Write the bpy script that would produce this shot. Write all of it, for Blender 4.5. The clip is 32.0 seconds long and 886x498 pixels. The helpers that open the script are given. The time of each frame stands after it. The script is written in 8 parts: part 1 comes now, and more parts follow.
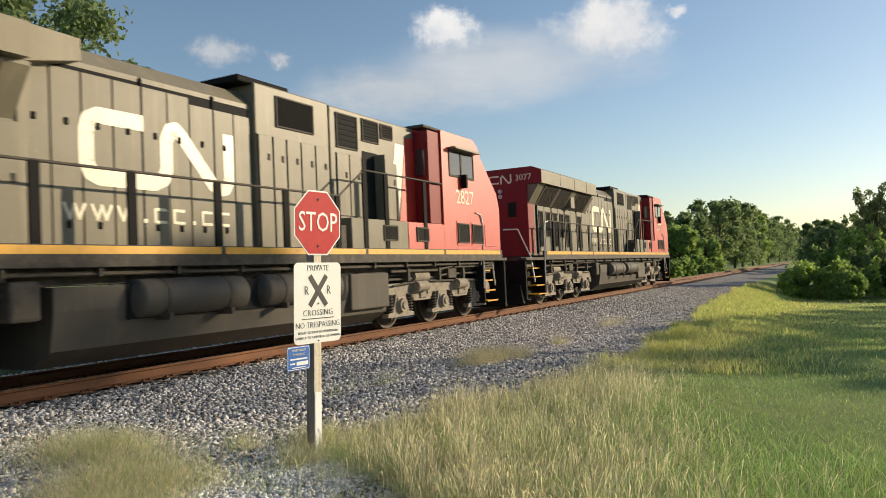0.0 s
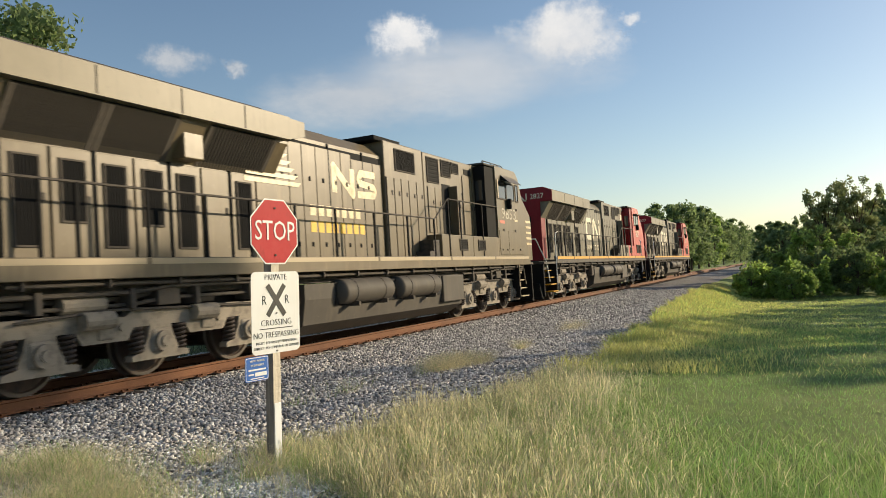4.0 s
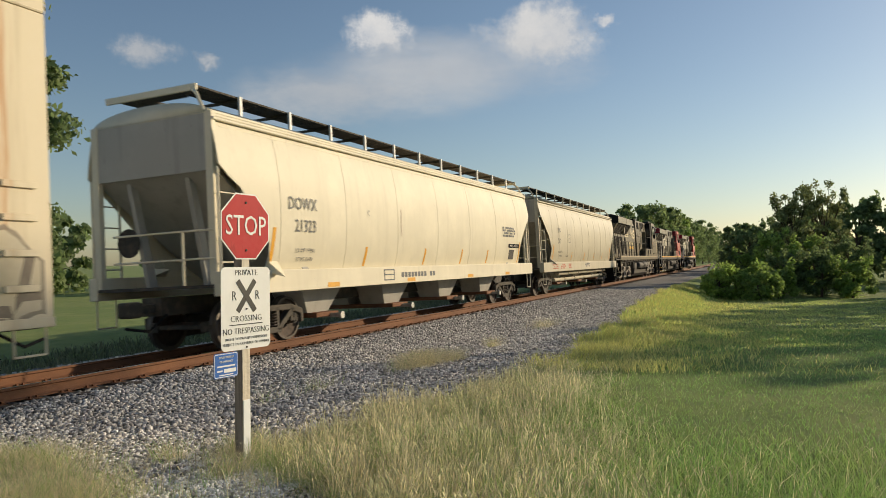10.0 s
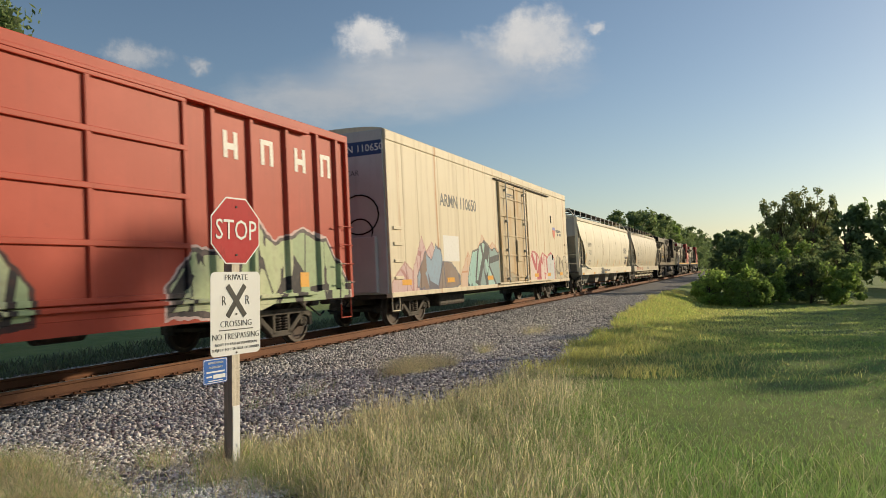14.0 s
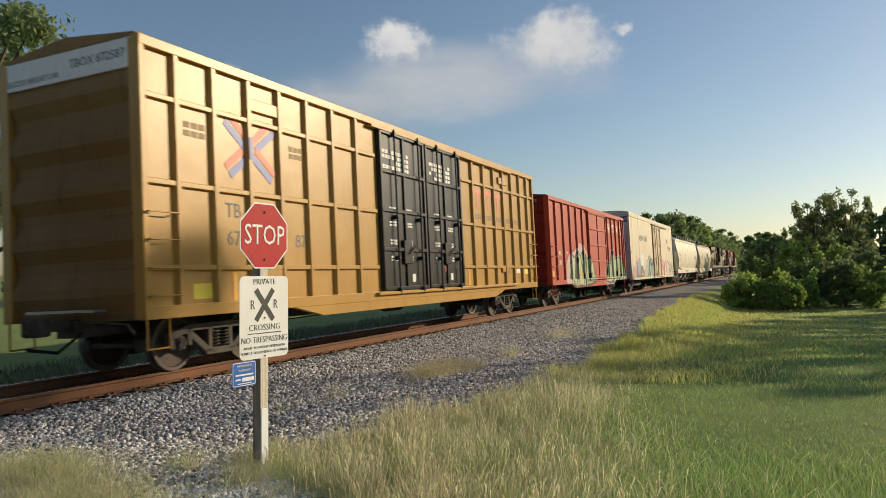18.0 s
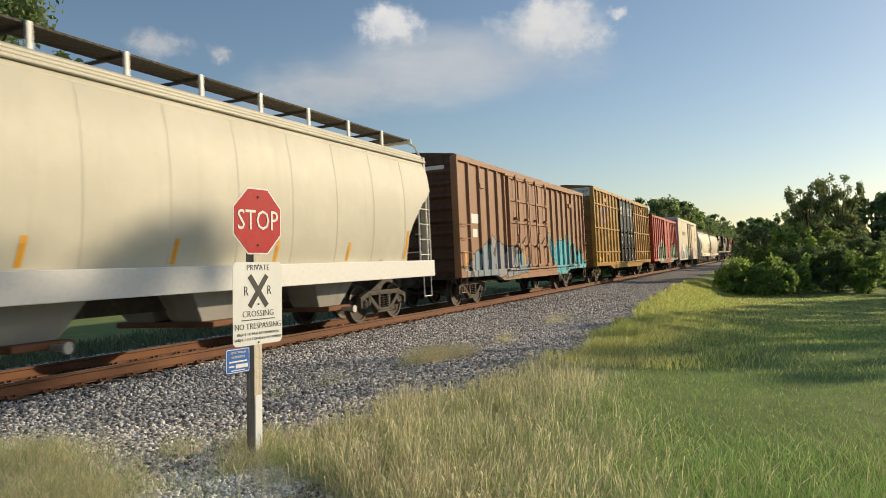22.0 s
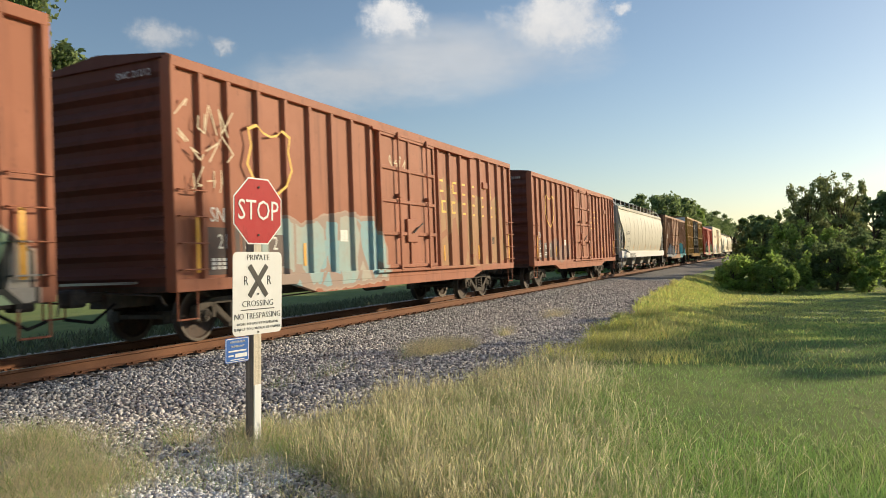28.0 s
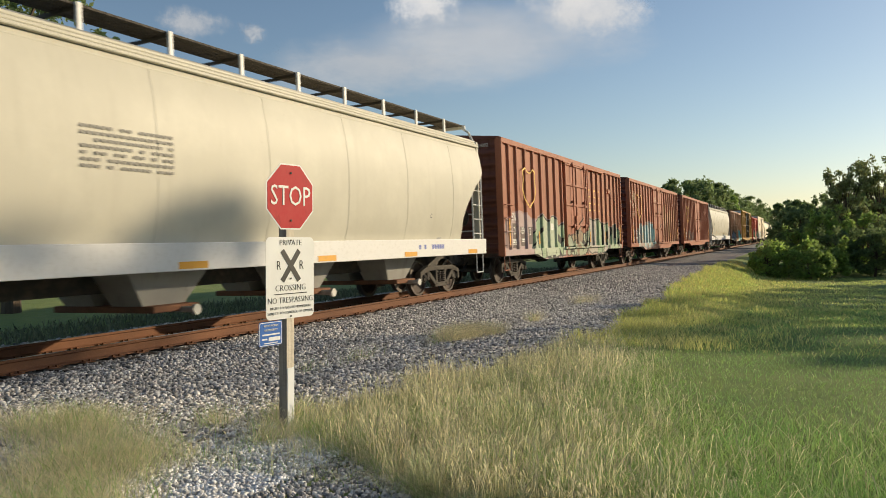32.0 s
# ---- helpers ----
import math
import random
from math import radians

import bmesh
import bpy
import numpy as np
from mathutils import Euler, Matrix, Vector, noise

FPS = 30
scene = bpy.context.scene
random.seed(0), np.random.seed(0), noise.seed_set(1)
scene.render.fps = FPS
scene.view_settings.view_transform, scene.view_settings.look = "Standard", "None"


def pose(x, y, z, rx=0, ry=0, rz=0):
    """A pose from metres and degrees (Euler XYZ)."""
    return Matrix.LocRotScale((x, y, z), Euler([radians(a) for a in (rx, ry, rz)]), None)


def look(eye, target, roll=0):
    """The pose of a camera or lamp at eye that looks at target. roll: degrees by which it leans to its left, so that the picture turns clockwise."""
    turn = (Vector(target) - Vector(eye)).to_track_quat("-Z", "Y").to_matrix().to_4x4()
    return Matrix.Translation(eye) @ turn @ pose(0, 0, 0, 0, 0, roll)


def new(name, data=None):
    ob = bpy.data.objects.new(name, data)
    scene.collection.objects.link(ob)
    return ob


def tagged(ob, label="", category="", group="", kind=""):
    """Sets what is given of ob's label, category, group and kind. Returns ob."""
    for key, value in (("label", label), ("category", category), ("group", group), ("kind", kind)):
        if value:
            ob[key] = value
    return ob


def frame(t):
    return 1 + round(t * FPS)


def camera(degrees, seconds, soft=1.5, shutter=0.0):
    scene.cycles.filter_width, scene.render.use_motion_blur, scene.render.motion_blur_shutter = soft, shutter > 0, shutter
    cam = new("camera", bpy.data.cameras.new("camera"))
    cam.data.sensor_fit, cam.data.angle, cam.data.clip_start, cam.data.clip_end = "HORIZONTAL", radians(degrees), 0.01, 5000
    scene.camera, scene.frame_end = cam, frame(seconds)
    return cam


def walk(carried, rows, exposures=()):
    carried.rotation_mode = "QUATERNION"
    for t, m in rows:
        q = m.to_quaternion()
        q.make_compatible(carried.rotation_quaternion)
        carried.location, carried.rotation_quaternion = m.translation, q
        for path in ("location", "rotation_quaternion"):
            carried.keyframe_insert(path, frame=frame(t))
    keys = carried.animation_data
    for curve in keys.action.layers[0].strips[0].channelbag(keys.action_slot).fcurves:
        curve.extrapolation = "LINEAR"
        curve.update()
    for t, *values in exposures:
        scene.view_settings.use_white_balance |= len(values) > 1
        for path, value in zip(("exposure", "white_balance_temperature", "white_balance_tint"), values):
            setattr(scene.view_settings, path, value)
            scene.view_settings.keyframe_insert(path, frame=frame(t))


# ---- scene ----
FOV = 62.27
cam = camera(FOV, 32.0, 0.5, 0.25)
PATH = [
    (0, -0.041, 0.000, 1.616, 90.78, 0.62, -61.74),
    (0.5, -0.039, -0.006, 1.614, 90.87, 0.78, -62.41),
    (1, -0.038, -0.008, 1.617, 90.92, 0.88, -62.90),
    (1.5, -0.030, -0.009, 1.615, 90.89, 1.07, -63.35),
    (2, -0.029, -0.013, 1.610, 90.90, 1.23, -63.69),
    (2.5, -0.036, -0.019, 1.610, 90.97, 1.43, -63.86),
    (3, -0.041, -0.024, 1.612, 91.09, 1.62, -64.05),
    (3.5, -0.040, -0.025, 1.611, 91.20, 1.64, -64.33),
    (4, -0.032, -0.028, 1.608, 91.28, 1.67, -64.71),
    (4.5, -0.029, -0.026, 1.609, 91.24, 1.67, -65.04),
    (6.5, -0.025, -0.015, 1.613, 91.09, 1.33, -65.94),
    (7, -0.020, -0.009, 1.615, 91.12, 1.09, -66.19),
    (7.5, -0.026, -0.004, 1.617, 91.20, 0.89, -66.38),
    (8, -0.018, -0.007, 1.618, 91.28, 0.80, -66.47),
    (8.5, -0.020, -0.005, 1.607, 91.31, 0.84, -66.56),
    (9, -0.017, -0.014, 1.604, 91.23, 0.95, -66.63),
    (9.5, -0.015, -0.010, 1.610, 91.12, 0.88, -66.77),
    (10, -0.016, -0.014, 1.609, 91.03, 0.97, -66.88),
    (10.5, -0.019, -0.017, 1.605, 90.92, 1.05, -67.08),
    (11, -0.013, -0.009, 1.611, 90.91, 0.99, -67.35),
    (11.5, -0.014, -0.007, 1.608, 91.17, 1.00, -67.60),
    (12, -0.001, -0.011, 1.611, 91.45, 0.86, -67.65),
    (12.5, -0.002, -0.004, 1.601, 91.60, 0.92, -67.48),
    (13, 0.007, 0.007, 1.605, 91.52, 0.82, -67.37),
    (13.5, 0.010, 0.005, 1.601, 91.48, 0.78, -67.49),
    (15.5, 0.013, -0.007, 1.600, 91.75, 1.24, -67.62),
    (16, 0.012, -0.008, 1.599, 91.71, 1.25, -67.02),
    (16.5, 0.004, -0.004, 1.607, 91.70, 1.14, -66.46),
    (17, -0.003, -0.009, 1.612, 91.76, 0.99, -66.00),
    (17.5, -0.007, -0.016, 1.617, 91.76, 0.86, -65.66),
    (18, -0.010, -0.017, 1.617, 91.73, 0.84, -65.47),
    (18.5, -0.009, -0.012, 1.613, 91.71, 0.80, -65.37),
    (19, -0.001, -0.006, 1.607, 91.65, 0.81, -65.38),
    (19.5, 0.002, -0.008, 1.604, 91.56, 0.74, -65.46),
    (20, 0.009, -0.001, 1.607, 91.44, 0.57, -65.34),
    (20.5, 0.017, 0.005, 1.610, 91.29, 0.30, -64.96),
    (21, 0.015, 0.019, 1.610, 91.17, -0.05, -64.91),
    (21.5, 0.024, 0.035, 1.613, 90.98, 0.16, -65.52),
    (22, 0.042, 0.030, 1.628, 90.54, 0.77, -66.00),
    (22.5, 0.035, 0.031, 1.625, 90.07, 1.15, -65.73),
    (23, 0.023, 0.024, 1.622, 89.70, 1.22, -65.09),
    (23.5, 0.020, 0.018, 1.616, 89.73, 1.10, -64.78),
    (24, 0.013, 0.025, 1.608, 90.06, 0.90, -65.26),
    (24.5, 0.037, 0.010, 1.608, 90.33, 0.74, -66.40),
    (25, 0.044, 0.006, 1.605, 90.29, 0.79, -67.59),
    (25.5, 0.045, 0.011, 1.606, 90.22, 0.70, -68.18),
    (27.5, 0.032, 0.012, 1.612, 90.28, 0.27, -66.57),
    (28, 0.031, 0.011, 1.606, 90.09, 0.19, -65.92),
    (28.5, 0.025, 0.005, 1.607, 89.95, 0.03, -65.22),
    (29, 0.028, 0.008, 1.601, 89.81, -0.17, -64.65),
    (29.5, 0.023, 0.014, 1.604, 89.57, -0.42, -64.24),
    (30, 0.021, 0.017, 1.609, 89.34, -0.60, -63.97),
    (30.5, 0.013, 0.019, 1.607, 89.22, -0.56, -64.00),
    (31, 0.020, 0.020, 1.601, 89.17, -0.27, -64.07),
    (31.5, 0.015, 0.019, 1.603, 89.07, -0.04, -64.06),
    (32, 0.012, 0.016, 1.599, 88.99, 0.23, -63.64),
]

walk(cam, [(t, pose(x, y, z, rx, ry, rz)) for t, x, y, z, rx, ry, rz in PATH],
     [(0, 0.1), (4, 0.07), (7, -0.14), (9, -0.22), (11, -0.3), (13, -0.3), (17, -0.3), (20, -0.07), (22, -0.14), (25, -0.06), (28, 0.01), (32, -0.14)])

# ---- light ----
SUN_DIR = Vector((0.76, -0.65, math.tan(radians(17.5)))).normalized()
world = bpy.data.worlds.new("evening_sky")
scene.world = world
world.use_nodes = True
wn = world.node_tree.nodes
sky = wn.new("ShaderNodeTexSky")
sky.sky_type, sky.sun_disc = "NISHITA", False
sky.sun_elevation, sky.sun_rotation = radians(17.5), math.atan2(SUN_DIR.x, SUN_DIR.y)
sky.air_density, sky.dust_density, sky.ozone_density = 1.0, 0.65, 1.6
wn["Background"].inputs["Strength"].default_value = 0.122
world.node_tree.links.new(sky.outputs[0], wn["Background"].inputs["Color"])
sun = new("sun", bpy.data.lights.new("sun", "SUN"))
sun.data.energy, sun.data.angle, sun.data.color = 5.0, radians(0.7), (1.0, 0.82, 0.56)
sun.matrix_world = look(SUN_DIR * 60, (0, 0, 0))
scene.view_settings.exposure = -0.05

TRACK_Y, LEAN = 9.98, -2.1
SPEEDS = ((0, 7.35), (8, 7.70), (16, 7.63), (24, 7.94), (32, 7.71))
rng = np.random.default_rng(7)
rnd = random.Random(11)


def run(t):
    """Metres that the train has gone at t seconds."""
    gone = 0.0
    for (a, va), (b, vb) in zip(SPEEDS, SPEEDS[1:]):
        if t >= b:
            gone += (va + vb) / 2 * (b - a)
        elif t > a:
            m = va + (vb - va) * (t - a) / (b - a)
            gone += (va + m) / 2 * (t - a)
    return gone


# ---- materials ----
def shader(name, base, rough=0.6, metal=0.0, layers=(), bump=None, vary=0.0, island=0.0, through_light=0.0, spec=0.5, coat=0.0):
    """layers: (scale, stretch xyz, colour, low, high, amount) noise coats over the base; bump: (scale, strength)."""
    m = bpy.data.materials.new(name)
    m.use_nodes = True
    nt = m.node_tree
    n, k = nt.nodes, nt.links
    b = n["Principled BSDF"]
    b.inputs["Roughness"].default_value, b.inputs["Metallic"].default_value = rough, metal
    b.inputs["Specular IOR Level"].default_value = spec
    b.inputs["Coat Weight"].default_value = coat
    tc = n.new("ShaderNodeTexCoord")
    rgb = n.new("ShaderNodeRGB")
    rgb.outputs[0].default_value = (*base, 1)
    col = rgb.outputs[0]
    for i, (scale, stretch, c, lo, hi, amount) in enumerate(layers):
        mp = n.new("ShaderNodeMapping")
        mp.inputs["Scale"].default_value = stretch
        mp.inputs["Location"].default_value = (3.1 * i, 1.7 * i, 0.9 * i)
        k.new(tc.outputs["Object"], mp.inputs["Vector"])
        nz = n.new("ShaderNodeTexNoise")
        nz.inputs["Scale"].default_value, nz.inputs["Detail"].default_value = scale, 6
        nz.inputs["Roughness"].default_value = 0.65
        k.new(mp.outputs[0], nz.inputs["Vector"])
        mr = n.new("ShaderNodeMapRange")
        mr.inputs["From Min"].default_value, mr.inputs["From Max"].default_value = lo, hi
        mr.inputs["To Max"].default_value = amount
        k.new(nz.outputs["Fac"], mr.inputs["Value"])
        mx = n.new("ShaderNodeMix")
        mx.data_type = "RGBA"
        mx.inputs[7].default_value = (*c, 1)
        k.new(mr.outputs[0], mx.inputs[0])
        k.new(col, mx.inputs[6])
        col = mx.outputs[2]
    if vary or island:
        if island:
            src = n.new("ShaderNodeNewGeometry").outputs["Random Per Island"]
        else:
            src = n.new("ShaderNodeObjectInfo").outputs["Random"]
        mr = n.new("ShaderNodeMapRange")
        a = vary or island
        mr.inputs["To Min"].default_value, mr.inputs["To Max"].default_value = 1 - a, 1 + a
        k.new(src, mr.inputs["Value"])
        hs = n.new("ShaderNodeHueSaturation")
        k.new(mr.outputs[0], hs.inputs["Value"])
        k.new(col, hs.inputs["Color"])
        col = hs.outputs[0]
    k.new(col, b.inputs["Base Color"])
    if bump:
        nz = n.new("ShaderNodeTexNoise")
        nz.inputs["Scale"].default_value, nz.inputs["Detail"].default_value = bump[0], 5
        k.new(tc.outputs["Object"], nz.inputs["Vector"])
        bp = n.new("ShaderNodeBump")
        bp.inputs["Strength"].default_value, bp.inputs["Distance"].default_value = bump[1], 0.02
        k.new(nz.outputs["Fac"], bp.inputs["Height"])
        k.new(bp.outputs[0], b.inputs["Normal"])
    if through_light:
        tr = n.new("ShaderNodeBsdfTranslucent")
        k.new(col, tr.inputs["Color"])
        ms = n.new("ShaderNodeMixShader")
        ms.inputs[0].default_value = through_light
        k.new(b.outputs[0], ms.inputs[1])
        k.new(tr.outputs[0], ms.inputs[2])
        k.new(ms.outputs[0], n["Material Output"].inputs["Surface"])
    return m


def paint(name, c, dirt=(0.10, 0.07, 0.05), amount=0.5, rough=0.5, spec=0.25, rust=0.35, warp=(9, 0.06)):
    """Weathered car paint: broad fading, streaks that run down, and rust specks."""
    fade = tuple(min(1, v * 1.25 + 0.02) for v in c)
    return shader(name, c, rough + 0.08, 0, [
        (0.8, (1, 1, 1), fade, 0.45, 0.75, 0.5),
        (2.2, (1.6, 1.6, 0.12), dirt, 0.52, 0.78, amount),
        (14, (1, 1, 0.5), dirt, 0.62, 0.72, amount * 0.8),
        (30, (1, 1, 1), (0.16, 0.06, 0.03), 0.68, 0.74, rust)], bump=warp, spec=spec)


M = dict(
    steel_dark=shader("grimy_steel", (0.042, 0.037, 0.031), 0.75, 0.0, [(6, (1, 1, 1), (0.13, 0.10, 0.07), 0.45, 0.75, 0.8), (40, (1, 1, 1), (0.10, 0.05, 0.03), 0.6, 0.7, 0.6)], (30, 0.25)),
    steel_dust=shader("dusty_steel", (0.085, 0.072, 0.057), 0.85, 0.0, [(5, (1, 1, 1), (0.04, 0.035, 0.03), 0.45, 0.7, 0.8), (30, (1, 1, 1), (0.16, 0.09, 0.05), 0.6, 0.7, 0.7)], (40, 0.25)),
    tan_dust=shader("tan_dust_steel", (0.30, 0.26, 0.205), 0.85, 0.0, [(5, (1, 1, 1), (0.10, 0.085, 0.07), 0.48, 0.7, 0.8), (30, (1, 1, 1), (0.22, 0.16, 0.10), 0.6, 0.7, 0.6)], (40, 0.25)),
    tread=shader("worn_wheel_tread", (0.12, 0.105, 0.09), 0.5, 0.6, [(20, (1, 1, 1), (0.1, 0.08, 0.07), 0.4, 0.7, 0.6)]),
    wheel=shader("rusty_wheel_plate", (0.085, 0.055, 0.040), 0.8, 0.0, [(5, (1, 1, 1), (0.03, 0.026, 0.023), 0.4, 0.7, 0.8)], (30, 0.2)),
    spring=shader("rusty_spring_steel", (0.06, 0.045, 0.035), 0.7),
    rust=shader("rusty_rail_side", (0.20, 0.085, 0.038), 0.85, 0.0, [(3, (0.3, 1, 1), (0.10, 0.045, 0.025), 0.4, 0.7, 0.7), (60, (1, 1, 1), (0.28, 0.14, 0.07), 0.55, 0.7, 0.6)], (80, 0.2)),
    railtop=shader("polished_rail_head", (0.42, 0.36, 0.32), 0.28, 0.9, [(8, (0.1, 1, 1), (0.25, 0.14, 0.09), 0.45, 0.65, 0.7)]),
    tie=shader("creosoted_tie_wood", (0.055, 0.040, 0.030), 0.9, 0, [(7, (1, 0.15, 1), (0.12, 0.095, 0.075), 0.45, 0.7, 0.8)], (30, 0.5), vary=0.3),
    black=shader("matt_black", (0.012, 0.012, 0.012), 0.8, spec=0.15),
    hole=shader("dark_recess", (0.008, 0.008, 0.008), 0.9),
    white=shader("white_paint", (0.72, 0.71, 0.68), 0.5, 0, [(12, (1, 1, 1), (0.45, 0.42, 0.36), 0.5, 0.75, 0.4)]),
    yellow=shader("yellow_reflective_tape", (0.75, 0.36, 0.02), 0.4, 0, [(10, (1, 1, 1), (0.3, 0.16, 0.04), 0.55, 0.75, 0.6)]),
    galv=shader("galvanised_steel", (0.42, 0.42, 0.40), 0.45, 0.6, [(15, (1, 1, 1), (0.2, 0.18, 0.16), 0.5, 0.7, 0.5)]),
    glass=shader("cab_glass", (0.03, 0.035, 0.04), 0.08, 0.0, spec=0.9),
)


# ---- mesh helpers ----
def part(name, bm, material, parent=None, label="", smooth=False):
    """Links a bmesh (or a ready mesh) as one mesh object under parent."""
    if isinstance(bm, bmesh.types.BMesh):
        me = bpy.data.meshes.new(name)
        bmesh.ops.recalc_face_normals(bm, faces=bm.faces[:])
        if smooth:
            for f in bm.faces:
                f.smooth = True
        bm.to_mesh(me)
        bm.free()
        me.materials.append(material)
    else:
        me = bm
    ob = new(name, me)
    if parent is not None:
        ob.parent = parent
    if label:
        ob["label"] = label
    return ob


def thing(name, label, category, group="", m=None):
    ob = new(name)
    ob.empty_display_size = 0.3
    if m is not None:
        ob.matrix_world = m
    return tagged(ob, label, category, group)


def box(bm, x0, x1, y0, y1, z0, z1, bevel=0.0, m=None):
    mm = Matrix.Translation(((x0 + x1) / 2, (y0 + y1) / 2, (z0 + z1) / 2)) @ Matrix.Diagonal((abs(x1 - x0), abs(y1 - y0), abs(z1 - z0), 1))
    if m is not None:
        mm = m @ mm
    r = bmesh.ops.create_cube(bm, size=1, matrix=mm)
    if bevel:
        es = list({e for v in r["verts"] for e in v.link_edges})
        bmesh.ops.bevel(bm, geom=es, offset=bevel, segments=2, affect="EDGES", profile=0.5)
    return bm


def boxes(*rows, bevel=0.0):
    bm = bmesh.new()
    for r in rows:
        box(bm, *r, bevel=bevel)
    return bm


def cyl(bm, a, b, r, r2=None, seg=12, caps=True):
    a, b = Vector(a), Vector(b)
    d = b - a
    m = Matrix.Translation((a + b) / 2) @ d.to_track_quat("Z", "Y").to_matrix().to_4x4()
    bmesh.ops.create_cone(bm, cap_ends=caps, cap_tris=False, segments=seg, radius1=r, radius2=r if r2 is None else r2, depth=d.length, matrix=m)
    return bm


def tube(points, r, seg=6, bm=None):
    bm = bm or bmesh.new()
    for a, b in zip(points, points[1:]):
        cyl(bm, a, b, r, seg=seg)
    for p in points[1:-1]:
        bmesh.ops.create_icosphere(bm, subdivisions=1, radius=r * 1.04, matrix=Matrix.Translation(p))
    return bm


def prism(outline, y0, y1, axis="y"):
    """A flat outline of (a, b) pairs pushed from y0 to y1 along an axis: for y the pairs are x, z; for x they are y, z; for z they are x, y."""
    bm = bmesh.new()

    def at(p, d):
        return {"y": (p[0], d, p[1]), "x": (d, p[0], p[1]), "z": (p[0], p[1], d)}[axis]
    a = [bm.verts.new(at(p, y0)) for p in outline]
    b = [bm.verts.new(at(p, y1)) for p in outline]
    bm.faces.new(a)
    bm.faces.new(b[::-1])
    for i in range(len(a)):
        j = (i + 1) % len(a)
        bm.faces.new((a[i], a[j], b[j], b[i]))
    return bm


def loft(sections, closed=True, caps=True):
    """A skin over rings of equally many points."""
    bm = bmesh.new()
    rings = [[bm.verts.new(p) for p in s] for s in sections]
    for a, b in zip(rings, rings[1:]):
        n = len(a)
        for i in range(n if closed else n - 1):
            j = (i + 1) % n
            try:
                bm.faces.new((a[i], a[j], b[j], b[i]))
            except ValueError:
                pass
    if caps:
        for r in (rings[0], rings[-1]):
            try:
                bm.faces.new(r)
            except ValueError:
                pass
    return bm


LETTER_CACHE = {}


def letters(text, size, m, material, parent, name="lettering", label="", width=1.0, thin=0.0):
    """Flat lettering in the built-in font: m carries x to the right and y up; the text is centred."""
    key = (text, size, width, thin)
    if key not in LETTER_CACHE:
        cu = bpy.data.curves.new("text", "FONT")
        cu.body, cu.size, cu.align_x, cu.align_y, cu.extrude, cu.resolution_u = text, size, "CENTER", "CENTER", 0.002, 2
        cu.offset = -thin * size
        ob = new("text", cu)
        dg = bpy.context.evaluated_depsgraph_get()
        dg.update()
        me = bpy.data.meshes.new_from_object(ob.evaluated_get(dg))
        bpy.data.objects.remove(ob)
        bpy.data.curves.remove(cu)
        me.transform(Matrix.Diagonal((width, 1, 1, 1)))
        LETTER_CACHE[key] = me
    me = LETTER_CACHE[key].copy()
    me.transform(m)
    me.materials.clear()
    me.materials.append(material)
    return part(name, me, None, parent, label)


NEAR = Matrix(((1, 0, 0, 0), (0, 0, -1, 0), (0, 1, 0, 0), (0, 0, 0, 1)))      # lettering that faces -y
REAR = Matrix(((0, 0, -1, 0), (-1, 0, 0, 0), (0, 1, 0, 0), (0, 0, 0, 1)))     # lettering that faces -x


def near_text(text, size, x, y, z, material, parent, **kw):
    return letters(text, size, Matrix.Translation((x, y, z)) @ NEAR, material, parent, **kw)


def raw_mesh(name, verts, faces_flat, sizes, material):
    """A mesh straight from arrays."""
    me = bpy.data.meshes.new(name)
    me.vertices.add(len(verts))
    me.vertices.foreach_set("co", np.asarray(verts, np.float32).ravel())
    me.loops.add(len(faces_flat))
    me.loops.foreach_set("vertex_index", np.asarray(faces_flat, np.int32))
    me.polygons.add(len(sizes))
    starts = np.concatenate([[0], np.cumsum(sizes)[:-1]]).astype(np.int32)
    me.polygons.foreach_set("loop_start", starts)
    me.polygons.foreach_set("loop_total", np.asarray(sizes, np.int32))
    me.update(calc_edges=True)
    me.validate()
    me.materials.append(material)
    return me


# ---- ground, road, track ----
def smooth(a, b, v):
    u = np.clip((np.asarray(v, float) - a) / (b - a), 0, 1)
    return u * u * (3 - 2 * u)


def edge_y(x):
    """Where the grass gives way to the stones beside the track."""
    x = np.asarray(x, float)
    return np.interp(x, (5, 6.5, 8, 10, 13, 20, 28, 44, 80), (4.75, 4.55, 4.15, 3.65, 3.4, 3.45, 4.1, 4.6, 4.8)) + 0.10 * np.sin(x * 0.8) + 0.10 * np.sin(x * 2.3 + 1)


def ground_z(x, y):
    x, y = np.asarray(x, float), np.asarray(y, float)
    lawn = -0.17 - 0.80 * smooth(8, 44, x) - 0.10 * smooth(2, -12, y)
    lawn = lawn + 0.03 * np.sin(x * 0.9 + 1.3 * y) * np.sin(0.7 * y - x * 0.3)
    bed = -0.235
    z = lawn + (bed - lawn) * smooth(-3.0, 0.4, y - edge_y(x))
    z = z - 0.035 * (y - TRACK_Y) * (smooth(7.5, 8.4, y) * smooth(12.6, 11.6, y))
    far = -0.75 + 0.05 * np.sin(x * 0.4) + 0.004 * np.maximum(0, y - 20)
    z = z + (far - z) * smooth(11.9, 14.5, y)
    return z


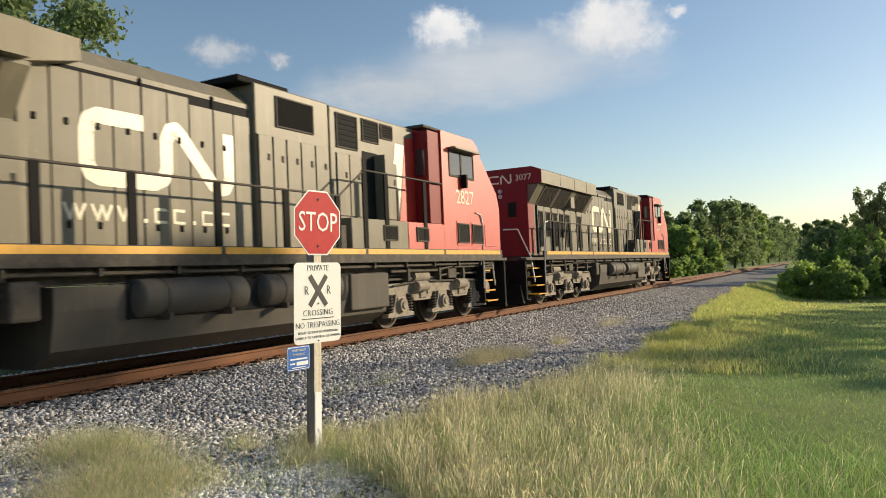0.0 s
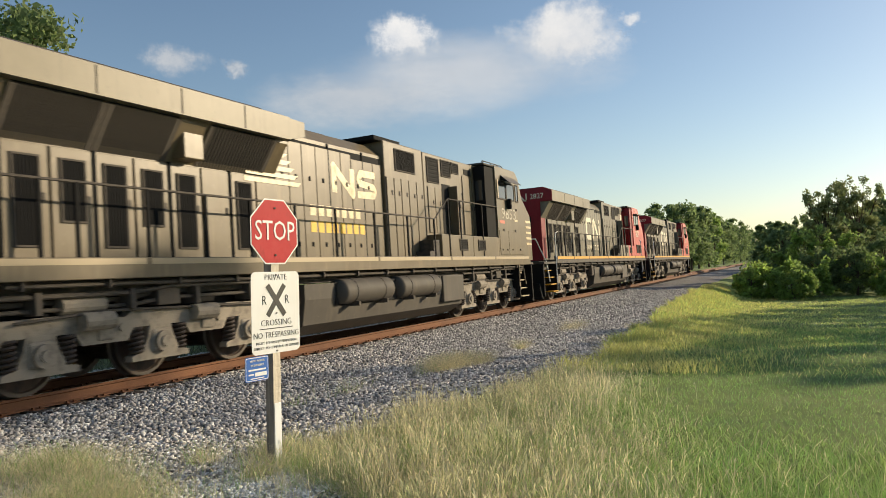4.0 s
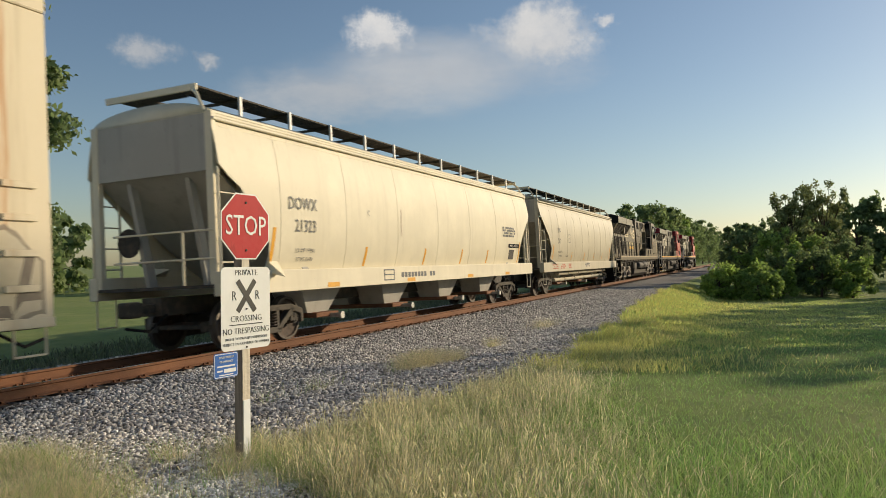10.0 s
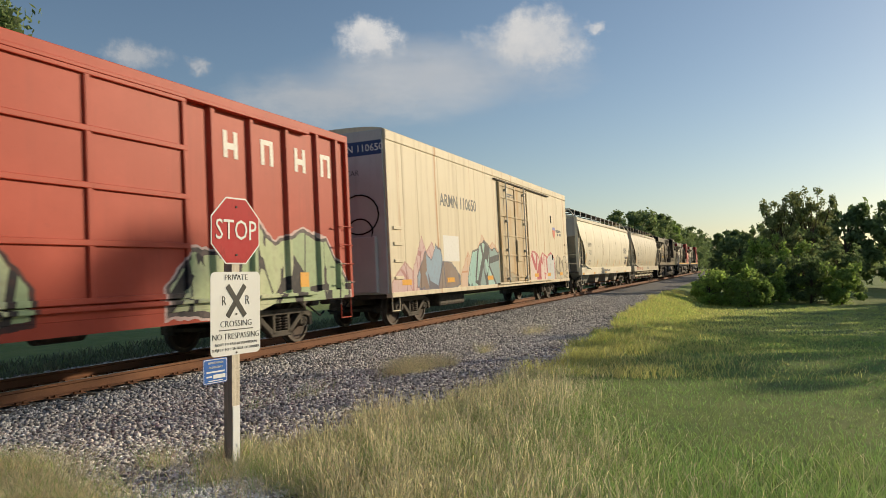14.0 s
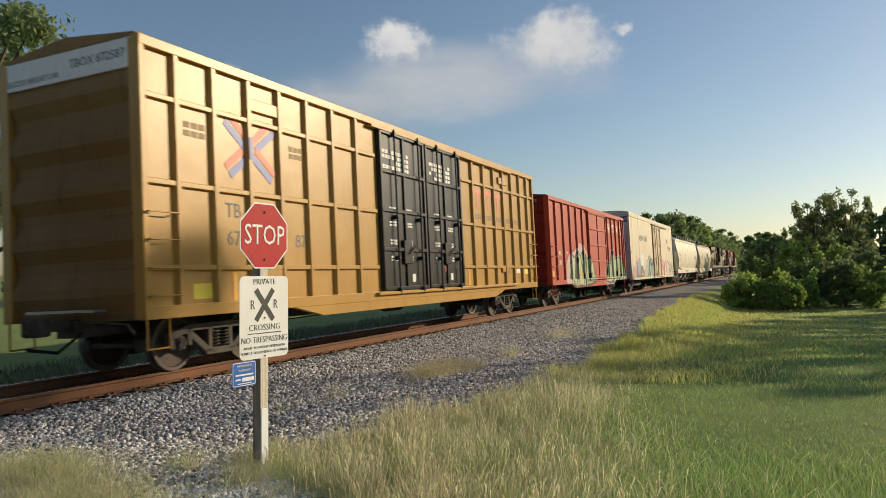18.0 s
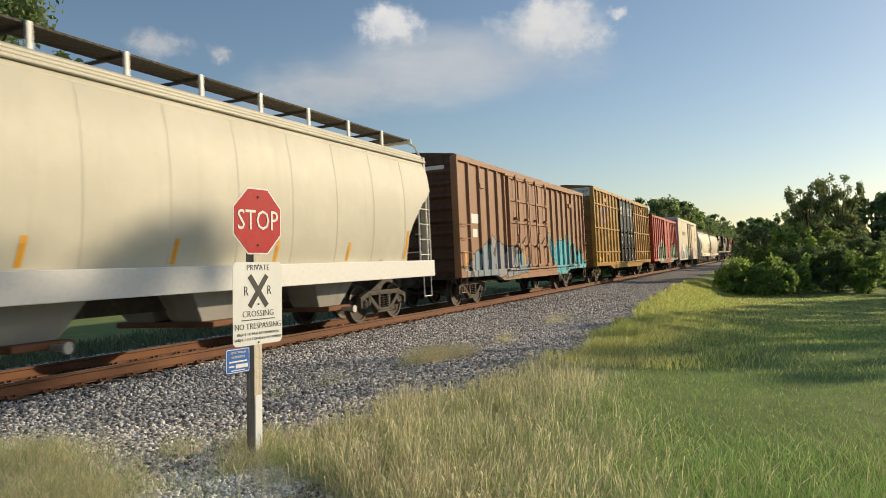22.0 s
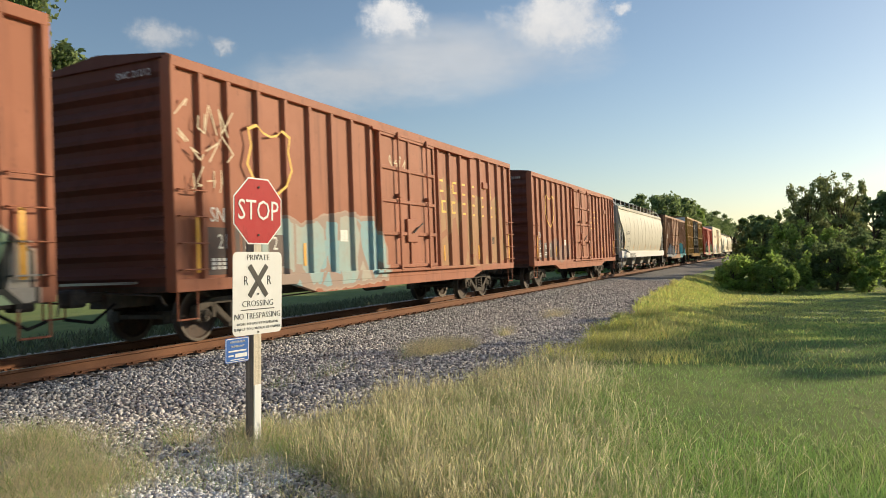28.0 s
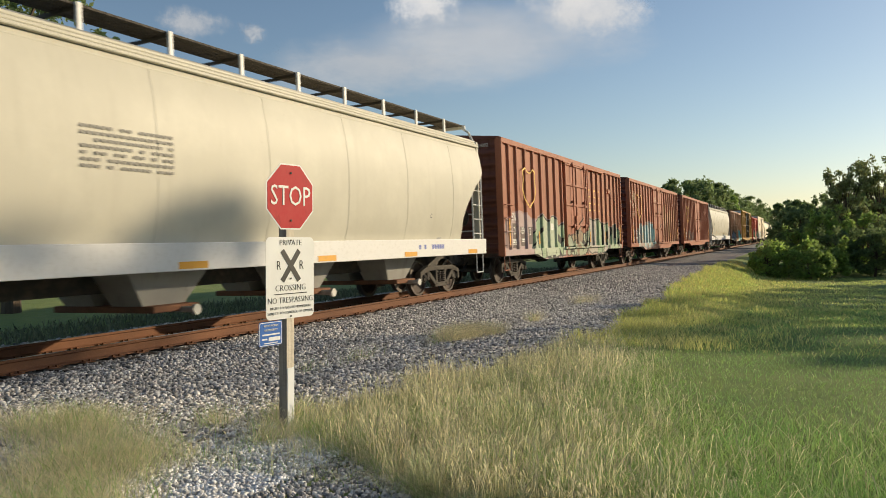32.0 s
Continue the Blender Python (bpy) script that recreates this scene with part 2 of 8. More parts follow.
def sheet(name, xs, ys, material, dz=0.0):
    X, Y = np.meshgrid(xs, ys)
    V = np.stack([X, Y, ground_z(X, Y) + dz], -1).reshape(-1, 3)
    nx, ny = len(xs), len(ys)
    i = np.arange((ny - 1) * nx).reshape(ny - 1, nx)[:, :-1].ravel()
    F = np.stack([i, i + 1, i + nx + 1, i + nx], 1).ravel()
    me = raw_mesh(name, V, F, np.full(len(i), 4), material)
    me.polygons.foreach_set("use_smooth", np.ones(len(i), bool))
    return new(name, me)


lawn_mat = shader("lawn_turf", (0.19, 0.26, 0.06), 0.95, 0, [
    (0.35, (1, 1, 1), (0.28, 0.31, 0.10), 0.42, 0.68, 0.8), (2.2, (1, 1, 1), (0.13, 0.19, 0.05), 0.45, 0.7, 0.7),
    (45, (1, 1, 1), (0.27, 0.27, 0.11), 0.5, 0.75, 0.6)], (60, 0.9))
gravel_mat = shader("crushed_stone_bed", (0.27, 0.26, 0.245), 0.95, 0, [
    (22, (1, 1, 1), (0.07, 0.06, 0.052), 0.42, 0.62, 0.9), (40, (1, 1, 1), (0.36, 0.34, 0.32), 0.55, 0.7, 0.8), (1.2, (1, 1, 1), (0.20, 0.15, 0.11), 0.5, 0.7, 0.5)], (35, 1.0))
xs = np.unique(np.concatenate([np.linspace(-2500, -60, 14), np.arange(-60, -8, 4), np.arange(-8, 40, 0.5), np.arange(40, 140, 3), np.linspace(140, 3500, 18)]))
ys = np.unique(np.concatenate([np.linspace(-2500, -40, 14), np.arange(-60, -12, 2), np.arange(-12, 16, 0.4), np.arange(16, 60, 3), np.linspace(60, 2500, 16)]))
tagged(sheet("ground", xs, ys, lawn_mat), "uneven green lawn with drier patches beside the railway", "ground", kind="structure")
bx = np.concatenate([np.arange(-60, 0, 3), np.arange(0, 45, 0.35), np.arange(45, 440, 4)])
by = np.arange(3.0, 14.4, 0.2)
bed = tagged(sheet("ballast", bx, by, gravel_mat, 0.012), "grey crushed-stone ballast under and beside the track", "ballast", kind="structure")
rv = np.array([v.co[:] for v in bed.data.vertices])
low = smooth(0.5, -0.1, rv[:, 1] - edge_y(rv[:, 0]))
rv[:, 2] -= 0.10 * low + 0.08 * smooth(13.4, 14.2, rv[:, 1])
bed.data.vertices.foreach_set("co", rv.astype(np.float32).ravel())
road_mat = shader("worn_gravel_drive", (0.26, 0.25, 0.235), 0.95, 0, [(3, (1, 1, 1), (0.18, 0.17, 0.15), 0.4, 0.7, 0.7), (50, (1, 1, 1), (0.40, 0.39, 0.37), 0.55, 0.7, 0.7)], (50, 0.7))
road = sheet("road", np.arange(-2.6, 3.31, 0.3), np.arange(-60, 7.7, 0.4), road_mat, 0.016)
tagged(road, "pale worn gravel drive that leads to the crossing", "road", kind="structure")

# stones of the ballast
stone_mat = shader("crushed_stone", (0.52, 0.495, 0.46), 0.9, 0, [(9, (1, 1, 1), (0.26, 0.24, 0.22), 0.4, 0.65, 0.7), (60, (1, 1, 1), (0.70, 0.68, 0.65), 0.5, 0.7, 0.6)], (90, 0.3), island=0.75)


pale_stone = shader("pale_gravel", (0.84, 0.83, 0.81), 0.9, 0, [(9, (1, 1, 1), (0.5, 0.48, 0.45), 0.4, 0.65, 0.6)], (90, 0.3), island=0.5)


def stones(name, x, y, size, lift, label, material=None):
    n = len(x)
    cube = np.array([(a, b, c) for a in (-1, 1) for b in (-1, 1) for c in (-1, 1)], float)
    quads = np.array([(0, 1, 3, 2), (4, 6, 7, 5), (0, 4, 5, 1), (2, 3, 7, 6), (1, 5, 7, 3)])   # the underside stays open
    V = cube[None] * rng.uniform(0.45, 1.0, (n, 8, 3))
    V = V * (size * rng.uniform(0.6, 1.25, n))[:, None, None] * rng.uniform(0.55, 1.0, (n, 1, 3))
    a, b = rng.uniform(0, 6.28, n), rng.uniform(-0.7, 0.7, n)
    ca, sa, cb, sb = np.cos(a), np.sin(a), np.cos(b), np.sin(b)
    vx, vy, vz = V[..., 0], V[..., 1], V[..., 2]
    vx, vz = vx * cb[:, None] + vz * sb[:, None], -vx * sb[:, None] + vz * cb[:, None]
    vx, vy = vx * ca[:, None] - vy * sa[:, None], vx * sa[:, None] + vy * ca[:, None]
    P = np.stack([vx + x[:, None], vy + y[:, None], vz + (ground_z(x, y) + lift)[:, None]], -1).reshape(-1, 3)
    F = (quads[None] + 8 * np.arange(n)[:, None, None]).ravel()
    ob = new(name, raw_mesh(name, P, F, np.full(n * 5, 4), material or stone_mat))
    return tagged(ob, label, "gravel", kind="stuff")


n1 = 58000
sx, sy = 3.2 + 19 * rng.random(n1) ** 1.25, rng.uniform(3.2, 9.0, n1)
keep = sy > edge_y(sx) + 0.15 - 0.5 * rng.random(n1) ** 2
stones("ballast_stones", sx[keep], sy[keep], 0.034, 0.02, "angular grey crushed stones lying loose beside the rails")
n2 = 24000
sx, sy = 20 + 26 * rng.random(n2), rng.uniform(3.4, 9.0, n2)
keep = sy > edge_y(sx) + 0.1
sx, sy = sx[keep], sy[keep]
stones("ballast_stones", sx, sy, 0.042, 0.02, "angular grey crushed stones along the distant track")
n3 = 9000
sx, sy = rng.uniform(3, 30, n3), rng.uniform(9.3, 13.2, n3)
keep = np.abs(sy - TRACK_Y - 0.75) > 0.12
stones("ballast_stones", sx[keep], sy[keep], 0.04, 0.015, "grey crushed stones between the two rails")
n4 = 15000
sx, sy = rng.uniform(2.6, 6.9, n4), rng.uniform(2.2, 5.6, n4)
keep = sy > 2.3 + 0.25 * np.sin(sx * 3.0) + 0.9 * smooth(5.4, 6.6, sx)
sx, sy = sx[keep], sy[keep]
stones("ballast_stones", sx, sy, 0.021, 0.012, "scattered small stones round the foot of the sign post")

n5 = 26000
sx, sy = 2.2 + 4.2 * rng.random(n5), rng.uniform(3.4, 7.8, n5)
keep = rng.random(n5) < smooth(6.5, 5.2, sx + 0.25 * np.sin(sy * 2.1))
sx, sy = sx[keep], sy[keep]
stones("drive_gravel", sx, sy, 0.022, 0.022, "pale worn gravel spread where the drive meets the track", pale_stone)


# rails and ties
def rail_outline(y):
    return [(y - 0.075, -0.185), (y + 0.075, -0.185), (y + 0.075, -0.172), (y + 0.012, -0.155), (y + 0.010, -0.05), (y + 0.036, -0.035),
            (y + 0.036, -0.006), (y + 0.028, 0.0), (y - 0.028, 0.0), (y - 0.036, -0.006), (y - 0.036, -0.035), (y - 0.010, -0.05), (y - 0.012, -0.155), (y - 0.075, -0.172)]


tilt = pose(0, TRACK_Y, 0, LEAN, 0, 0)
track = thing("railway_track", "rusty steel rails spiked to dark wooden ties", "track")
for o in (-0.7535, 0.7535):
    bm = prism(rail_outline(o), -280, 430, "x")
    bm.transform(tilt)
    r = part("rail", bm, M["rust"], track, "rust-brown steel rail")
    r.data.materials.append(M["railtop"])
    for p in r.data.polygons:
        if p.normal.z > 0.95 and p.center.z > -0.1:
            p.material_index = 1
tie_bm = bmesh.new()
box(tie_bm, -0.115, 0.115, -1.3, 1.3, -0.36, -0.193, 0.012)
tie_bm.transform(pose(0, 0, 0, LEAN, 0, 0))
tie_me = bpy.data.meshes.new("tie")
tie_bm.to_mesh(tie_me)
tie_me.materials.append(M["tie"])
plate_bm = bmesh.new()
for o in (0,):
    box(plate_bm, -0.09, 0.09, o - 0.17, o + 0.17, -0.194, -0.184)
    for dx in (-0.055, 0.055):
        for dy in (-0.092, 0.092):
            box(plate_bm, dx - 0.012, dx + 0.012, o + dy - 0.018, o + dy + 0.018, -0.186, -0.155)
plate_me = bpy.data.meshes.new("tie_plate")
plate_bm.to_mesh(plate_me)
plate_me.materials.append(M["rust"])
for i in range(130):
    x = 1.0 + i * 0.5 + rnd.uniform(-0.04, 0.04)
    t = part("tie", tie_me, None, track)
    t.matrix_local = pose(x, TRACK_Y + rnd.uniform(-0.05, 0.05), rnd.uniform(-0.008, 0.004), 0, 0, rnd.uniform(-1.2, 1.2))
    for o in (-0.7535, 0.7535):
        part("tie_plate", plate_me, None, track).matrix_local = tilt @ pose(x, o, 0)
far_ties = bmesh.new()
for i in range(700):
    x = 66 + i * 0.5 if i < 560 else 0.5 - (i - 559) * 0.5
    box(far_ties, x - 0.115, x + 0.115, -1.3, 1.3, -0.36, -0.193)
far_ties.transform(tilt)
tagged(part("distant_tie", far_ties, M["tie"], track), kind="stuff")

# ---- grass ----
straw = shader("dry_grass", (0.80, 0.73, 0.48), 0.8, 0, [(1.1, (1, 1, 1), (0.50, 0.56, 0.26), 0.45, 0.7, 0.8), (6, (1, 1, 1), (0.62, 0.52, 0.32), 0.5, 0.7, 0.7)], island=0.5, through_light=0.5)
green = shader("fresh_grass", (0.32, 0.52, 0.15), 0.75, 0, [(0.9, (1, 1, 1), (0.40, 0.50, 0.17), 0.42, 0.66, 0.8)], island=0.3, through_light=0.45)


bleached = shader("bleached_grass", (0.80, 0.73, 0.50), 0.8, 0, [(3, (1, 1, 1), (0.62, 0.58, 0.34), 0.45, 0.7, 0.6)], island=0.4, through_light=0.5)
# bank and far lawn: sunlight is put into these brighter, yellower greens
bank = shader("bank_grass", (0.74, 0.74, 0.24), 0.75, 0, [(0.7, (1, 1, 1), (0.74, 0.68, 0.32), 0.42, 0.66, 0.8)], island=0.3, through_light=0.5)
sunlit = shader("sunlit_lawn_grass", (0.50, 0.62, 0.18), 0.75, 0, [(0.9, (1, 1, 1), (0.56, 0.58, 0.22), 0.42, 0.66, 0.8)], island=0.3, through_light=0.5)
# dull dark green that carries the shade behind the train
shade_grass = shader("shade_toned_grass", (0.17, 0.20, 0.11), 0.8, 0, [(0.9, (1, 1, 1), (0.24, 0.23, 0.14), 0.42, 0.66, 0.8)], island=0.4, through_light=0.3)


def blades(name, x, y, h, w, lean, material, label):
    """Arching blades of three joints each, thick at the root and drooping at the tip."""
    n = len(x)
    z = ground_z(x, y) - 0.02
    a, b = rng.uniform(0, 6.283, n), rng.uniform(0, 6.283, n)
    L = lean * rng.uniform(0.15, 1.0, n) * h
    cx, cy, cb, sb = np.cos(a) * w / 2, np.sin(a) * w / 2, np.cos(b), np.sin(b)
    V = np.empty((n, 7, 3))
    for k, (u, f, q) in enumerate(((0.0, 0.0, 1.0), (0.16, 0.42, 0.9), (0.5, 0.78, 0.6))):
        V[:, 2 * k] = np.stack([x - cx * q + cb * L * u, y - cy * q + sb * L * u, z + h * f], 1)
        V[:, 2 * k + 1] = np.stack([x + cx * q + cb * L * u, y + cy * q + sb * L * u, z + h * f], 1)
    V[:, 6] = np.stack([x + cb * L, y + sb * L, z + h * (1 - 0.3 * lean * rng.random(n))], 1)
    k = 7 * np.arange(n)[:, None]
    F = np.concatenate([k + [[0, 1, 3, 2]], k + [[2, 3, 5, 4]], k + [[4, 5, 6]]], 1).ravel()
    S = np.tile([4, 4, 3], n)
    return tagged(new(name, raw_mesh(name, V.reshape(-1, 3), F, S, material)), label, "grass", kind="stuff")


def heads(name, x, y, h, material, label):
    """Thin bent stalks that carry a narrow seed head."""
    n = len(x)
    z = ground_z(x, y)
    b = rng.uniform(0, 6.283, n)
    L = h * rng.uniform(0.1, 0.55, n)
    cb, sb, w = np.cos(b), np.sin(b), 0.0016
    V = np.empty((n, 9, 3))
    for k, (u, f, q) in enumerate(((0.0, 0.0, w), (0.35, 0.62, w), (0.7, 0.84, w), (0.86, 0.93, 0.005))):
        V[:, 2 * k] = np.stack([x + sb * q + cb * L * u, y - cb * q + sb * L * u, z + h * f], 1)
        V[:, 2 * k + 1] = np.stack([x - sb * q + cb * L * u, y + cb * q + sb * L * u, z + h * f], 1)
    V[:, 8] = np.stack([x + cb * L * 1.08, y + sb * L * 1.08, z + h * 0.98], 1)
    k = 9 * np.arange(n)[:, None]
    F = np.concatenate([k + [[0, 1, 3, 2]], k + [[2, 3, 5, 4]], k + [[4, 5, 7, 6]], k + [[6, 7, 8]]], 1).ravel()
    return tagged(new(name, raw_mesh(name, V.reshape(-1, 3), F, np.tile([4, 4, 4, 3], n), material)), label, "grass", kind="stuff")


# tall straw-coloured growth between the drive and the lawn
n = 300000
gx, gy = 4.3 + 15 * rng.random(n) ** 1.7, rng.uniform(-0.5, 4.9, n)
tall = gy > 1.15 + (gx - 5.5) * 0.30 + rng.normal(0, 0.45, n)
clump = np.sin(gx * 3.1 + np.sin(gy * 2.7) * 1.5) * np.sin(gy * 3.7 + gx)
bare = smooth(-0.25, 0.25, gy - 2.9 - (gx - 4.7) * 1.7)
keep = tall & (gy < edge_y(gx) - 0.05 + 0.25 * clump) & (rng.random(n) > 0.97 * bare)
gx, gy = gx[keep], gy[keep]
tuft = 0.5 + 0.5 * np.sin(gx * 4.7 + 2.0 * np.sin(gy * 3.3)) * np.sin(gy * 5.1 + 1.4 * np.sin(gx * 2.9))
h = (0.10 + 0.14 * tuft) * rng.uniform(0.4, 1.3, len(gx))
mix = rng.random(len(gx)) < 0.52 + 0.22 * np.sin(gx * 0.9 + gy * 1.7)
blades("dry_grass", gx[mix], gy[mix], h[mix], 0.0018 + 0.00026 * gx[mix], 3.0, straw, "tall straw-coloured grass gone to seed beside the gravel")
blades("wild_grass", gx[~mix], gy[~mix], h[~mix] * 0.85, 0.0022 + 0.00028 * gx[~mix], 2.6, green, "green wild grass among the dry stalks")
m = rng.random(len(gx)) < 0.12
heads("seed_stalks", gx[m], gy[m], h[m] * 1.5, straw, "thin pale seed stalks above the dry grass")
# tall grass, coloured as sunlit, on the bank that runs along the ballast
n = 120000
gx, gy = 12 + 40 * rng.random(n) ** 1.1, rng.uniform(-2.5, 5.2, n)
inward = edge_y(gx) + 0.05 + 0.2 * np.sin(gx * 1.7) - gy
keep = (inward > 0) & (rng.random(n) < np.exp(-np.maximum(0, inward - 0.8) / 1.3))
gx, gy, inward = gx[keep], gy[keep], inward[keep]
tuft = 0.5 + 0.5 * np.sin(gx * 1.9 + np.sin(gy * 2.1)) * np.sin(gy * 2.7 + np.sin(gx * 1.1))
blades("bank_grass", gx, gy, (0.14 + 0.22 * tuft) * (0.35 + 0.65 * np.exp(-inward / 2.0)) * rng.uniform(0.5, 1.3, len(gx)), 0.006 + 0.0005 * gx, 1.5, bank, "tall grass on the bank, sunlight put into its yellow-green")
# low dark grass added behind the track; its colour deepens the train's shade
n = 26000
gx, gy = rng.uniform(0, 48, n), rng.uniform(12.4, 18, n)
blades("trackside_weeds", gx, gy, rng.uniform(0.08, 0.32, n), 0.03, 1.0, shade_grass, "low dark grass behind the track, shade put into its colour")
# the patch between drive and rails, and tufts in the stones
px, py = [], []
for cx, cy, rx, ry, m in ((4.5, 6.1, 0.55, 0.8, 4200), (3.9, 5.0, 0.65, 0.6, 5200), (3.1, 4.4, 0.5, 0.6, 3000), (5.35, 5.1, 0.22, 0.22, 300), (5.75, 4.55, 0.3, 0.25, 900), (5.2, 4.25, 0.3, 0.18, 500), (4.9, 3.7, 0.3, 0.2, 160),
                          (11.9, 5.55, 0.75, 0.28, 5200), (12.6, 5.2, 0.4, 0.2, 900), (14.8, 5.2, 0.35, 0.16, 400), (9.2, 5.9, 0.6, 0.15, 130), (19.6, 5.4, 1.0, 0.3, 600), (8.0, 6.0, 0.4, 0.12, 70)):
    px.append(cx + rx * rng.normal(0, 0.5, m)), py.append(cy + ry * rng.normal(0, 0.5, m))
px, py = np.concatenate(px), np.concatenate(py)
mix = rng.random(len(px)) < np.where(px > 11, 0.97, 0.8)
h = rng.uniform(0.08, 0.36, len(px))
blades("dry_grass", px[mix], py[mix], h[mix], 0.0032, 2.0, bleached, "dry grass tufts growing out of the ballast")
blades("wild_grass", px[~mix], py[~mix], h[~mix], 0.0045, 1.3, green, "green tufts growing out of the ballast")
# the lawn
n = 150000
gx, gy = 4.6 + 19 * rng.random(n) ** 1.6, rng.uniform(-9, 4.4, n)
keep = (gy < np.minimum(2.0 + (gx - 5.5) * 0.29, edge_y(gx) - 0.3) + rng.normal(0, 0.4, n)) & (gy > -1.1 * (gx - 4.5) * 0.55 - 1.5)
gx, gy = gx[keep], gy[keep]
near = smooth(9.0, 5.0, gx)
h = (0.06 + 0.16 * near) * rng.uniform(0.5, 1.4, len(gx))
blades("lawn_grass", gx, gy, h, 0.0028 + 0.0005 * gx, 1.5, green, "bright green lawn grass, longer near the drive")
m = rng.random(len(gx)) < 0.04 + 0.12 * smooth(9.5, 6.5, gx)
blades("dry_grass", gx[m], gy[m], h[m] * 1.2, 0.0045, 1.4, straw, "pale seed stalks standing in the lawn")
n = 46000
gx, gy = 17 + 33 * rng.random(n) ** 1.1, rng.uniform(-14, 5.6, n)
keep = gy < edge_y(gx) + 0.1
gx, gy = gx[keep], gy[keep]
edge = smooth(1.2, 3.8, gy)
blades("lawn_grass", gx, gy, (0.06 + 0.16 * edge) * rng.uniform(0.6, 1.4, len(gx)), 0.03 + 0.0003 * gx, 0.6, sunlit, "lawn grass sloping down from the track, coloured pale for sunlight")

# ---- trees and bushes ----
bark = shader("tree_bark", (0.11, 0.08, 0.055), 0.9, 0, [(8, (1, 1, 0.2), (0.05, 0.04, 0.03), 0.4, 0.7, 0.8)], (20, 0.8))
leaf_dark = shader("dark_green_leaves", (0.20, 0.27, 0.11), 0.7, 0, [(0.35, (1, 1, 1), (0.27, 0.34, 0.14), 0.45, 0.65, 0.8)], island=0.32, through_light=0.58)
leaf_mid = shader("mid_green_leaves", (0.25, 0.36, 0.09), 0.65, 0, [(0.5, (1, 1, 1), (0.42, 0.52, 0.16), 0.45, 0.65, 0.8)], island=0.34, through_light=0.58)
leaf_light = shader("light_green_leaves", (0.34, 0.47, 0.11), 0.6, 0, [(0.5, (1, 1, 1), (0.42, 0.52, 0.16), 0.45, 0.65, 0.8)], island=0.4, through_light=0.55)
leaf_thin = shader("olive_leaves", (0.30, 0.33, 0.13), 0.7, 0, island=0.4, through_light=0.35)


def leaf_mesh(name, centres, sizes, leaf, material):
    """Small leaf quads scattered through lumpy clumps; centres and sizes give the clumps."""
    P = []
    for (c, r, n) in zip(centres, sizes[0], sizes[1]):
        d = rng.normal(0, 1, (n, 3))
        d /= np.linalg.norm(d, axis=1, keepdims=True)
        lump = 0.80 + 0.22 * np.sin(5 * d[:, 0] + 3 * d[:, 2]) * np.sin(4 * d[:, 1] + 2) + 0.12 * np.sin(11 * d[:, 2] + 7 * d[:, 0])
        q = d * np.asarray(r) * (lump * rng.uniform(0.15, 1.12, n) ** 0.6)[:, None] + np.asarray(c)
        gap = np.sin(q[:, 0] * 2.1 + c[0]) * np.sin(q[:, 1] * 2.3) * np.sin(q[:, 2] * 2.6 + c[1])
        P.append(q[gap < 0.55])
    P = np.concatenate(P)
    n = len(P)
    u = rng.normal(0, 1, (n, 3))
    u /= np.linalg.norm(u, axis=1, keepdims=True)
    v = np.cross(u, rng.normal(0, 1, (n, 3)))
    v /= np.linalg.norm(v, axis=1, keepdims=True)
    s = (leaf * rng.uniform(0.5, 1.3, n))[:, None]
    V = np.stack([P - u * s, P + v * s * 0.55, P + u * s, P - v * s * 0.55], 1).reshape(-1, 3)
    F = np.arange(4 * n)
    return raw_mesh(name, V, F, np.full(n, 4), material)


def tree(name, x, y, h, spread, clumps, count, leaf, material, label, group="", trunk=0.18, low=0.35, bare=0):
    z = float(ground_z(x, y)) - 0.1
    ob = thing(name, label, "bush" if "bush" in name or "shrub" in name else "tree", group, pose(x, y, z))
    bm = bmesh.new()
    top = Vector((rnd.uniform(-0.2, 0.2), rnd.uniform(-0.2, 0.2), h * 0.75))
    cyl(bm, (0, 0, 0), top * 0.5, trunk, trunk * 0.7, 8)
    cyl(bm, top * 0.5, top, trunk * 0.7, trunk * 0.3, 8)
    cs, rs, ns = [], [], []
    clumps = int(clumps * 1.8)
    for i in range(clumps):
        a = i * 2.4 + rnd.uniform(-0.4, 0.4)
        f = (i + 0.5) / clumps
        zz = h * (low + (0.93 - low) * f)
        rad = spread * math.sqrt(max(0.05, 1 - (abs(f - 0.35) / 0.75) ** 2)) * rnd.uniform(0.35, 0.75)
        c = Vector((math.cos(a) * rad, math.sin(a) * rad, zz))
        r = spread * rnd.uniform(0.20, 0.42) * (1.1 - 0.35 * f)
        cs.append(c), rs.append((r, r, r * rnd.uniform(0.6, 0.85))), ns.append(int(count / clumps))
        cyl(bm, Vector((0, 0, min(zz * 0.7, top.z))), c, trunk * 0.32, trunk * 0.08, 5)
    for i in range(bare):
        a = rnd.uniform(0, 6.28)
        b0 = Vector((math.cos(a) * spread * 0.3, math.sin(a) * spread * 0.3, h * 0.7))
        b1 = b0 + Vector((math.cos(a) * spread * 0.3, math.sin(a) * spread * 0.3, h * rnd.uniform(0.22, 0.36)))
        cyl(bm, b0, b1, 0.03, 0.008, 4)
        cs.append(b1), rs.append((0.32, 0.32, 0.5)), ns.append(70)
        cs.append((b0 + b1) / 2), rs.append((0.3, 0.3, 0.5)), ns.append(50)
    part("trunk", bm, bark, ob, "brown bark trunk and limbs")
    part("crown", leaf_mesh("crown", cs, (rs, ns), leaf, material), None, ob)
    return ob


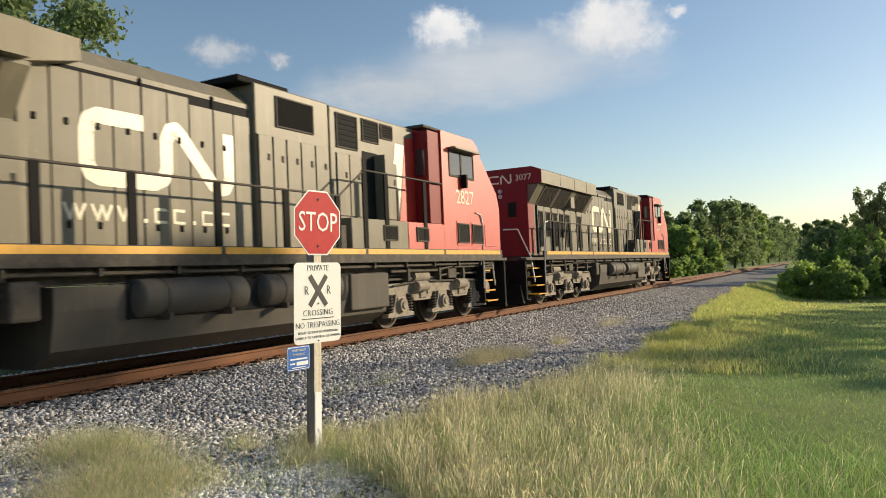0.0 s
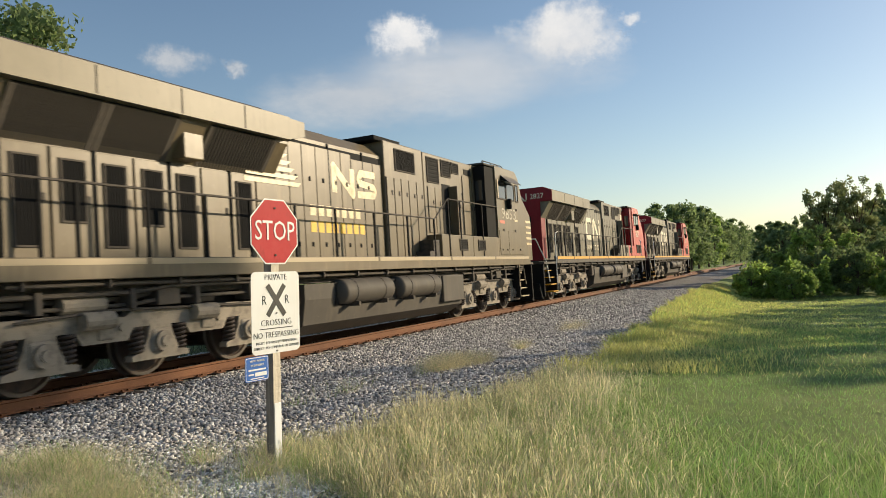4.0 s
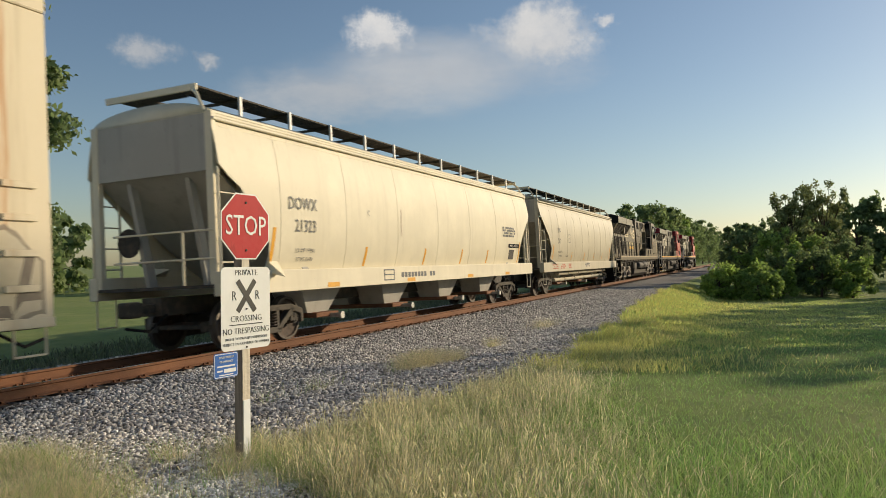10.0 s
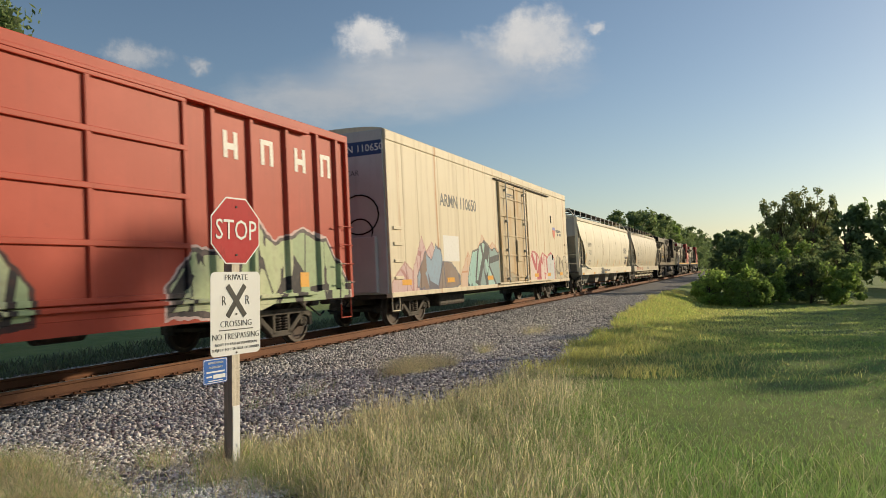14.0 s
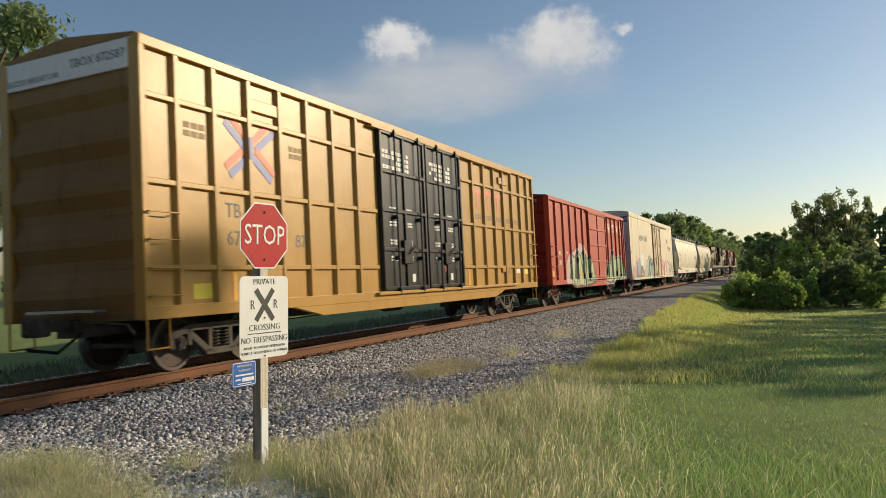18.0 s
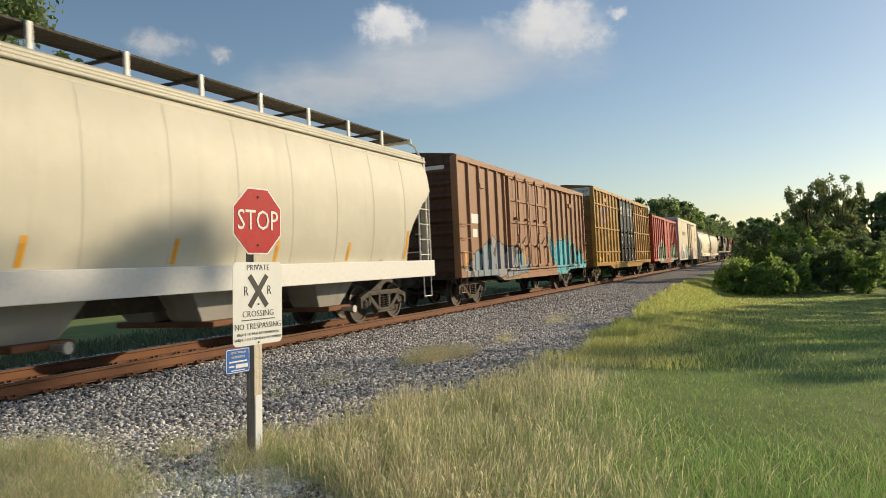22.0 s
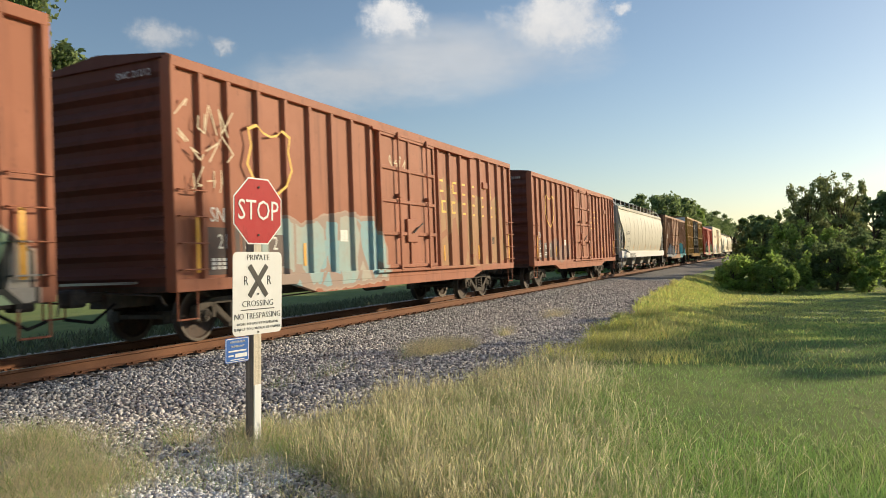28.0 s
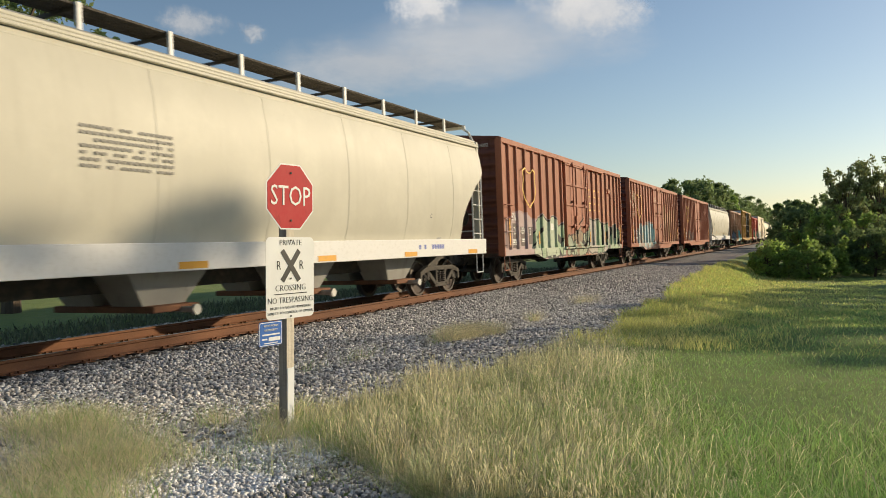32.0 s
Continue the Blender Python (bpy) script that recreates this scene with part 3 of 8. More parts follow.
# bush island that hides the track's far end
for x, y, h, s, c, n, m in ((47.6, 2.2, 1.9, 1.3, 9, 5200, leaf_light), (48.6, 0.9, 2.1, 1.6, 9, 5600, leaf_light), (47.2, -0.2, 1.8, 1.5, 8, 4600, leaf_mid), (49.5, -1.3, 2.1, 1.6, 9, 5200, leaf_mid),
                            (56.0, -0.9, 4.3, 1.7, 11, 7400, leaf_light), (55.2, -3.2, 4.0, 1.7, 11, 7400, leaf_light), (58.0, 0.4, 2.9, 1.8, 10, 6200, leaf_mid), (52.4, -1.6, 2.8, 1.8, 9, 6400, leaf_dark),
                            (52.5, -3.8, 2.9, 1.9, 10, 6600, leaf_dark), (51.4, -5.4, 2.4, 1.6, 9, 5400, leaf_mid), (55.4, -5.6, 3.8, 2.0, 11, 7000, leaf_dark)):
    tree("bush", x, y, h, s, c, n, 0.105, m, "dense leafy bush at the lower end of the lawn", "bushes at the end of the lawn", 0.08, 0.14, 5)
for x, y, h, s, b in ((59.0, -2.4, 6.9, 1.9, 16), (60.3, -4.6, 7.4, 2.3, 18)):
    tree("tree", x, y, h, s, 10, 6500, 0.11, leaf_thin, "small tree with a thin open top behind the bushes", "small trees behind the bushes", 0.14, 0.3, b)
tree("tree", 62.8, -1.9, 5.2, 2.3, 12, 8000, 0.13, leaf_dark, "dark leafy tree behind the bushes", "", 0.14, 0.2, 4)
tree("tree", 61.5, -4.0, 5.0, 2.5, 12, 8000, 0.13, leaf_dark, "dark leafy tree among the bushes", "", 0.14, 0.15, 2)
# trees round the drive behind the camera
for i in range(13):
    a, d = radians(-20 - 12 * i), 72 + 9 * math.sin(i * 2.1)
    tree("tree", d * math.cos(a), d * math.sin(a), 9.5 + 2 * math.sin(i * 1.3), 5.5, 10, 3000, 0.4, leaf_dark, "broadleaf tree bordering the lawn", "trees round the lawn", 0.25, 0.08)
# trees on the right-hand side beyond the lawn
for x, y, h, s in ((80, -9, 8.5, 3.8), (84, -14, 9.5, 4.4), (77, -19, 8.5, 4.0), (92, -4, 7.0, 3.6), (98, 0.5, 6.5, 3.4), (70, -25, 9, 4.2), (88, -24, 10, 4.6), (64, -32, 9, 4.4), (110, 2, 7.5, 4.0), (104, -8, 8.5, 4.4), (74, -6, 5.5, 2.8)):
    tree("tree", x, y, h, s, 12, 5000, 0.3, leaf_dark, "tall dark broadleaf tree at the lawn's far side", "trees at the end of the lawn", 0.2, 0.12)
# wood on the far side of the track
for x, y, h, s, m in ((136, 18.0, 12.8, 5.6, leaf_dark), (144, 22, 13.5, 5.8, leaf_dark), (132, 25, 10.5, 5.0, leaf_dark), (152, 17.5, 13.8, 6, leaf_dark), (118, 20, 9.5, 4.6, leaf_dark), (170, 18, 14.5, 6, leaf_dark), (192, 18, 14.5, 6, leaf_mid), (215, 18.5, 15, 6.5, leaf_dark), (250, 19, 16, 7, leaf_dark), (300, 19, 17, 8, leaf_dark), (350, 19.5, 17, 8, leaf_dark), (420, 21, 18, 9, leaf_dark), (330, -1, 13, 8, leaf_dark), (455, 16, 17, 9, leaf_dark), (462, 9, 16, 9, leaf_dark), (470, 2, 17, 9, leaf_dark), (450, -6, 16, 9, leaf_dark),
                      (104, 19, 7.0, 3.6, leaf_mid), (96, 22, 6.2, 3.4, leaf_dark), (88, 20.5, 5.0, 3.0, leaf_mid), (112, 16.8, 5.0, 3.0, leaf_mid), (80, 24, 5.0, 3.2, leaf_dark), (215, 3, 12, 6, leaf_dark), (165, -2, 9, 5, leaf_dark), (240, -8, 12, 7, leaf_dark)):
    tree("tree", x, y, h, s, 14, 5600, 0.34, m, "broadleaf tree in the wood along the track", "wood along the track", 0.25, 0.1)
for x, y, h, s in ((83, 16.3, 1.9, 1.8), (88, 15.8, 2.0, 1.9), (93, 16.4, 2.3, 2.0), (99, 15.6, 2.2, 2.0), (75, 17, 1.6, 1.8), (106, 15.2, 2.4, 2.2), (70, 18, 1.6, 1.7)):
    tree("bush", x, y, h, s, 8, 1800, 0.22, leaf_mid, "low leafy bush beside the distant track", "bushes along the track", 0.06, 0.15)
# behind the train
tree("tree", 14.6, 22.4, 11.9, 4.1, 16, 20000, 0.12, leaf_dark, "tall broadleaf tree behind the passing train", "", 0.3, 0.35)
for i in range(15):
    tree("tree", -8 + i * 7.5 + rnd.uniform(-2, 2), 52 + rnd.uniform(-5, 6), rnd.uniform(7, 9), rnd.uniform(3.6, 4.6), 10, 2600, 0.34, leaf_dark, "broadleaf tree in the row across the field", "tree row across the field", 0.2, 0.1)
# tall trees across the drive; their shade falls over the lawn and the track
for across, reach, spread, low in ((4.4, -10.5, 2.1, 0.08), (6.0, -9, 2.1, 0.08), (7.6, -7.5, 2.3, 0.08), (9.4, -7, 2.7, 0.08), (11.2, -7, 2.6, 0.08), (9.6, 9.5, 1.6, 0.88), (11.0, 6.5, 1.4, 0.88), (12.2, 8.0, 1.4, 0.88),
                                   (13.2, -8, 2.0, 0.08), (15.2, -10, 2.4, 0.08), (17.6, -16, 2.6, 0.08), (20.2, -22, 3.0, 0.08), (23.5, -28, 3.4, 0.08)):
    far = 50 + 4 * math.sin(across * 2.3 + reach)
    x, y = 0.76 * far + 0.65 * across, -0.65 * far + 0.76 * across
    h = (far + reach) * math.tan(radians(17.5)) + 1.7
    tree("tree", x, y, h, spread, 18, 480 if low > 0.5 else 15000, 0.15, leaf_mid, "tall thin-leaved shade tree on the far side of the drive", "shade trees", 0.07 if low > 0.5 else 0.3, low)

# distant wood on the horizon
far_wood = []
for i in range(90):
    a = -0.35 + 1.1 * i / 90
    d = 430 + 60 * math.sin(i * 1.7)
    far_wood.append((Vector((d * math.cos(a), d * math.sin(a), 3.5 + 1.5 * math.sin(i * 2.3))), (9, 9, 6.5 + 2 * math.sin(i * 3.1)), 260))
fw = new("distant_wood", leaf_mesh("distant_wood", [f[0] for f in far_wood], ([f[1] for f in far_wood], [f[2] for f in far_wood]), 1.3, leaf_dark))
tagged(fw, "hazy line of distant woodland on the horizon", "woodland", kind="stuff")


# ---- clouds ----
def cloud(name, centre, w, h, seed, dense, soft, label, tint=(1.0, 0.97, 0.93), bright=0.85, streak=1.0):
    c = Vector(centre)
    m = bpy.data.materials.new("cloud_vapour")
    m.use_nodes = True
    nt = m.node_tree
    n, k = nt.nodes, nt.links
    n.remove(n["Principled BSDF"])
    tc = n.new("ShaderNodeTexCoord")
    mp = n.new("ShaderNodeMapping")
    mp.inputs["Scale"].default_value = (1 / w, 1 / h, 1)
    k.new(tc.outputs["Object"], mp.inputs["Vector"])
    ln = n.new("ShaderNodeVectorMath")
    ln.operation = "LENGTH"
    k.new(mp.outputs[0], ln.inputs[0])
    nm = n.new("ShaderNodeMapping")
    nm.inputs["Scale"].default_value = (streak / max(w, h), 1 / max(w, h), 1)
    nm.inputs["Location"].default_value = (seed * 3.7, seed * 1.3, seed)
    k.new(tc.outputs["Object"], nm.inputs["Vector"])
    nz = n.new("ShaderNodeTexNoise")
    nz.inputs["Scale"].default_value, nz.inputs["Detail"].default_value, nz.inputs["Roughness"].default_value = 2.6, 9, 0.62
    k.new(nm.outputs[0], nz.inputs["Vector"])
    a = n.new("ShaderNodeMath")
    a.operation = "MULTIPLY_ADD"
    k.new(ln.outputs["Value"], a.inputs[0])
    a.inputs[1].default_value = -1.0
    k.new(nz.outputs["Fac"], a.inputs[2])
    mr = n.new("ShaderNodeMapRange")
    mr.interpolation_type = "SMOOTHSTEP"
    mr.inputs["From Min"].default_value, mr.inputs["From Max"].default_value, mr.inputs["To Max"].default_value = -0.02, soft, dense
    k.new(a.outputs[0], mr.inputs["Value"])
    em = n.new("ShaderNodeEmission")
    em.inputs["Strength"].default_value = bright
    sh = n.new("ShaderNodeMapRange")
    sh.inputs["From Min"].default_value, sh.inputs["From Max"].default_value = 0.30, 0.72
    k.new(nz.outputs["Fac"], sh.inputs["Value"])
    cm = n.new("ShaderNodeMix")
    cm.data_type = "RGBA"
    cm.inputs[6].default_value, cm.inputs[7].default_value = (0.66, 0.70, 0.76, 1), (*tint, 1)
    k.new(sh.outputs[0], cm.inputs[0])
    k.new(cm.outputs[2], em.inputs["Color"])
    tr = n.new("ShaderNodeBsdfTransparent")
    ms = n.new("ShaderNodeMixShader")
    k.new(mr.outputs[0], ms.inputs[0])
    k.new(tr.outputs[0], ms.inputs[1])
    k.new(em.outputs[0], ms.inputs[2])
    k.new(ms.outputs[0], n["Material Output"].inputs["Surface"])
    bm = bmesh.new()
    bmesh.ops.create_grid(bm, x_segments=1, y_segments=1, size=1, matrix=Matrix.Diagonal((w, h, 1, 1)))
    ob = part(name, bm, m)
    ob.matrix_world = look(c, c + c)
    ob.visible_shadow = False
    return tagged(ob, label, "cloud", kind="structure")


cloud("cloud_1", (2197, 1179, 783), 270, 165, 1.3, 0.95, 0.34, "small white cumulus cloud", bright=0.92)
cloud("cloud_2", (2423, 640, 775), 430, 235, 2.1, 0.95, 0.34, "bright white cumulus cloud with a grey base", bright=0.88)
cloud("cloud_3", (2269, 940, 640), 1000, 270, 4.4, 0.66, 0.5, "thin veil of high white cloud", bright=0.78, streak=0.45)
cloud("cloud_4", (1889, 1892, 734), 240, 130, 3.3, 0.7, 0.42, "faint grey-white cloud", bright=0.72)
cloud("cloud_5", (1970, 1708, 702), 100, 70, 5.2, 0.65, 0.42, "faint small cloud", bright=0.72)
cloud("cloud_6", (2507, 458, 814), 90, 55, 6.1, 0.9, 0.36, "tiny white cloud", bright=0.92)
cloud("cloud_7", (2060, 1290, 560), 680, 210, 7.7, 0.62, 0.42, "thin veil of high white cloud", bright=0.72, streak=0.5)


# ---- the crossing sign ----
post_wood = shader("weathered_post_wood", (0.70, 0.63, 0.51), 0.85, 0, [(4, (6, 6, 0.35), (0.48, 0.41, 0.31), 0.45, 0.68, 0.8), (25, (4, 4, 0.4), (0.72, 0.66, 0.54), 0.5, 0.7, 0.6)], (30, 0.4))
post_shaded = shader("shaded_post_wood", (0.30, 0.27, 0.235), 0.9, 0, [(5, (6, 6, 0.3), (0.17, 0.15, 0.13), 0.42, 0.65, 0.9)], (30, 0.5))
stop_red = shader("faded_sign_red", (0.48, 0.022, 0.028), 0.55, 0, [(3, (1, 1, 1), (0.50, 0.06, 0.06), 0.45, 0.7, 0.5), (26, (1, 1, 0.4), (0.30, 0.02, 0.02), 0.55, 0.75, 0.6)], spec=0.2)
sign_white = shader("sign_white", (0.80, 0.81, 0.80), 0.45, 0, [(3, (1, 1, 0.5), (0.70, 0.70, 0.66), 0.45, 0.7, 0.5), (40, (1, 1, 1), (0.4, 0.36, 0.3), 0.66, 0.72, 0.4)])
sign_black = shader("sign_black", (0.015, 0.015, 0.015), 0.5)
stamp_grey = shader("small_sign_print", (0.09, 0.09, 0.085), 0.5)
sign_blue = shader("sign_blue", (0.015, 0.12, 0.46), 0.5, 0, [(6, (1, 1, 1), (0.03, 0.16, 0.50), 0.5, 0.7, 0.5)])
pale = shader("strip_white", (0.82, 0.84, 0.84), 0.5, 0, [(8, (1, 1, 0.3), (0.55, 0.55, 0.52), 0.5, 0.7, 0.5)])

S = thing("crossing_sign", "red stop sign and white private crossing sign on a wooden post", "sign", m=pose(5.5, 4.38, -0.17, 0, 0.4, -6.5))
bm = boxes((-0.05, 0.05, -0.05, 0.05, -0.3, 2.36), bevel=0.006)
p = part("post", bm, post_wood, S, "weathered square wooden post")
p.data.materials.append(post_shaded)
# the left face gets a darker wood, with its shade painted into the colour
for f in p.data.polygons:
    if f.normal.x < -0.7:
        f.material_index = 1
part("reflective_strip", boxes((-0.043, 0.043, -0.056, -0.0505, -0.05, 0.545), bevel=0.002), pale, S, "white painted strip down the post")
R8 = 0.3048 / math.cos(math.pi / 8)


def octagon(r, y0, y1, cz):
    return prism([(r * math.cos(math.pi / 8 + i * math.pi / 4), cz + r * math.sin(math.pi / 8 + i * math.pi / 4)) for i in range(8)], y0, y1)


plate = part("stop_plate", octagon(R8, -0.056, -0.053, 2.14), sign_white, S, "octagonal red stop plate with a white border")
part("red_field", octagon(R8 * 0.955, -0.0585, -0.0562, 2.14), stop_red, plate, "faded red field")
near_text("STOP", 0.262, 0, -0.0605, 2.14, sign_white, plate, name="stop_lettering", label="white capitals that say STOP", width=0.83)
for z in (2.36, 1.92):
    b = bmesh.new()
    cyl(b, (0, -0.066, z), (0, -0.058, z), 0.011, seg=8)
    part("bolt", b, M["steel_dark"], plate)


def rounded(x0, x1, z0, z1, r, y0, y1):
    pts = []
    for cx, cz, a0 in ((x1 - r, z1 - r, 0), (x0 + r, z1 - r, 90), (x0 + r, z0 + r, 180), (x1 - r, z0 + r, 270)):
        for i in range(5):
            a = radians(a0 + i * 22.5)
            pts.append((cx + r * math.cos(a), cz + r * math.sin(a)))
    return prism(pts, y0, y1)


W2 = 0.31
board = part("crossing_plate", rounded(-W2, W2, 1.01, 1.765, 0.05, -0.056, -0.053), sign_white, S, "white metal plate with black crossing wording")
near_text("PRIVATE", 0.078, 0, -0.0575, 1.712, sign_black, board, name="plate_lettering", thin=0.022, width=1.0)
near_text("R", 0.125, -0.152, -0.0575, 1.50, sign_black, board, name="plate_lettering", thin=0.016, width=0.8)
near_text("R", 0.125, 0.140, -0.0575, 1.50, sign_black, board, name="plate_lettering", thin=0.016, width=0.8)
for lean in (-1, 1):
    bm = bmesh.new()
    box(bm, -0.026, 0.026, -0.0590, -0.0562, -0.178, 0.178, m=Matrix.Translation((0, 0.0005 * lean, 1.50)) @ Matrix.Rotation(lean * radians(38), 4, "Y"))
    part("crossbuck_bar", bm, sign_black, board, "black slanting bar of the crossbuck")
near_text("CROSSING", 0.083, 0, -0.0575, 1.292, sign_black, board, name="plate_lettering", thin=0.022, width=1.0)
part("rule", boxes((-0.21, 0.21, -0.0590, -0.0562, 1.236, 1.244)), sign_black, board)
near_text("NO TRESPASSING", 0.080, 0, -0.0575, 1.180, sign_black, board, name="plate_lettering", thin=0.022, width=0.93)
near_text("RIGHT TO PASS BY PERMISSION", 0.037, 0, -0.0575, 1.112, stamp_grey, board, name="plate_lettering", thin=0.03, width=1.0)
near_text("SUBJECT TO CONTROL OF OWNER", 0.037, 0, -0.0575, 1.066, stamp_grey, board, name="plate_lettering", thin=0.03, width=0.98)
for z in (1.735, 1.38, 1.03):
    b = bmesh.new()
    cyl(b, (0, -0.064, z), (0, -0.056, z), 0.008, seg=8)
    part("bolt", b, M["steel_dark"], board)
# the small blue notice, on the post's other face
B = part("notice_plate", rounded(-0.155, 0.155, 0.78, 1.0, 0.02, -0.0015, 0.0015), sign_blue, S, "small blue emergency notice")
B.matrix_local = pose(-0.245, -0.045, 0.0, 0, 0, 0) @ Matrix.Diagonal((0.92, 1, 1, 1))
part("notice_border", rounded(-0.148, 0.148, 0.786, 0.994, 0.016, -0.0026, -0.0017), pale, B, "thin white border line")
part("notice_field", rounded(-0.142, 0.142, 0.792, 0.988, 0.013, -0.0036, -0.0027), sign_blue, B)
near_text("REPORT PROBLEM", 0.026, 0, -0.0055, 0.962, pale, B, name="notice_lettering", width=0.9)
near_text("OR EMERGENCY", 0.026, 0, -0.0055, 0.923, pale, B, name="notice_lettering", width=0.9)
part("notice_bar", boxes((-0.115, 0.115, -0.0055, -0.0036, 0.876, 0.89)), pale, B)
part("notice_bar", boxes((-0.115, -0.05, -0.0055, -0.0036, 0.836, 0.85)), pale, B)
part("notice_bar", boxes((-0.03, 0.125, -0.0055, -0.0036, 0.824, 0.858)), pale, B)
part("notice_bar", boxes((-0.09, 0.09, -0.0055, -0.0036, 0.802, 0.81)), pale, B)


# ---- rolling stock ----
rolling, wheelsets = [], []


def revolve(profile, seg=24, bm=None):
    """Turns (radius, y) pairs round the y axis."""
    bm = bm or bmesh.new()
    rings = []
    for r, y in profile:
        rings.append([bm.verts.new((r * math.cos(2 * math.pi * i / seg), y, r * math.sin(2 * math.pi * i / seg))) for i in range(seg)])
    for a, b in zip(rings, rings[1:]):
        for i in range(seg):
            j = (i + 1) % seg
            bm.faces.new((a[i], a[j], b[j], b[i]))
    bm.faces.new(rings[0])
    bm.faces.new(rings[-1][::-1])
    return bm


def finish(bm, name, *materials, pick=None, smooth_by=None):
    bmesh.ops.recalc_face_normals(bm, faces=bm.faces[:])
    me = bpy.data.meshes.new(name)
    bm.to_mesh(me)
    bm.free()
    for m in materials:
        me.materials.append(m)
    if pick:
        for p in me.polygons:
            p.material_index = pick(p)
    if smooth_by:
        for p in me.polygons:
            p.use_smooth = smooth_by(p)
    return me


def wheelset_mesh(r):
    bm = bmesh.new()
    for s in (-1, 1):
        prof = [(0.11, 0.60), (0.13, 0.66), (0.12, 0.70), (r - 0.09, 0.745), (r - 0.06, 0.69), (r + 0.0255, 0.690), (r + 0.0255, 0.712), (r, 0.728), (r - 0.004, 0.835),
                (r - 0.055, 0.838), (r - 0.075, 0.800), (0.15, 0.765), (0.13, 0.86), (0.0, 0.86)]
        revolve([(max(a, 0.001), s * b) for a, b in prof], 32, bm)
    cyl(bm, (0, -1.05, 0), (0, 1.05, 0), 0.075, seg=10)
    for k in range(3):   # cast lugs that show the turning
        a = k * 2.094
        box(bm, r * 0.55, r * 0.75, -0.785, -0.77, -0.02, 0.02, m=Matrix.Rotation(a, 4, "Y"))
    return finish(bm, "wheelset", M["wheel"], M["tread"], pick=lambda p: 1 if math.hypot(p.center.x, p.center.z) > r - 0.035 else 0)


def spring_mesh(r=0.075, z0=0.34, z1=0.62, turns=5, wire=0.019):
    bm = bmesh.new()
    pts = [Vector((r * math.cos(i * 2 * math.pi / 10), r * math.sin(i * 2 * math.pi / 10), z0 + (z1 - z0) * i / (turns * 10))) for i in range(turns * 10 + 1)]
    rings = []
    for i, p in enumerate(pts):
        out = Vector((p.x, p.y, 0)).normalized()
        rings.append([bm.verts.new(p + out * wire * math.cos(a) + Vector((0, 0, wire * math.sin(a)))) for a in (0, 1.57, 3.14, 4.71)])
    for a, b in zip(rings, rings[1:]):
        for i in range(4):
            bm.faces.new((a[i], a[(i + 1) % 4], b[(i + 1) % 4], b[i]))
    return finish(bm, "spring", M["spring"])


def side_frame_mesh():
    """Cast side frame of a freight truck with its two openings and pedestal jaws."""
    bm = bmesh.new()
    y0, y1 = -0.075, 0.075
    bars = [((-1.08, 0.60), (-0.72, 0.70), 0.13), ((-0.72, 0.70), (0.72, 0.70), 0.12), ((0.72, 0.70), (1.08, 0.60), 0.13),
            ((-0.80, 0.66), (-0.30, 0.28), 0.12), ((0.80, 0.66), (0.30, 0.28), 0.12), ((-0.34, 0.26), (0.34, 0.26), 0.12),
            ((-0.255, 0.26), (-0.255, 0.70), 0.10), ((0.255, 0.26), (0.255, 0.70), 0.10)]
    for (xa, za), (xb, zb), w in bars:
        d = math.hypot(xb - xa, zb - za)
        a = math.atan2(zb - za, xb - xa)
        box(bm, -d / 2 - 0.03, d / 2 + 0.03, y0, y1, -w / 2, w / 2, 0.02, m=Matrix.Translation(((xa + xb) / 2, 0, (za + zb) / 2)) @ Matrix.Rotation(-a, 4, "Y"))
    for s in (-1, 1):
        box(bm, s * 1.12 - 0.06, s * 1.12 + 0.04, y0, y1, 0.36, 0.64, 0.02)
        box(bm, s * 0.74 - 0.05, s * 0.74 + 0.05, y0, y1, 0.40, 0.66, 0.02)
    return finish(bm, "side_frame", M["steel_dust"])


def cap_mesh():
    bm = bmesh.new()
    cyl(bm, (0, -0.02, 0), (0, 0.10, 0), 0.115, seg=14)
    cyl(bm, (0, -0.05, 0), (0, -0.02, 0), 0.085, 0.10, seg=14)
    for k in range(3):
        a = k * 2.094 + 0.5
        cyl(bm, (0.055 * math.cos(a), -0.065, 0.055 * math.sin(a)), (0.055 * math.cos(a), -0.045, 0.055 * math.sin(a)), 0.016, seg=6)
    return finish(bm, "bearing_cap", M["steel_dark"])


WHEEL33, WHEEL40 = wheelset_mesh(0.457), wheelset_mesh(0.533)
SPRING, FRAME, CAP = spring_mesh(), side_frame_mesh(), cap_mesh()
bm = boxes((-0.2, 0.2, -0.95, 0.95, 0.42, 0.66), (-0.35, 0.35, -0.3, 0.3, 0.6, 0.84), bevel=0.03)
for s in (-1, 1):
    box(bm, s * 1.32 - 0.05, s * 1.32 + 0.05, -0.75, 0.75, 0.42, 0.5, 0.01)
    for yy in (-0.6, 0.6):
        box(bm, s * 1.30 - 0.10, s * 1.30 + 0.02, yy - 0.09, yy + 0.09, 0.36, 0.56, 0.02)
    box(bm, min(0, s * 1.32), max(0, s * 1.32), -0.45, -0.40, 0.44, 0.50)
BOLSTER = finish(bm, "truck", M["steel_dark"])


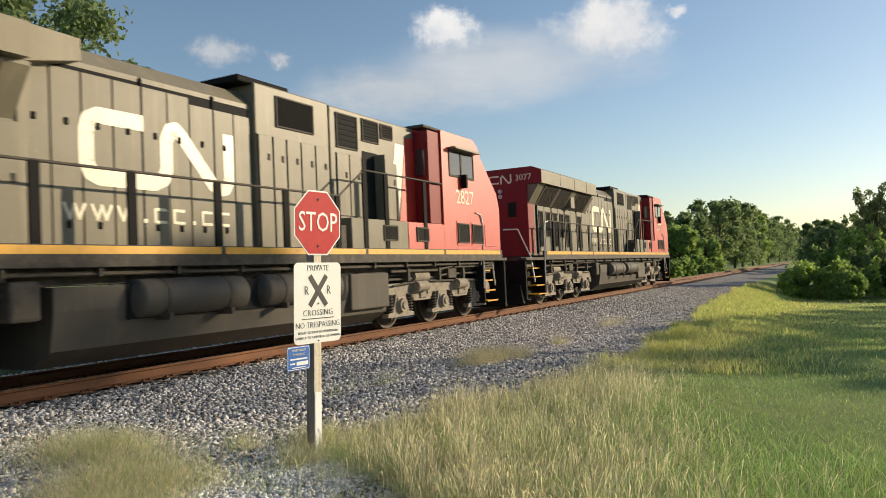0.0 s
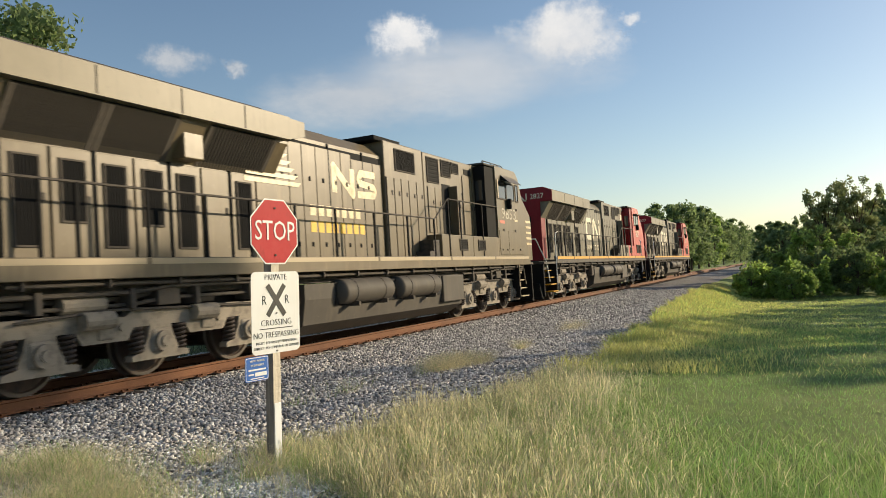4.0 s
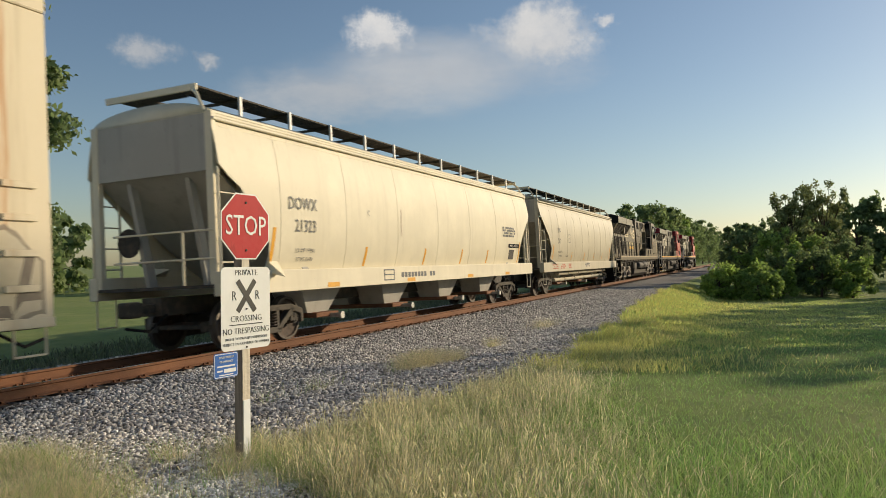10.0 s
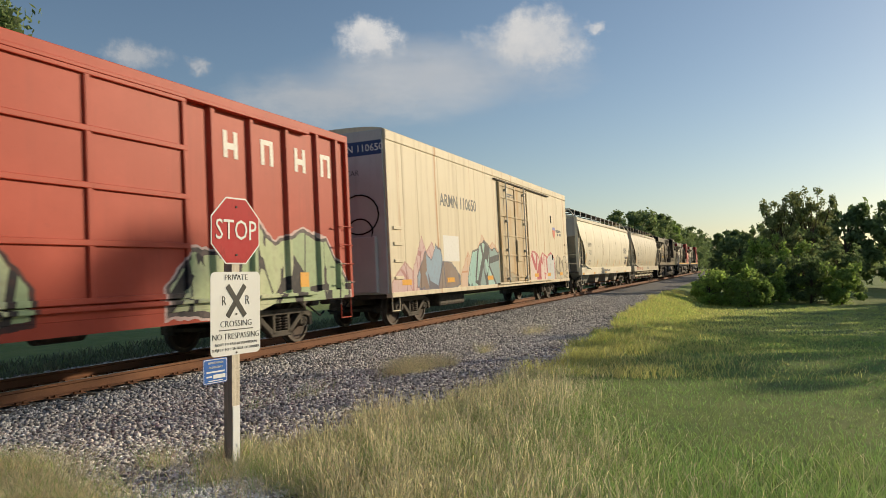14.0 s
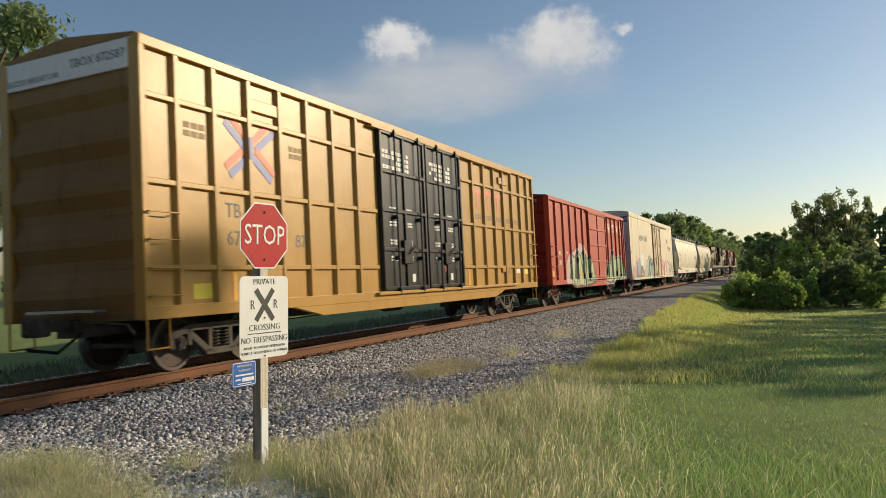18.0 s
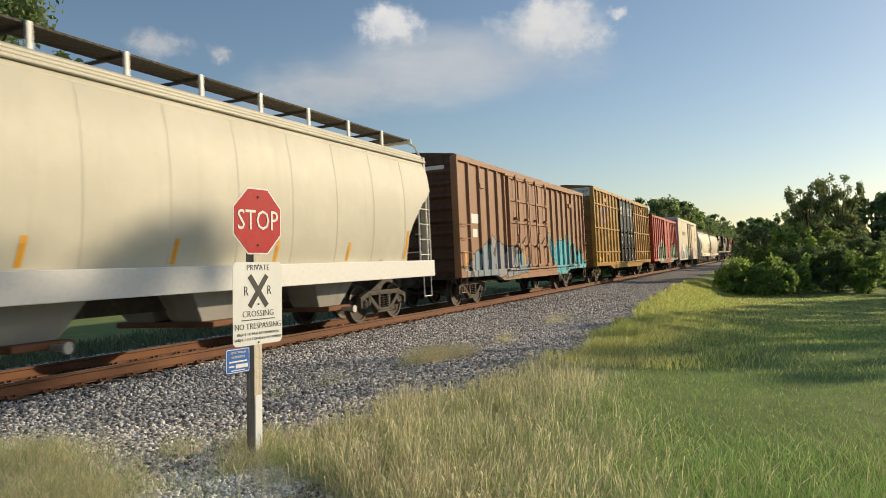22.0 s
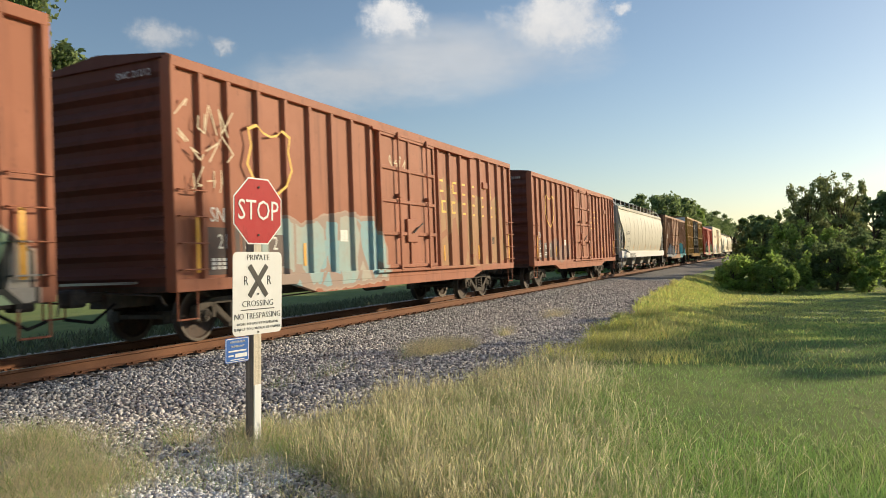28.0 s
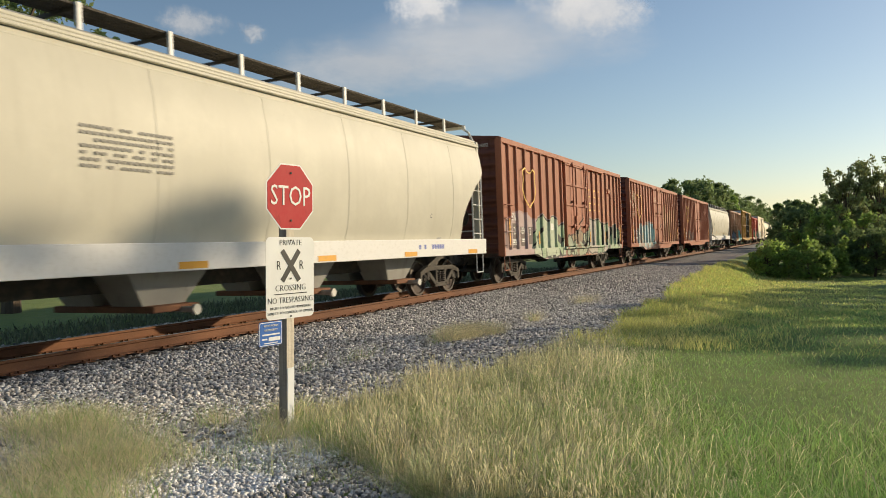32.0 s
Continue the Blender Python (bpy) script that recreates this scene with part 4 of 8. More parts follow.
def freight_truck(car, x):
    t = part("truck", BOLSTER, None, car, "grimy cast-steel wheel truck")
    t.location = (x, 0, 0)
    for s in (-1, 1):
        f = part("side_frame", FRAME, None, t)
        f.location = (0, s * 0.99, 0)
        for dx in (-0.11, 0.11):
            sp = part("spring", SPRING, None, t)
            sp.location = (dx, s * 1.02, -0.02)
        for dx in (-0.89, 0.89):
            c = part("bearing_cap", CAP, None, t)
            c.matrix_local = pose(dx, s * 1.0, 0.457, 0, 0, 0 if s < 0 else 180)
    for dx in (-0.89, 0.89):
        w = part("wheelset", WHEEL33, None, t, "rust-brown wheels with a bright worn tread")
        w.location = (dx, 0, 0.457)
        wheelsets.append((w, (dx, 0, 0.457), 0.457))
    return t


def coupler(car, x, z=0.86):
    s = 1 if x > 0 else -1
    bm = boxes((min(x - s * 0.6, x + s * 0.35), max(x - s * 0.6, x + s * 0.35), -0.09, 0.09, z - 0.08, z + 0.08), bevel=0.02)
    box(bm, min(x + s * 0.3, x + s * 0.62), max(x + s * 0.3, x + s * 0.62), -0.17, 0.13, z - 0.14, z + 0.14, 0.05)
    part("coupler", bm, M["steel_dark"], car, "heavy steel knuckle coupler")
    bm = tube([(x - s * 0.1, -0.3, z - 0.12), (x + s * 0.35, -0.33, z - 0.38), (x + s * 0.75, -0.2, z - 0.30)], 0.025)
    part("air_hose", bm, M["black"], car, "black rubber air hose")


def mural(m, top, foot, fills, line, rim=None, seed=0.0, lw=0.03, fade=0.93, cells=(1.5, 0.8), inner=0.05):
    """One large sprayed piece on a paint: an uneven field between a jagged top edge and its foot, broken into letter-like shapes by dark lines. top, foot: (x, z) pairs."""
    nt = m.node_tree
    n, k = nt.nodes, nt.links
    b = n["Principled BSDF"]
    col = b.inputs["Base Color"].links[0].from_socket
    tc, sp = n.new("ShaderNodeTexCoord"), n.new("ShaderNodeSeparateXYZ")
    k.new(tc.outputs["Object"], sp.inputs[0])

    def op(kind, *args, clamp=False):
        q = n.new("ShaderNodeMath")
        q.operation, q.use_clamp = kind, clamp
        for i, v in enumerate(args):
            if isinstance(v, (int, float)):
                q.inputs[i].default_value = v
            else:
                k.new(v, q.inputs[i])
        return q.outputs[0]

    def mix(f, a, c):
        q = n.new("ShaderNodeMix")
        q.data_type = "RGBA"
        k.new(f, q.inputs[0])
        for i, v in ((6, a), (7, c)):
            if isinstance(v, tuple):
                q.inputs[i].default_value = (*v, 1)
            else:
                k.new(v, q.inputs[i])
        return q.outputs[2]

    def texture(kind, stretch, scale, **inputs):
        mp, q = n.new("ShaderNodeMapping"), n.new(kind)
        mp.inputs["Scale"].default_value, mp.inputs["Location"].default_value = stretch, (seed * 5.1, 0, seed * 2.3)
        k.new(tc.outputs["Object"], mp.inputs["Vector"])
        k.new(mp.outputs[0], q.inputs["Vector"])
        q.inputs["Scale"].default_value = scale
        return q
    x0, x1 = top[0][0], top[-1][0]

    def profile(pts):
        """z over x along a run of straight pieces, as a curve node."""
        q = n.new("ShaderNodeFloatCurve")
        c = q.mapping.curves[0]
        for i, (x, z) in enumerate(pts):
            u = ((x - x0) / (x1 - x0), z / 5.0)
            pt = c.points[0 if i == 0 else -1] if i in (0, len(pts) - 1) else c.points.new(*u)
            pt.location, pt.handle_type = u, "VECTOR"
        q.mapping.update()
        k.new(op("DIVIDE", op("SUBTRACT", sp.outputs[0], x0), x1 - x0), q.inputs["Value"])
        return op("MULTIPLY", q.outputs[0], 5.0)
    wob = texture("ShaderNodeTexNoise", (1, 0, 1), 2.6)
    fine = texture("ShaderNodeTexNoise", (1, 0, 1), 7.0)
    jitter = op("MULTIPLY_ADD", wob.outputs["Fac"], 0.3, -0.15)
    over = op("ADD", op("SUBTRACT", profile(top), sp.outputs[2]), jitter)
    under = op("ADD", op("SUBTRACT", sp.outputs[2], profile(foot)), jitter)
    ends = op("MINIMUM", op("SUBTRACT", sp.outputs[0], x0), op("SUBTRACT", x1, sp.outputs[0]))
    d = op("MINIMUM", op("MINIMUM", over, under), ends)
    near = op("MULTIPLY", op("LESS_THAN", sp.outputs[1], -1.2), fade)
    near = op("MULTIPLY", near, op("MULTIPLY_ADD", fine.outputs["Fac"], 0.9, 0.5, clamp=True))
    if rim:
        col = mix(op("MULTIPLY", op("GREATER_THAN", d, -2.2 * lw), near), col, rim)
    col = mix(op("MULTIPLY", op("GREATER_THAN", d, -lw), near), col, line)
    tone = texture("ShaderNodeTexNoise", (0.8, 0, 0.35), 1.7)
    fill = mix(op("MULTIPLY_ADD", tone.outputs["Fac"], 3.0, -1.0, clamp=True), fills[0], fills[1])
    lump = texture("ShaderNodeTexVoronoi", (cells[0], 0, cells[1]), 1.0)
    lump.inputs["Randomness"].default_value = 0.9
    shade = n.new("ShaderNodeSeparateColor")
    k.new(lump.outputs["Color"], shade.inputs[0])
    if len(fills) > 2:
        fill = mix(op("GREATER_THAN", shade.outputs[0], 0.62), fill, fills[2])
    if inner:
        edge = texture("ShaderNodeTexVoronoi", (cells[0], 0, cells[1]), 1.0)
        edge.feature = "DISTANCE_TO_EDGE"
        edge.inputs["Randomness"].default_value = 0.9
        broken = op("GREATER_THAN", tone.outputs["Fac"], 0.42)
        fill = mix(op("MULTIPLY", op("LESS_THAN", edge.outputs["Distance"], op("MULTIPLY", shade.outputs[1], inner)), broken), fill, line)
    col = mix(op("MULTIPLY", op("GREATER_THAN", d, lw), near), col, fill)
    k.new(col, b.inputs["Base Color"])
    return m


def tags(car, x, z, size, y, material, seed, n=5, w=0.028):
    """A quick handwritten scrawl of thin paint strokes."""
    r = random.Random(seed)
    bm = bmesh.new()
    for i in range(n):
        cx = x + i * size * 0.55
        pts = [(cx + r.uniform(-0.3, 0.3) * size, z + r.uniform(-0.5, 0.5) * size) for _ in range(4)]
        for (xa, za), (xb, zb) in zip(pts, pts[1:]):
            d = math.hypot(xb - xa, zb - za)
            box(bm, -d / 2, d / 2, y - 0.002, y, -w / 2, w / 2, m=Matrix.Translation(((xa + xb) / 2, 0, (za + zb) / 2)) @ Matrix.Rotation(-math.atan2(zb - za, xb - xa), 4, "Y"))
    part("graffiti_tag", bm, material, car, "thin sprayed scrawl")


def ladder(car, x0, x1, zs, y, material, name="grab_rung"):
    """Grab rungs on the near side or the far one."""
    s = -1 if y < 0 else 1
    for z in zs:
        part(name, tube([(x0, y, z), (x0, y + s * 0.07, z), (x1, y + s * 0.07, z), (x1, y, z)], 0.013, 6), material, car, "thin steel grab rung")


def stirrup(car, x0, x1, y, z0, z1, material):
    part("step_stirrup", tube([(x0, y, z1), (x0, y, z0), (x1, y, z0), (x1, y, z1)], 0.016, 6), material, car, "bent steel step")


def bars_of_text(car, x0, x1, z, h, y, count, material, name="stencil_bar", rows=1, gap=0.4):
    """Lines of small writing as plain bars."""
    bm = bmesh.new()
    for r in range(rows):
        w = (x1 - x0) / count
        for i in range(count):
            if rnd.random() < 0.12 and count > 4:
                continue
            box(bm, x0 + i * w + w * 0.08, x0 + (i + 1) * w - w * 0.15, y - 0.002, y, z - r * h * (1 + gap), z - r * h * (1 + gap) + h)
    tagged(part(name, bm, material, car), kind="stuff")


def boxcar(label, mid, L, H, side, end, roof_m, ribs, door, rails=(), rib_w=0.085, name="boxcar", door_m=None, end_ribs=9, chord=0.17, door_kind="plug", doors=None):
    """ribs: x of the posts; door: (x0, x1) span of the doorway; doors: spans of its leaves."""
    car = thing(name, label, "boxcar", "train cars")
    h2 = L / 2
    yb, yr = 1.50, 1.58
    zf = 1.0
    for s in (-1, 1):
        f = part("side_wall", boxes((-h2 + 0.02, h2 - 0.02, min(s * yb, s * (yb - 0.08)), max(s * yb, s * (yb - 0.08)), zf + 0.004, H - 0.02)), side, car, "weathered steel side sheets")
        part("side_sill", boxes((-h2, h2, min(s * 1.42, s * (yr + 0.004)), max(s * 1.42, s * (yr + 0.004)), 0.86 if not door else 0.90, zf + 0.10), bevel=0.01), side, car)
        if door:
            part("side_sill", prism([(-h2 * 0.62, 0.905), (-h2 * 0.52, 0.70), (h2 * 0.52, 0.70), (h2 * 0.62, 0.905)], s * 1.44, s * (yr - 0.004)), side, car)
        part("top_chord", boxes((-h2, h2, min(s * 1.40, s * (yr + 0.006)), max(s * 1.40, s * (yr + 0.006)), H - chord, H), bevel=0.012), side, car)
        for x in ribs:
            bm = prism([(x - rib_w, s * yb), (x + rib_w, s * yb), (x + rib_w * 0.55, s * yr), (x - rib_w * 0.55, s * yr)], zf + 0.08, H - chord + 0.01, "z")
            part("side_post", bm, side, car)
        for x in (-h2 + 0.05, h2 - 0.05):
            part("corner_post", boxes((x - 0.06, x + 0.06, min(s * 1.36, s * (yr + 0.002)), max(s * 1.36, s * (yr + 0.002)), 0.92, H - 0.05), bevel=0.015), side, car)
        for z in rails:
            spans = [(-h2 + 0.1, door[0] - 0.05), (door[1] + 0.05, h2 - 0.1)]
            for a, b in spans:
                part("side_rail", boxes((a, b, min(s * yb, s * (yr - 0.015)), max(s * yb, s * (yr - 0.015)), z - 0.045, z + 0.045), bevel=0.012), side, car)
        if s > 0:
            part("door", boxes((door[0], door[1], yb, yb + 0.07, zf + 0.1, H - chord), bevel=0.01), door_m or side, car)
    # the doors on the near side
    for a, b in doors or [door]:
        dm = door_m or side
        d = part("door", boxes((a + 0.03, b - 0.03, -yb - 0.075, -yb + 0.01, zf + 0.12, H - chord - 0.03), bevel=0.015), dm, car, "weathered steel sliding door")
        yo = -yb - 0.075
        for z in [zf + 0.16 + i * (H - chord - zf - 0.25) / 4 for i in range(5)]:
            part("door_beam", boxes((a + 0.06, b - 0.06, yo - 0.05, yo, z - 0.045, z + 0.045), bevel=0.012), dm, d)
        for x in (a + 0.09, b - 0.09, (a + b) / 2):
            part("door_stile", boxes((x - 0.05, x + 0.05, yo - 0.045, yo, zf + 0.14, H - chord - 0.05), bevel=0.012), dm, d)
        if door_kind == "plug":
            for x in (a + (b - a) * 0.28, a + (b - a) * 0.80):
                bm = bmesh.new()
                cyl(bm, (x, yo - 0.09, zf + 0.0), (x, yo - 0.09, H - chord + 0.02), 0.024, seg=8)
                for z in (zf + 0.12, 1.9, 2.9, H - chord - 0.1):
                    box(bm, x - 0.05, x + 0.05, yo - 0.13, yo, z - 0.05, z + 0.05, 0.01)
                part("lock_rod", bm, dm, d, "upright locking rod with brackets")
            part("lock_box", boxes((a + (b - a) * 0.42, a + (b - a) * 0.6, yo - 0.07, yo, 1.75, 2.35), bevel=0.02), dm, d)
            bm = tube([(a + (b - a) * 0.5, yo - 0.11, 2.0), (a + (b - a) * 0.66, yo - 0.12, 2.25)], 0.02)
            part("lever", bm, M["steel_dark"], d)
    lo, hi = door[0] - 0.3, door[1] + (door[1] - door[0]) * 0.9
    part("door_track", boxes((lo, hi, -yr - 0.06, -yb, H - chord - 0.07, H - chord - 0.005), bevel=0.01), side, car)
    part("door_track", boxes((lo, hi, -yr - 0.10, -yb, zf + 0.02, zf + 0.085), bevel=0.01), side, car)
    # ends with pressed ribs
    for s in (-1, 1):
        prof = [(s * (h2 - 0.10), zf - 0.1)]
        dz = (H - zf - 0.25) / end_ribs
        for i in range(end_ribs):
            z = zf + 0.02 + i * dz
            prof += [(s * (h2 - 0.10), z + 0.03), (s * (h2 + 0.0), z + dz * 0.32), (s * (h2 + 0.0), z + dz * 0.5), (s * (h2 - 0.10), z + dz * 0.82)]
        prof += [(s * (h2 - 0.06), H - 0.22), (s * (h2 - 0.06), H), (s * (h2 - 0.18), H), (s * (h2 - 0.18), zf - 0.1)]
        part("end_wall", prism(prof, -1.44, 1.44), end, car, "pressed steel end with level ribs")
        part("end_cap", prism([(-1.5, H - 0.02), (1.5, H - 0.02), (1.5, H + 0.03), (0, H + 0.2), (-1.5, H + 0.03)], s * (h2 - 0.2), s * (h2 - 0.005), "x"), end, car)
        part("brake_platform", boxes((min(s * (h2 - 0.02), s * (h2 + 0.22)), max(s * (h2 - 0.02), s * (h2 + 0.22)), -0.75, 0.75, 1.05, 1.09)), M["galv"], car)
        coupler(car, s * (h2 + 0.15))
        freight_truck(car, s * (h2 - 2.15))
        for y in (-yr, yr):
            xa, xb = s * (h2 - 0.06), s * (h2 - 0.66)
            ladder(car, xa, xb, (1.25, 1.67, 2.1, 2.52), y, side)
            stirrup(car, xa, s * (h2 - 0.5), y * 0.97, 0.46, 0.9, side)
        for z in (1.3, 1.7, 2.1, 2.5):
            part("grab_rung", tube([(s * (h2 - 0.02), -0.85, z), (s * (h2 + 0.07), -0.85, z), (s * (h2 + 0.07), -1.38, z), (s * (h2 - 0.02), -1.38, z)], 0.012, 6), end, car)
        part("uncoupling_lever", tube([(s * (h2 + 0.1), -1.45, 0.7), (s * (h2 + 0.18), -1.4, 0.86), (s * (h2 + 0.22), -0.3, 0.92)], 0.014), M["steel_dark"], car)
    # roof, floor, underframe
    part("roof", prism([(-1.56, H - 0.01), (1.56, H - 0.01), (1.5, H + 0.02), (0, H + 0.16), (-1.5, H + 0.02)], -h2 + 0.18, h2 - 0.18, "x"), roof_m, car, "low-pitched steel roof")
    part("floor", boxes((-h2 + 0.1, h2 - 0.1, -1.4, 1.4, zf - 0.1, zf)), M["steel_dark"], car)
    part("centre_sill", boxes((-h2 - 0.1, h2 + 0.1, -0.2, 0.2, 0.66, zf - 0.1)), M["steel_dark"], car)
    for x in (-3.2, -1.1, 1.1, 3.2):
        part("cross_bearer", boxes((x - 0.06, x + 0.06, -1.35, 1.35, 0.72, zf - 0.1)), M["steel_dark"], car)
    bm = bmesh.new()
    cyl(bm, (1.6, 0.7, 0.66), (2.5, 0.7, 0.66), 0.2, seg=14)
    part("brake_reservoir", bm, M["steel_dark"], car)
    part("brake_rod", tube([(-h2 + 3.2, -0.5, 0.6), (-0.6, -0.55, 0.7), (2.2, -0.5, 0.68), (h2 - 3.2, -0.45, 0.6)], 0.016), M["steel_dark"], car)
    rolling.append((car, mid - 2.16))
    return car


def tape(car, xs_, z0, z1, y, material=None, w=0.05, tilt=0.0):
    for x in xs_:
        part("reflector_strip", prism([(x - w, z0), (x + w, z0), (x + w + tilt, z1), (x - w + tilt, z1)], y - 0.0025, y), material or M["yellow"], car, "orange-yellow reflective strip")


stencil_white = shader("stencil_white", (0.78, 0.76, 0.70), 0.6, 0, [(18, (1, 1, 1), (0.45, 0.34, 0.28), 0.54, 0.68, 0.6)])
stencil_grey = shader("stencil_grey", (0.10, 0.105, 0.11), 0.6, 0, [(18, (1, 1, 1), (0.3, 0.28, 0.25), 0.55, 0.7, 0.5)])
stencil_gold = shader("stencil_gold", (0.85, 0.52, 0.05), 0.6, 0, [(12, (1, 1, 1), (0.45, 0.24, 0.06), 0.55, 0.7, 0.5)])
stencil_red = shader("stencil_red", (0.5, 0.14, 0.08), 0.6)

# three rust-red ribbed cars
rib_x = [s * v for s in (-1, 1) for v in (1.9, 2.72, 3.54, 4.36, 5.18, 6.0, 6.82, 7.5)]


panel_brown = shader("dark_brown_patch", (0.075, 0.045, 0.038), 0.6, 0, [(9, (1, 1, 1), (0.14, 0.07, 0.05), 0.5, 0.72, 0.6)])


def rust_car(mid, number, coat, label):
    side = paint("red_oxide_side", (0.37, 0.135, 0.072), (0.12, 0.05, 0.034), 0.7, 0.55)
    for c in coat:
        mural(side, *c[:-1], **c[-1])
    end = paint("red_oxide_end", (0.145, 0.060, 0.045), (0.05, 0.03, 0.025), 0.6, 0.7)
    car = boxcar(label, mid, 16.35, 4.64, side, end, side, rib_x, (-1.6, 1.6))
    y = -1.504
    near_text("SNC", 0.36, -7.0, y, 2.15, stencil_white, car, name="car_lettering", width=0.85)
    near_text(number[:2], 0.36, -6.98, y, 1.70, stencil_white, car, name="car_lettering", width=0.85)
    near_text(number[2:4], 0.36, -6.28, y, 1.70, stencil_white, car, name="car_lettering", width=0.85)
    near_text(number[4:], 0.36, -5.55, y, 1.68, stencil_white, car, name="car_lettering", width=0.85)
    letters("SNC " + number, 0.16, Matrix.Translation((-8.185 + 0.055, -0.75, 4.43)) @ REAR, stencil_white, car, "car_lettering")
    bars_of_text(car, -7.3, -6.9, 1.38, 0.05, y, 3, stencil_white, rows=3)
    bars_of_text(car, -6.4, -6.1, 1.40, 0.05, y, 3, stencil_white, rows=2)
    # company name as plain gold blocks, one to a letter, and the outline of its shield
    for xs_, z in (((2.2, 2.92, 3.18, 3.85, 4.62, 5.4, 6.05, 6.25, 6.9), 3.22), ((2.35, 3.05, 3.85, 4.62, 5.4, 6.2, 6.85), 2.63)):
        for i, x in enumerate(xs_):
            w = 0.03 if i in (1, 7) and len(xs_) == 9 else 0.15
            part("letter_block", boxes((x - w, x + w, y - 0.002, y, z, z + 0.06), (x - w, x + w, y - 0.002, y, z + 0.30, z + 0.36), (x - w, x - w + 0.065, y - 0.002, y, z + 0.06, z + 0.30)), stencil_gold, car, "gold painted letter block")
    for x0, x1, z0, z1 in ((-7.4, -6.55, 1.15, 1.95), (-6.5, -6.05, 1.2, 1.85), (-5.75, -5.3, 1.25, 1.85)):
        part("stencil_panel", boxes((x0, x1, y + 0.0005, y + 0.003, z0, z1)), panel_brown, car, "dark brown panel behind the stencils")
    sh = [(-6.35, 3.74), (-6.1, 3.84), (-5.92, 3.72), (-5.72, 3.68), (-5.52, 3.72), (-5.34, 3.84), (-5.1, 3.74), (-5.16, 3.45), (-5.06, 3.1), (-5.25, 2.78), (-5.72, 2.5), (-6.2, 2.78), (-6.4, 3.1), (-6.28, 3.45)]
    bm = loft([[(-5.73 + (x + 5.73) * f, yy, 3.2 + (z - 3.2) * f) for x, z in sh + sh[:1]] for f, yy in ((1.03, -1.584), (1.03, -1.587), (0.95, -1.587), (0.95, -1.584))], closed=False, caps=False)
    part("shield_outline", bm, stencil_gold, car, "gold outline of a shield")
    tape(car, (-7.68, 7.72), 1.2, 2.12, -1.584)
    tape(car, (-4.6, 2.3, 5.0), 1.25, 1.7, y - 0.002)
    part("vent_box", boxes((5.35, 5.75, -1.60, -1.46, 3.55, 3.75), bevel=0.01), side, car)
    part("routing_board", boxes((5.9, 6.5, -1.50, -1.46, 1.75, 2.0), bevel=0.005), M["steel_dark"], car)
    part("notice_stencil", boxes((-3.25, -2.95, y - 0.002, y, 1.75, 2.0)), stencil_white, car)
    return car


scrawl = shader("pale_spray_paint", (0.70, 0.58, 0.38), 0.6)
mauve, black_line = (0.44, 0.33, 0.31), (0.03, 0.035, 0.03)
worn_top, worn_foot = ((-5.6, 1.9), (-4.6, 2.1), (-4.2, 1.7), (-2.2, 1.9)), ((-5.6, 1.2), (-4.0, 1.0), (-2.2, 1.3))
rust_car(-177.35, "21161", ((worn_top, worn_foot, ((0.36, 0.27, 0.24), (0.30, 0.18, 0.13)), (0.28, 0.17, 0.13), dict(seed=1.1, fade=0.55, inner=0)),), "rust-red ribbed boxcar with gold shield and worn paint")
teal_car = rust_car(-196.25, "21212", (
    (((-6.1, 1.9), (-5.5, 2.2), (-4.6, 2.05), (-4.2, 2.2), (-3.0, 2.35), (-1.8, 2.25), (-1.3, 1.6)), ((-6.1, 0.8), (-3, 0.8), (-1.3, 0.9)), ((0.30, 0.50, 0.50), (0.46, 0.44, 0.36), (0.24, 0.46, 0.50)), (0.36, 0.27, 0.22), dict(seed=2.0, rim=(0.46, 0.36, 0.28), cells=(1.35, 0.55), inner=0.12, fade=0.85)),
    (((1.8, 3.2), (2.4, 3.7), (3.4, 3.0), (4.4, 3.5), (5.6, 3.1), (6.9, 3.4), (7.6, 2.4)), ((1.8, 1.1), (5, 1.0), (7.6, 1.2)), ((0.42, 0.25, 0.10), (0.46, 0.33, 0.16), (0.36, 0.15, 0.08)), (0.36, 0.16, 0.08), dict(seed=3.4, cells=(1.4, 0.4), inner=0.06, fade=0.55))),
    "rust-red ribbed boxcar with pale teal graffiti along its foot")
tags(teal_car, -7.95, 3.72, 0.62, -1.588, scrawl, 5, 4, 0.024)
tags(teal_car, -7.95, 3.30, 0.62, -1.588, scrawl, 21, 4, 0.024)
tags(teal_car, -7.85, 2.72, 0.45, -1.588, scrawl, 15, 4, 0.02)
tags(teal_car, -0.9, 3.75, 0.42, -1.5765, scrawl, 9, 4)
pale_green, moss = (0.46, 0.56, 0.34), (0.24, 0.36, 0.22)
